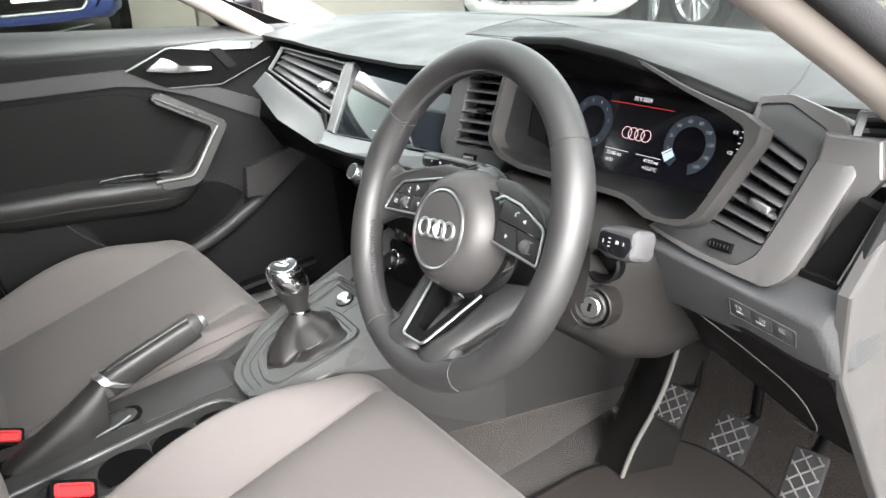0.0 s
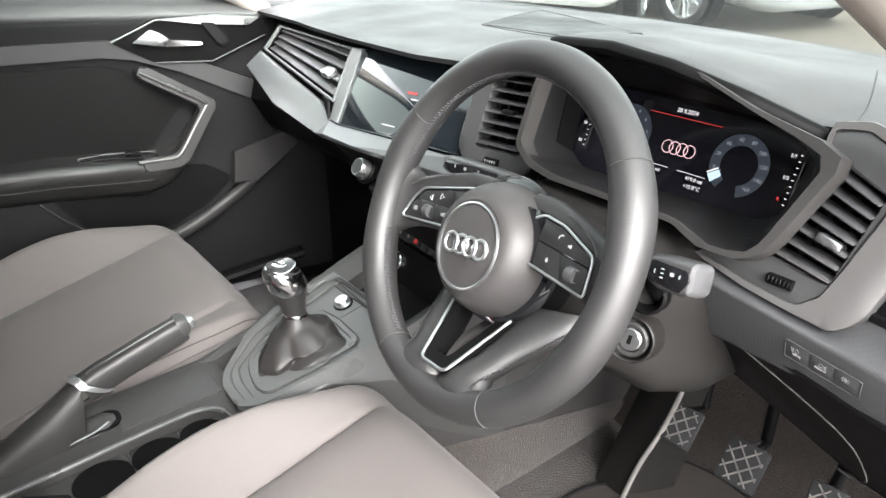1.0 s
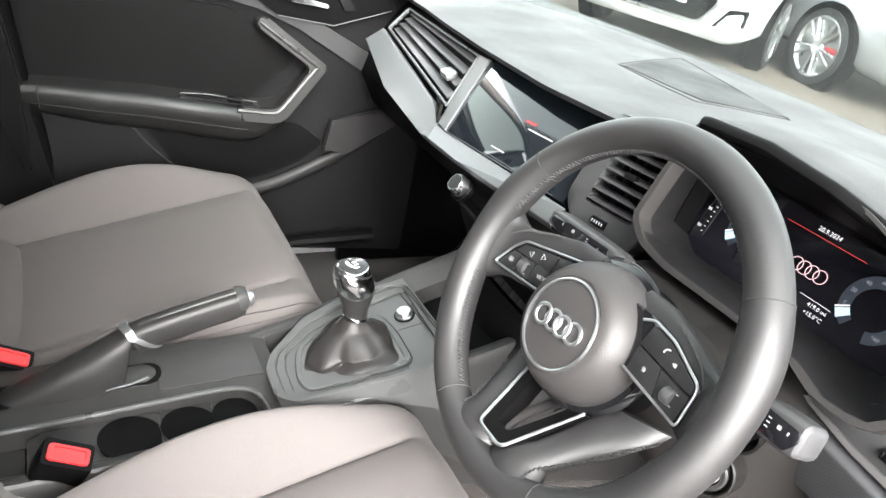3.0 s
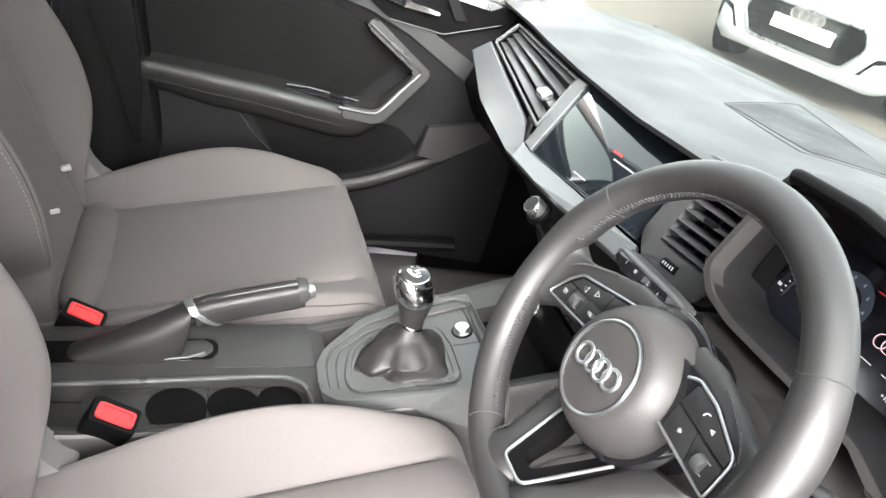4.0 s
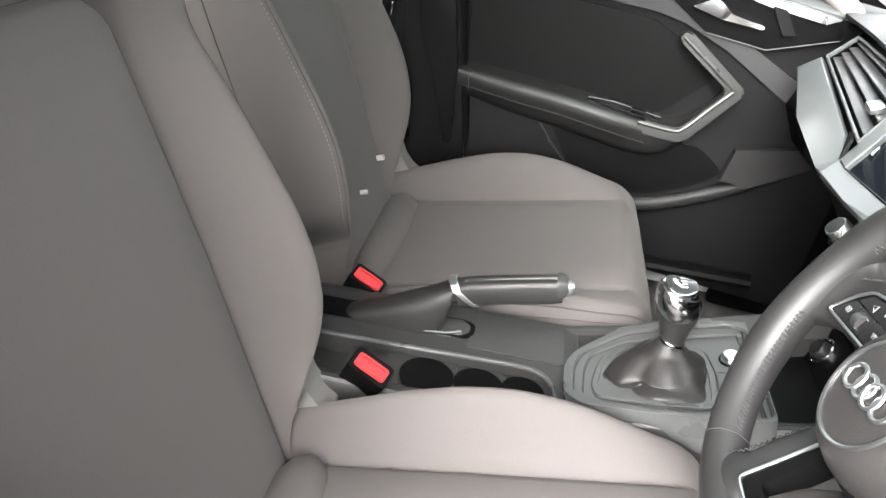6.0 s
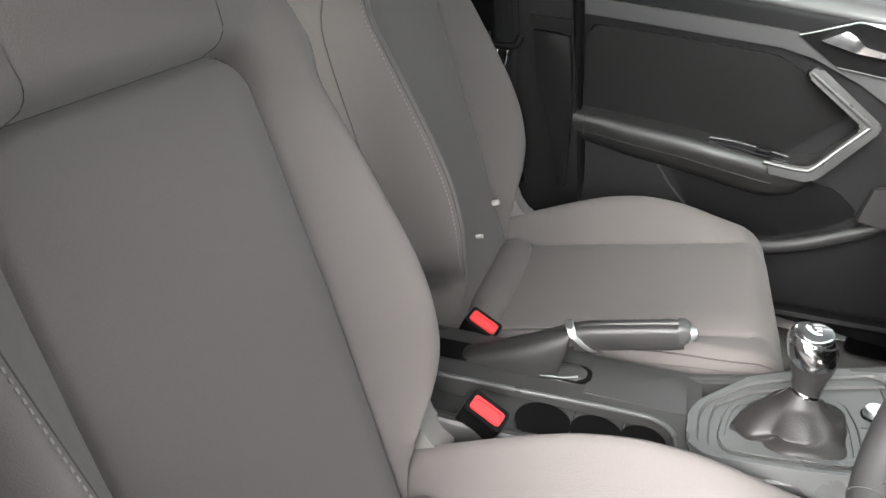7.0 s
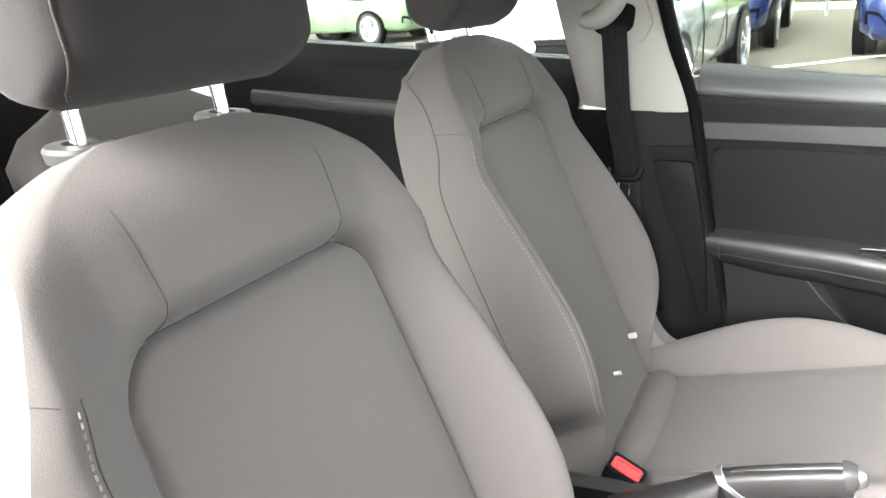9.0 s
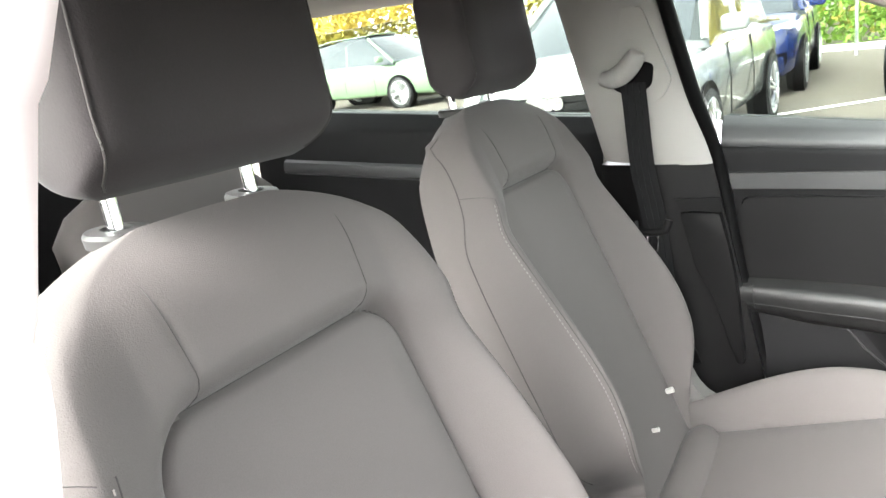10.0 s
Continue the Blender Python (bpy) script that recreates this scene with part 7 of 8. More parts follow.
def pillar_plate(poly, out, depth, material, name, parent, label, r=0.01, bev=0.003):
    pl = rounded(poly, r, 5)
    bm = bmesh.new()
    top_ = [bm.verts.new(on_pillar(y, z, out)) for y, z in pl]
    bot = [bm.verts.new(on_pillar(y, z, out - depth)) for y, z in pl]
    f = bm.faces.new(top_)
    bm.faces.new(bot[::-1])
    n = len(pl)
    for i in range(n):
        bm.faces.new((top_[i], bot[i], bot[(i + 1) % n], top_[(i + 1) % n]))
    bmesh.ops.bevel(bm, geom=list(f.edges), offset=bev, segments=3, affect="EDGES", profile=0.5, clamp_overlap=True)
    bmesh.ops.triangulate(bm, faces=[q for q in bm.faces if len(q.verts) > 4])
    return part(name, bm, material, parent, label, 14)


pillar_plate([(-0.298, 1.293), (-0.283, 1.223), (-0.247, 1.137), (-0.228, 1.120), (-0.170, 1.122), (-0.146, 1.134), (-0.129, 1.166), (-0.175, 1.301)], 0.006, 0.012, PILLARM, "height_adjuster", belt, "light grey height adjuster plate", 0.010)
pillar_plate([(-0.250, 1.168), (-0.225, 1.146), (-0.185, 1.145), (-0.164, 1.158), (-0.158, 1.196), (-0.178, 1.204), (-0.215, 1.18)], 0.0075, 0.004, BLACKP, "loop_slot", belt, "black loop slot", 0.010, 0.001)
hp = [on_pillar(y, z, 0.012) for y, z in ((-0.258, 1.178), (-0.240, 1.174), (-0.218, 1.182), (-0.198, 1.200), (-0.187, 1.216), (-0.184, 1.221))]
part("loop_cover", tube(smooth_path(hp, 24), lambda q: 0.007 + 0.013 * math.sin(math.pi * (0.12 + 0.80 * q)), 16, flat=1.25, up=(1, 0, 0)), PILLARM, belt, "light grey hooded belt loop cover")
part("tongue", tube(smooth_path([(-0.622, -0.208, 0.895), (-0.619, -0.204, 0.880), (-0.618, -0.190, 0.874), (-0.618, -0.160, 0.875), (-0.619, -0.147, 0.881), (-0.622, -0.141, 0.899)], 30), 0.0075, 10, flat=0.8, up=(1, 0, 0)), HARD, belt, "dark grey belt tongue with upturned ends")
part("tongue_plate", tube(smooth_path([(-0.622, -0.184, 0.872), (-0.622, -0.182, 0.845), (-0.622, -0.174, 0.834), (-0.622, -0.164, 0.838), (-0.622, -0.163, 0.872)], 24), 0.0022, 8), CHROME, belt, "bright tongue plate")
# flat black patch: shade of the trim's recess as colour, with no hollow
rc_ = plate3([(-0.640, -0.132, 0.936), (-0.650, -0.052, 0.938), (-0.650, -0.046, 0.908), (-0.640, -0.124, 0.916)], 0.004, BLACKP, "pillar_recess_shade", None, "")
tagged(rc_, "flat black patch for the shade of a recess in the pillar trim", "trim", kind="structure")

# rear doors, rear bench
for sg, nm, lb in ((-1, "door_2", "shut rear passenger-side door with dark lining"), (1, "door_3", "shut rear driver-side door with dark lining")):
    d2 = thing(nm, lb, "car door", kind="structure")
    def f2(u, v, sg=sg):
        y = lerp(-1.25, -0.29, u)
        pts = [(-0.775, 1.085), (-0.735, 1.085), (-0.705, 1.05), (-0.70, 0.99), (-0.70, 0.60), (-0.69, 0.38)]
        t = v * (len(pts) - 1)
        i = min(int(t + 1e-9), len(pts) - 2)
        q = t - i
        z = lerp(pts[i][1], pts[i + 1][1], q)
        return Vector((-sg * lerp(pts[i][0], pts[i + 1][0], q) * -1 * -1, y, z + max(0, (z - 0.9) / 0.18) * line_at([(-1.3, 0.075), (-0.3, 0.008)], y)))
    part("lining", solid(f2, 16, 24, (sg * 0.03, 0, 0)), SOFT, d2, "dark rear door lining")
    part("strip", tube([(sg * 0.698, -1.15, 1.01), (sg * 0.696, -0.32, 0.965)], 0.014, 8, flat=1.4), STRIPM, d2, "grey strip")
    glass_pane("window_glass", [(sg * 0.755, -0.29 if sg < 0 else -0.20, 1.09), (sg * 0.765, -1.22, 1.15), (sg * 0.66, -1.15, 1.32), (sg * 0.585, -0.34 if sg < 0 else -0.25, 1.345)], d2, "clear rear side window")
bench = thing("rear_bench", "grey fabric rear bench", "car seat")
for x in (-0.34, 0.34):
    rings = []
    for i in range(13):
        h = i / 12
        k = 1 - max(0, (h - 0.8) / 0.2) ** 2 * 0.5
        c = Vector((x, -0.98 - 0.24 * h, 0.50 + 0.56 * h))
        rings.append([c + Vector((0.30 * k * math.copysign(abs(math.cos(t)) ** 0.35, math.cos(t)), 0.06 * k * math.copysign(abs(math.sin(t)) ** 0.6, math.sin(t)), 0.02 * math.sin(t))) for t in [2 * math.pi * q / 32 for q in range(32)]])
    part("backrest", loft(rings), FABRIC, bench)
    part("cushion", rbox((0.62, 0.46, 0.16), pose(x, -0.80, 0.46, 8, 0, 0), 0.05, 4), FABRIC, bench)
    part("head_restraint", rbox((0.26, 0.08, 0.12), pose(x, -1.24, 1.10, -12, 0, 0), 0.035, 4), FABRIC_SIDE, bench, "dark head restraint")

# roof, windscreen, A-pillars, rear
roof = part("ceiling", solid(lambda u, v: Vector((lerp(-0.62, 0.62, u), lerp(-1.45, 0.20, v), 1.365 + 0.03 * math.sin(math.pi * u) - 0.10 * max(0, (0.25 - v) / 0.25) ** 2 - 0.03 * max(0, (v - 0.75) / 0.25) ** 2)), 24, 24, (0, 0, 0.03)), LIGHTTRIM)
tagged(roof, "light grey headliner under the roof", "ceiling", kind="structure")
screen = thing("window_1", "clear windscreen over the dashboard", "windscreen", kind="structure")
ws = solid(lambda u, v: Vector((lerp(-0.72, 0.72, u) * lerp(1, 0.83, v), lerp(1.13 - 0.24 * (2 * u - 1) ** 2, 0.20 - 0.03 * (2 * u - 1) ** 2, v), lerp(1.015, 1.362, v) + 0.02 * math.sin(math.pi * v))), 24, 16, (0, 0.002, 0.004))
wso = part("glass", ws, SCREENGLASS, screen)
wso.visible_shadow = False
part("cowl", tube(smooth_path([(-0.72, 0.90, 1.012), (-0.4, 1.07, 1.014), (0.0, 1.135, 1.014), (0.4, 1.07, 1.014), (0.72, 0.90, 1.012)], 40), 0.013, 10, flat=0.6), RUBBER, screen, "black windscreen base seal")
for sg in (-1, 1):
    ap = thing("pillar_3" if sg < 0 else "pillar_4", "grey A-pillar trim beside the windscreen", "pillar", kind="structure")
    path = smooth_path([(sg * 0.715, 0.80, 0.93), (sg * 0.700, 0.62, 1.040), (sg * 0.672, 0.44, 1.145), (sg * 0.625, 0.22, 1.265), (sg * 0.590, 0.02, 1.335), (sg * 0.58, -0.2, 1.36)], 30)
    part("trim", tube(path, 0.027, 14, flat=0.75), PILLARA, ap, "light grey-beige pillar trim")
    part("seal", tube([p + Vector((sg * 0.032, -0.006, 0.002)) for p in path], 0.012, 10), RUBBER, ap, "black door seal")
tail = part("wall_back", rbox((1.3, 0.05, 0.95), pose(0, -1.50, 0.75, -8, 0, 0), 0.02), HARD)
tagged(tail, "dark tailgate lining behind the rear bench", "wall", kind="structure")
bonnet = part("bonnet", solid(lambda u, v: Vector((lerp(-0.72, 0.72, u), lerp(1.15 - 0.25 * (2 * u - 1) ** 2, 1.95, v), lerp(0.985, 0.80, v ** 1.4) - 0.02 * (2 * u - 1) ** 2)), 20, 12, (0, 0, -0.02)), WHITEPAINT)
tagged(bonnet, "white painted bonnet beyond the windscreen", "bonnet", kind="structure")
for sg in (-1, 1):
    body_side = part("wall_side" , rbox((0.04, 3.4, 0.62), pose(sg * 0.80, -0.1 if sg < 0 else -0.1, 0.52 if sg < 0 else 0.20), 0.01), WHITEPAINT)
    tagged(body_side, "white painted outer body side", "car body", kind="structure")

# driver door, swung open outside
door4 = thing("door_4", "open driver door with dark lining, white outside", "car door", kind="structure")
ODM = fr((0.83, 0.74, 0.0), (0.98, -0.20, 0), (0, 0, 1))
def open_door(u, v):
    z = lerp(0.36, 1.06, v)
    return ODM @ Vector((lerp(0.0, 1.02, u), z, 0.05 * math.sin(math.pi * v) + 0.01 * math.sin(math.pi * u)))
off_ = ODM.to_3x3() @ Vector((0, 0, -0.10))
part("lining", solid(open_door, 12, 12, off_ * 0.4), SOFT, door4, "dark grey soft door lining")
part("outer_skin", solid(lambda u, v: open_door(u, v) + off_ * 0.45, 12, 12, off_ * 0.1), WHITEPAINT, door4, "white painted outer skin")
part("armrest", rbox((0.50, 0.045, 0.06), ODM @ pose(0.5, 0.72, 0.06), 0.015, 3), SOFT, door4, "dark armrest")
part("window_frame", tube(smooth_path([ODM @ Vector(q) for q in ((0.02, 1.05, 0), (0.25, 1.22, 0), (0.55, 1.36, 0), (0.95, 1.36, 0), (1.0, 1.05, 0))], 40), 0.018, 10), BLACKP, door4, "black window frame")
# passenger door mirror outside
mir_ = thing("door_mirror", "black-backed door mirror outside the passenger window", "mirror")
MMx = fr((-0.955, 0.66, 1.045), (0.97, 0.22, 0.0), (0, -0.05, 1.0))
mo_ = [rounded([(-0.105 * k, -0.062 * k), (0.09 * k, -0.066 * k), (0.105 * k, 0.052 * k), (-0.09 * k, 0.064 * k)], 0.03 * k) for k in (0.97, 1.0, 0.98, 0.86, 0.55, 0.1)]
part("housing", loft([[MMx @ Vector((x, y, z)) for x, y in q] for q, z in zip(mo_, (0.012, 0.0, -0.03, -0.07, -0.10, -0.112))]), PIANO, mir_, "gloss dark housing")
part("mirror_pane", prism(rounded([(-0.088, -0.050), (0.075, -0.053), (0.088, 0.042), (-0.075, 0.052)], 0.022), 0.003, MMx @ pose(0, 0, 0.015), 0.0008), MIRRORM, mir_, "mirror glass")
part("foot", tube([MMx @ Vector((0.09, -0.045, -0.04)), (-0.83, 0.70, 1.00), (-0.775, 0.70, 0.985)], 0.022, 12, flat=0.7), BLACKP, mir_, "black mirror foot")

# out of view; its tint is added to weaken light from the rear
rear_glass = thing("window_2", "unseen rear window, tint added to cut light from behind", "rear window", kind="structure")
glass_pane("pane", [(-0.60, -1.54, 1.21), (0.60, -1.54, 1.21), (0.52, -1.44, 1.33), (-0.52, -1.44, 1.33)], rear_glass, "", TINTGLASS)

# ---- outside: the forecourt slopes gently ----
SLOPE = Vector((0.0421, -0.0248, 0.9988)).normalized()
GT = SLOPE.to_track_quat("Z", "Y").to_matrix().to_4x4()
GT = Matrix.Rotation(SLOPE.angle(Vector((0, 0, 1))), 4, Vector((0, 0, 1)).cross(SLOPE))


def at_ground(x, y, turn=0.0, lift=0.0):
    """A pose on the sloping forecourt, over the plan point x, y."""
    z = -(SLOPE.x * x + SLOPE.y * y) / SLOPE.z
    return Matrix.Translation((x, y, z)) @ GT @ pose(0, 0, lift, 0, 0, turn)


ground = part("ground", rbox((600, 600, 0.2), at_ground(0, 0, 0, -0.1), 0), CONCRETE)
tagged(ground, "pale concrete forecourt with painted bays", "ground", kind="structure")


def paint(name, base, metal=0.0):
    return mat(name, base, 0.22, metal=metal, vary=0.02, coat=0.7, rvary=0.03)


def parked_car(name, colour, label, m, suv=0.0, plate=(0.78, 0.78, 0.74), rim=None, caliper=None, length=4.3):
    """A parked car, its nose along m's y axis; origin on the ground under its middle."""
    car = thing(name, label, "car", "parked cars")
    L = length / 2
    hb = 0.92 + 0.10 * suv       # belt height
    hr = 1.44 + 0.20 * suv       # roof height
    hn = 0.74 + 0.16 * suv       # nose height
    sill = 0.24 + 0.04 * suv
    W2 = 0.90
    st = [(-L, 0.70, sill + 0.22, hb - 0.14), (-L + 0.08, 0.82, sill + 0.06, hb - 0.04), (-L + 0.45, 0.89, sill, hb + 0.03), (-0.6, W2, sill, hb + 0.02), (0.4, W2, sill, hb), (L - 1.15, W2, sill, hb - 0.01), (L - 0.7, 0.89, sill, hn + 0.12), (L - 0.25, 0.84, sill - 0.02, hn + 0.03), (L - 0.06, 0.74, sill - 0.02, hn - 0.04), (L, 0.62, sill + 0.06, hn - 0.12)]
    rings = []
    for y, w, z0, z1 in st:
        zm = (z0 + z1) / 2
        half = [(0.0, z0), (w * 0.86, z0), (w * 0.97, z0 + 0.08), (w * 0.985, zm - 0.05), (w, zm + 0.08), (w * 0.965, z1 - 0.10), (w * 0.90, z1 - 0.025), (w * 0.70, z1), (0.0, z1 + 0.025)]
        ring = [(x, z) for x, z in half] + [(-x, z) for x, z in half[-2:0:-1]]
        rings.append([m @ Vector((x, y, z)) for x, z in ring])
    body = part("body", loft(rings), colour, car, smooth=50)
    gs = [(-L + 0.10, 0.70, hb - 0.02, hb), (-L + 0.55, 0.66, hb, hr - 0.10), (-0.5, 0.63, hb, hr), (0.1, 0.62, hb, hr - 0.01), (0.45, 0.64, hb, hr - 0.12), (L - 0.95, 0.74, hb - 0.04, hb + 0.0)]
    rings = []
    for y, w, z0, z1 in gs:
        zt = max(z1, z0 + 0.01)
        half = [(0.0, z0 - 0.03), (w + 0.18, z0 - 0.03), (w + 0.15, z0 + 0.02), (w + 0.02, zt - 0.05 if zt - z0 > 0.1 else zt), (w - 0.08, zt), (0.0, zt + 0.015)]
        ring = [(x, z) for x, z in half] + [(-x, z) for x, z in half[-2:0:-1]]
        rings.append([m @ Vector((x, y, z)) for x, z in ring])
    part("windows", loft(rings), DARKGLASS, car, "tinted glasshouse", smooth=50)
    part("roof", solid(lambda u, v: m @ Vector((lerp(-0.56, 0.56, u), lerp(-L + 0.60, 0.16, v), hr + 0.004 - 0.085 * max(0, (0.25 - v) / 0.25) + 0.014 * math.sin(math.pi * u))), 8, 10, (0, 0, 0.02)), colour, car)
    for sg in (1, -1):
        for q in ((-0.35, 0.02), (-L + 0.62, 0.03)):
            part("window_post", tube([m @ Vector((sg * 0.80, q[0], hb - 0.01)), m @ Vector((sg * 0.62, q[0] - 0.06, hr - 0.04))], q[1], 8), colour, car)
        part("front_post", tube([m @ Vector((sg * 0.86, L - 0.98, hb - 0.02)), m @ Vector((sg * 0.64, 0.30, hr - 0.06))], 0.035, 8), colour, car)
        mir = part("mirror", rbox((0.20, 0.11, 0.13), m @ pose(sg * 1.02, L - 1.25, hb + 0.08), 0.04, 3), colour, car, "door mirror")
        part("headlight", loft([[m @ Vector((sg * x, y, z)) for x, y, z in ((0.50, L - 0.02 + o, hn - 0.02), (0.80, L - 0.16 + o, hn + 0.03), (0.82, L - 0.26 + o, hn - 0.06), (0.56, L - 0.02 + o, hn - 0.12))] for o in (0.0, 0.02)]), mat_lamp, car, "clear headlight")
        part("air_intake", loft([[m @ Vector((sg * x, y, z)) for x, y, z in ((0.52, L - 0.0 + o, sill + 0.10), (0.76, L - 0.10 + o, sill + 0.14), (0.76, L - 0.08 + o, sill + 0.28), (0.62, L - 0.0 + o, sill + 0.26))] for o in (0.0, 0.015)]), BLACKP, car, "black side intake")
        part("door_gap", tube([m @ Vector((sg * 0.900, 0.55, sill + 0.1)), m @ Vector((sg * 0.905, 0.55, (sill + hb) / 2)), m @ Vector((sg * 0.875, 0.50, hb - 0.08))], 0.006, 6), BLACKP, car, "door gap")
        part("door_gap", tube([m @ Vector((sg * 0.900, -0.40, sill + 0.1)), m @ Vector((sg * 0.905, -0.40, (sill + hb) / 2)), m @ Vector((sg * 0.875, -0.42, hb - 0.08))], 0.006, 6), BLACKP, car, "door gap")
        for wy in (L - 0.88, -L + 0.80):
            wm = m @ pose(sg * 0.80, wy, 0.335) @ pose(0, 0, 0, 0, 90 * sg, 0)
            part("wheel_arch", lathe([(0.385, -0.02), (0.385, 0.108), (0.30, 0.110), (0.001, 0.02)], 36, wm), BLACKP, car, "black wheel arch")
            wh = part("wheel", lathe([(0.22, -0.10), (0.32, -0.10), (0.335, -0.07), (0.335, 0.09), (0.322, 0.118), (0.255, 0.122), (0.25, 0.10), (0.10, 0.06), (0.001, 0.06)], 40, wm), TYRE, car, "black tyre")
            bm = bmesh.new()
            for k in range(10):
                a = 2 * math.pi * (k // 2) / 5 + (0.13 if k % 2 else -0.13)
                tube([wm @ Vector((0.05 * math.cos(a), 0.05 * math.sin(a), 0.118)), wm @ Vector((0.245 * math.cos(a + (0.05 if k % 2 else -0.05)), 0.245 * math.sin(a + (0.05 if k % 2 else -0.05)), 0.118))], 0.017, 6, bm=bm)
            lathe([(0.235, 0.10), (0.252, 0.124), (0.262, 0.122), (0.262, 0.10)], 40, wm, bm=bm)
            lathe([(0.06, 0.10), (0.055, 0.13), (0.001, 0.132)], 20, wm, bm=bm)
            part("rim", bm, rim or SATIN, wh, "spoked alloy rim")
            if caliper:
                part("caliper", rbox((0.06, 0.14, 0.04), wm @ pose(0.0, 0.15, 0.085), 0.01), caliper, wh, "red brake caliper")
    gpts = [(-0.46, hn - 0.10), (0.46, hn - 0.10), (0.52, hn - 0.24), (0.40, sill + 0.10), (-0.40, sill + 0.10), (-0.52, hn - 0.24)]
    gm = m @ fr((0, L + 0.012, 0), (-1, 0, 0), (0, 0.0, 1))
    g = part("grille", prism(rounded(gpts, 0.05), 0.03, gm, 0.004), BLACKP, car, "dark honeycomb grille")
    part("grille_rim", tube([gm @ Vector((x, y, 0.004)) for x, y in rounded(gpts, 0.05)], 0.013, 6, closed=True, up=m.to_3x3() @ Vector((0, 1, 0))), SATIN, g, "bright grille rim")
    for k in range(5):
        part("grille_bar", rbox((0.86, 0.008, 0.010), gm @ pose(0, hn - 0.15 - 0.06 * k, 0.006), 0.002, 1), HARD, g, "dark grille bar")
    for k in range(4):
        c = gm @ pose((k - 1.5) * 0.066, hn - 0.155, 0.018)
        part("badge_loop", lathe([(0.036, -0.004), (0.036, 0.004), (0.048, 0.004), (0.048, -0.004)], 24, c), CHROME, g, "chrome badge loop")
    pl_ = part("number_plate", rbox((0.52, 0.11, 0.012), gm @ pose(0, sill + 0.27, 0.014), 0.004, 1), mat_plate, car, "pale number plate")
    for k in range(7):
        part("plate_bar", rbox((0.040, 0.066, 0.002), gm @ pose(-0.20 + 0.066 * k + (0.02 if k > 3 else 0), sill + 0.27, 0.0215), 0), mat_platebar, pl_, "dark bar", 0)
    return car


mat_lamp = mat("headlight_glass", (0.55, 0.57, 0.6), 0.12, vary=0.2, vscale=10, coat=0.6)
mat_plate = mat("plate_white", (0.75, 0.75, 0.70), 0.5, vary=0.05)
mat_platebar = mat("plate_ink", (0.25, 0.25, 0.26), 0.6)
P_WHITE = paint("paint_white", (0.38, 0.385, 0.39))
P_PEARL = paint("paint_pearl", (0.21, 0.225, 0.22), 0.2)
P_SILVER = paint("paint_silver", (0.30, 0.31, 0.32), 0.4)
P_BLUE = paint("paint_blue", (0.009, 0.017, 0.066))
P_GREEN = paint("paint_pale_green", (0.12, 0.18, 0.11))
P_GREY = paint("paint_blue_grey", (0.22, 0.25, 0.32), 0.2)


def nose_at(x, y, turn, length=4.3):
    """Pose of a car whose nose's middle is over x, y and points to turn (degrees from +y, anticlockwise)."""
    a = radians(turn)
    return at_ground(x + math.sin(a) * length / 2, y - math.cos(a) * length / 2, turn)


parked_car("parked_car", P_BLUE, "dark blue parked car with pale plate, nose towards us", nose_at(-8.1, 1.26, -98), 0.2)
parked_car("parked_car", P_WHITE, "white parked car with dark grille and plate", nose_at(-4.2, 4.7, -150), 0.2)
parked_car("parked_car", P_SILVER, "silver parked car with spoked wheels and red calipers", nose_at(-2.45, 6.75, -102), 0.3, caliper=REDP)
parked_car("parked_car", P_PEARL, "pearl white parked car facing the passenger window", nose_at(-4.15, -1.72, -94), 1.0)
parked_car("parked_car", P_BLUE, "blue parked utility car beyond the forecourt line", nose_at(-9.2, -1.33, -91), 0.9)
parked_car("parked_car", P_GREEN, "pale green parked utility car turned half towards us", at_ground(-14.12, -9.62, -10), 0.9)
parked_car("parked_car", P_GREY, "blue-grey parked saloon behind the green car", at_ground(-16.5, -10.2, 20), 0.2)
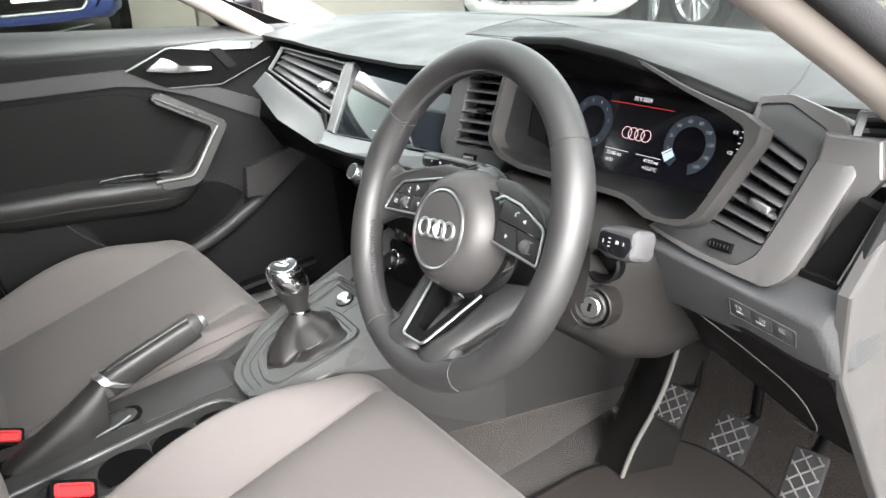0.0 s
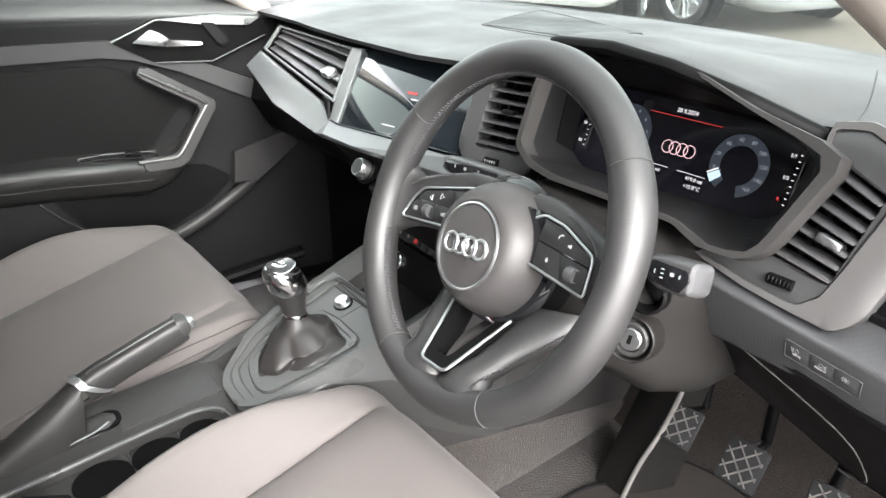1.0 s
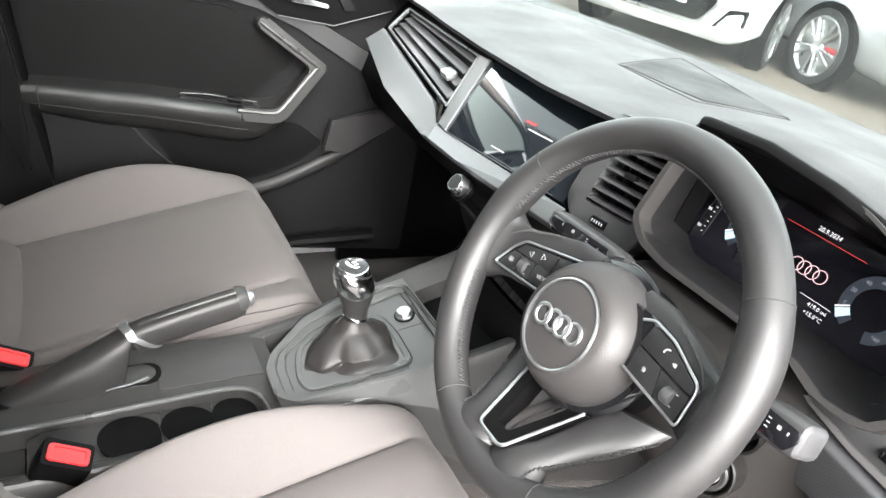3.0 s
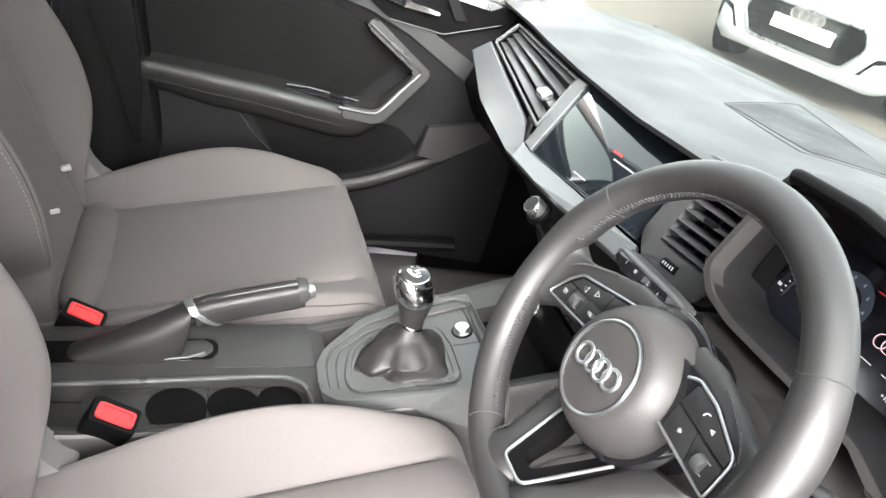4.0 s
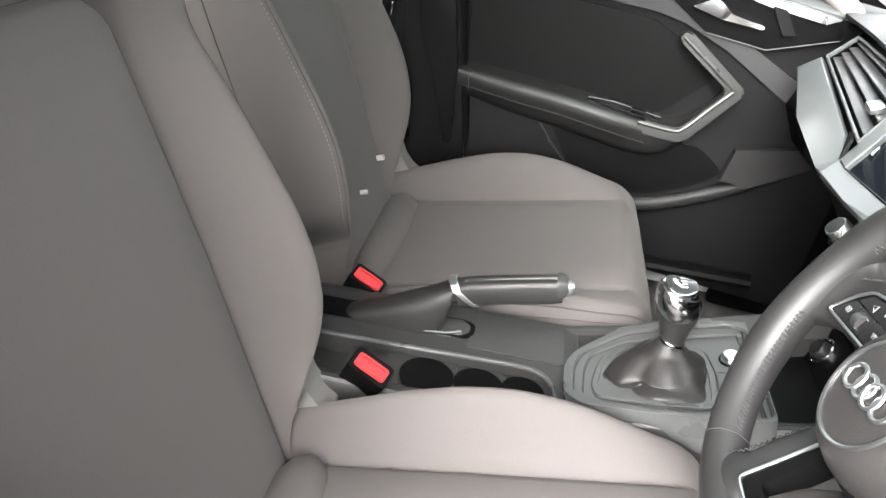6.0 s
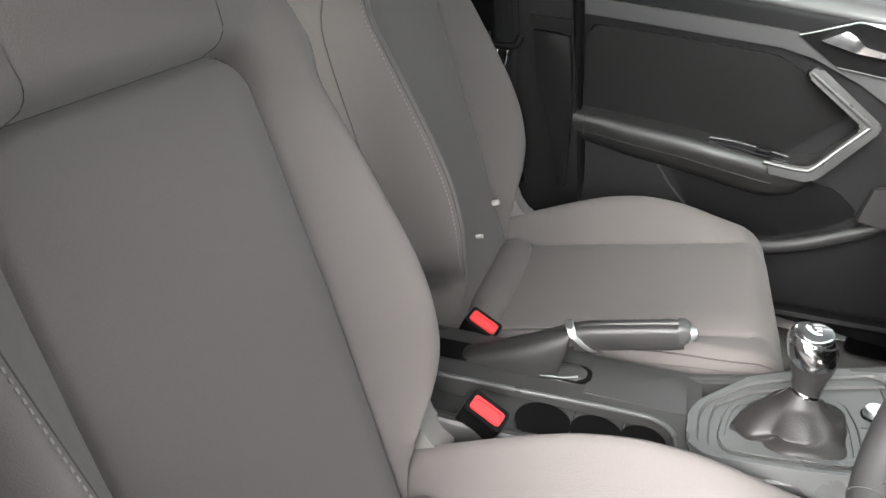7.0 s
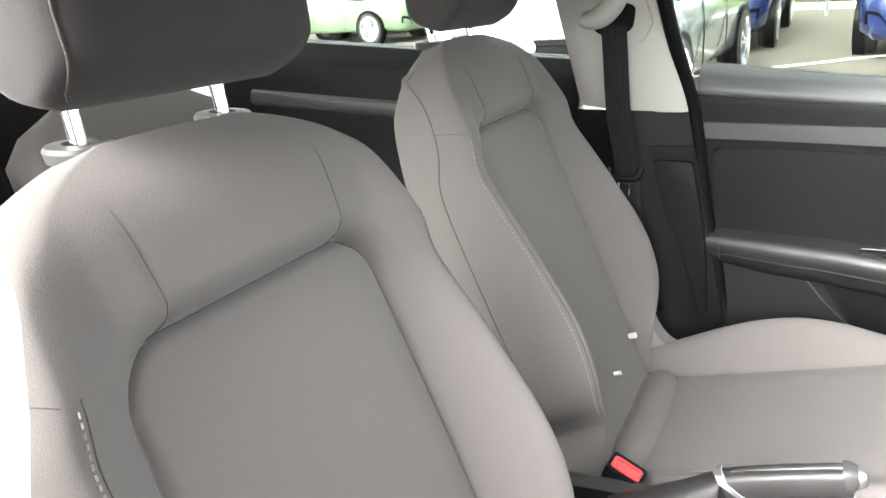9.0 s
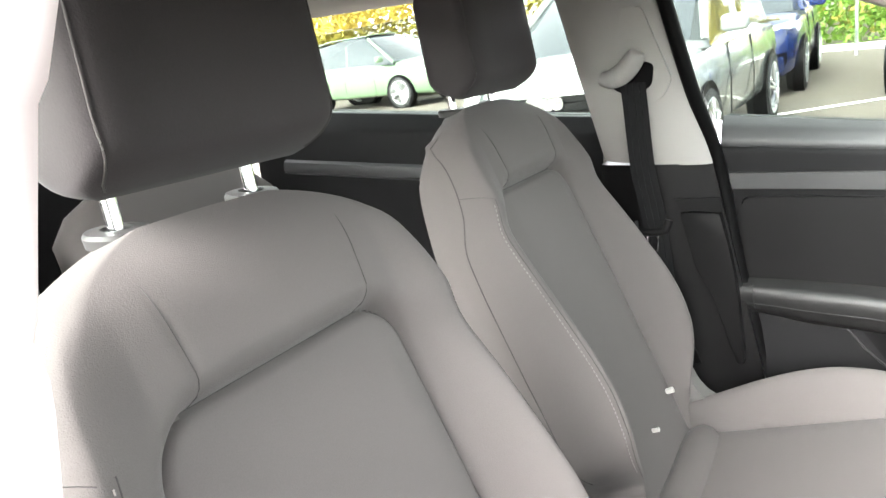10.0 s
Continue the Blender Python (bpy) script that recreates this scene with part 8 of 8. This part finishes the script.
for (x, y, turn, ln) in ((-8.2, -0.1, 33, 5.0), (-9.6, 4.6, 70, 5.0), (-6.4, 8.8, 70, 5.0), (-7.0, 2.9, 70, 4.6)):
    ob = part("parking_line", rbox((0.10, ln, 0.006), at_ground(x, y, turn, 0.004), 0.001, 1), LINEWHITE)
    tagged(ob, "white painted bay line on the forecourt", "bay line", kind="structure")

# hedge: many small leaves over a dark core
def foliage(name, label, cat, boxes, n, size, material, seed):
    rnd = random.Random(seed)
    bm = bmesh.new()
    vs, fs = [], []
    for (m, sx, sy, sz) in boxes:
        for _ in range(n):
            u, v, w = rnd.uniform(-1, 1), rnd.uniform(-1, 1), rnd.uniform(0, 1)
            edge = rnd.random()
            if edge < 0.45:
                v = math.copysign(1 - rnd.random() * 0.15, v)
            elif edge < 0.75:
                w = 1 - rnd.random() * 0.12
            c = m @ Vector((u * sx / 2, v * sy / 2 + rnd.gauss(0, 0.05), w * sz + rnd.gauss(0, 0.06)))
            d = Vector((rnd.gauss(0, 1), rnd.gauss(0, 1), rnd.gauss(0, 1))).normalized()
            e = d.orthogonal().normalized()
            s = size * rnd.uniform(0.6, 1.4)
            i = len(vs)
            vs += [c - d * s, c + e * s * 0.5, c + d * s, c - e * s * 0.5]
            fs.append((i, i + 1, i + 2, i + 3))
    me = bpy.data.meshes.new(name)
    me.from_pydata(vs, [], fs)
    me.materials.append(material)
    ob = new(name, me)
    return tagged(ob, label, cat, kind="stuff")


foliage("hedge", "bright green clipped hedge behind the forecourt", "hedge", [(at_ground(-16.5, 3.0, 64), 16, 1.6, 1.05), (at_ground(-20.5, -6.0, 66), 10, 1.6, 1.05)], 9000, 0.075, LEAF, 3)
foliage("shrubs", "yellow-green autumn shrubs beyond the parked cars", "shrubs", [(at_ground(-26, -20, 50), 18, 4.0, 3.0), (at_ground(-24, -4, 66), 16, 3, 3.6)], 8000, 0.16, LEAFY, 4)
kerb = part("kerb", rbox((0.14, 30, 0.12), at_ground(-15.6, 0.5, -26, 0.05), 0.02), LINEWHITE)
tagged(kerb, "pale concrete kerb before the hedge", "kerb", kind="structure")
post = thing("signpost", "thin pale metal post in the hedge", "post")
part("shaft", tube([at_ground(-14.3, 0.15) @ Vector((0, 0, -0.1)), at_ground(-14.3, 0.15) @ Vector((0, 0, 2.6))], 0.03, 10), SATIN, post)
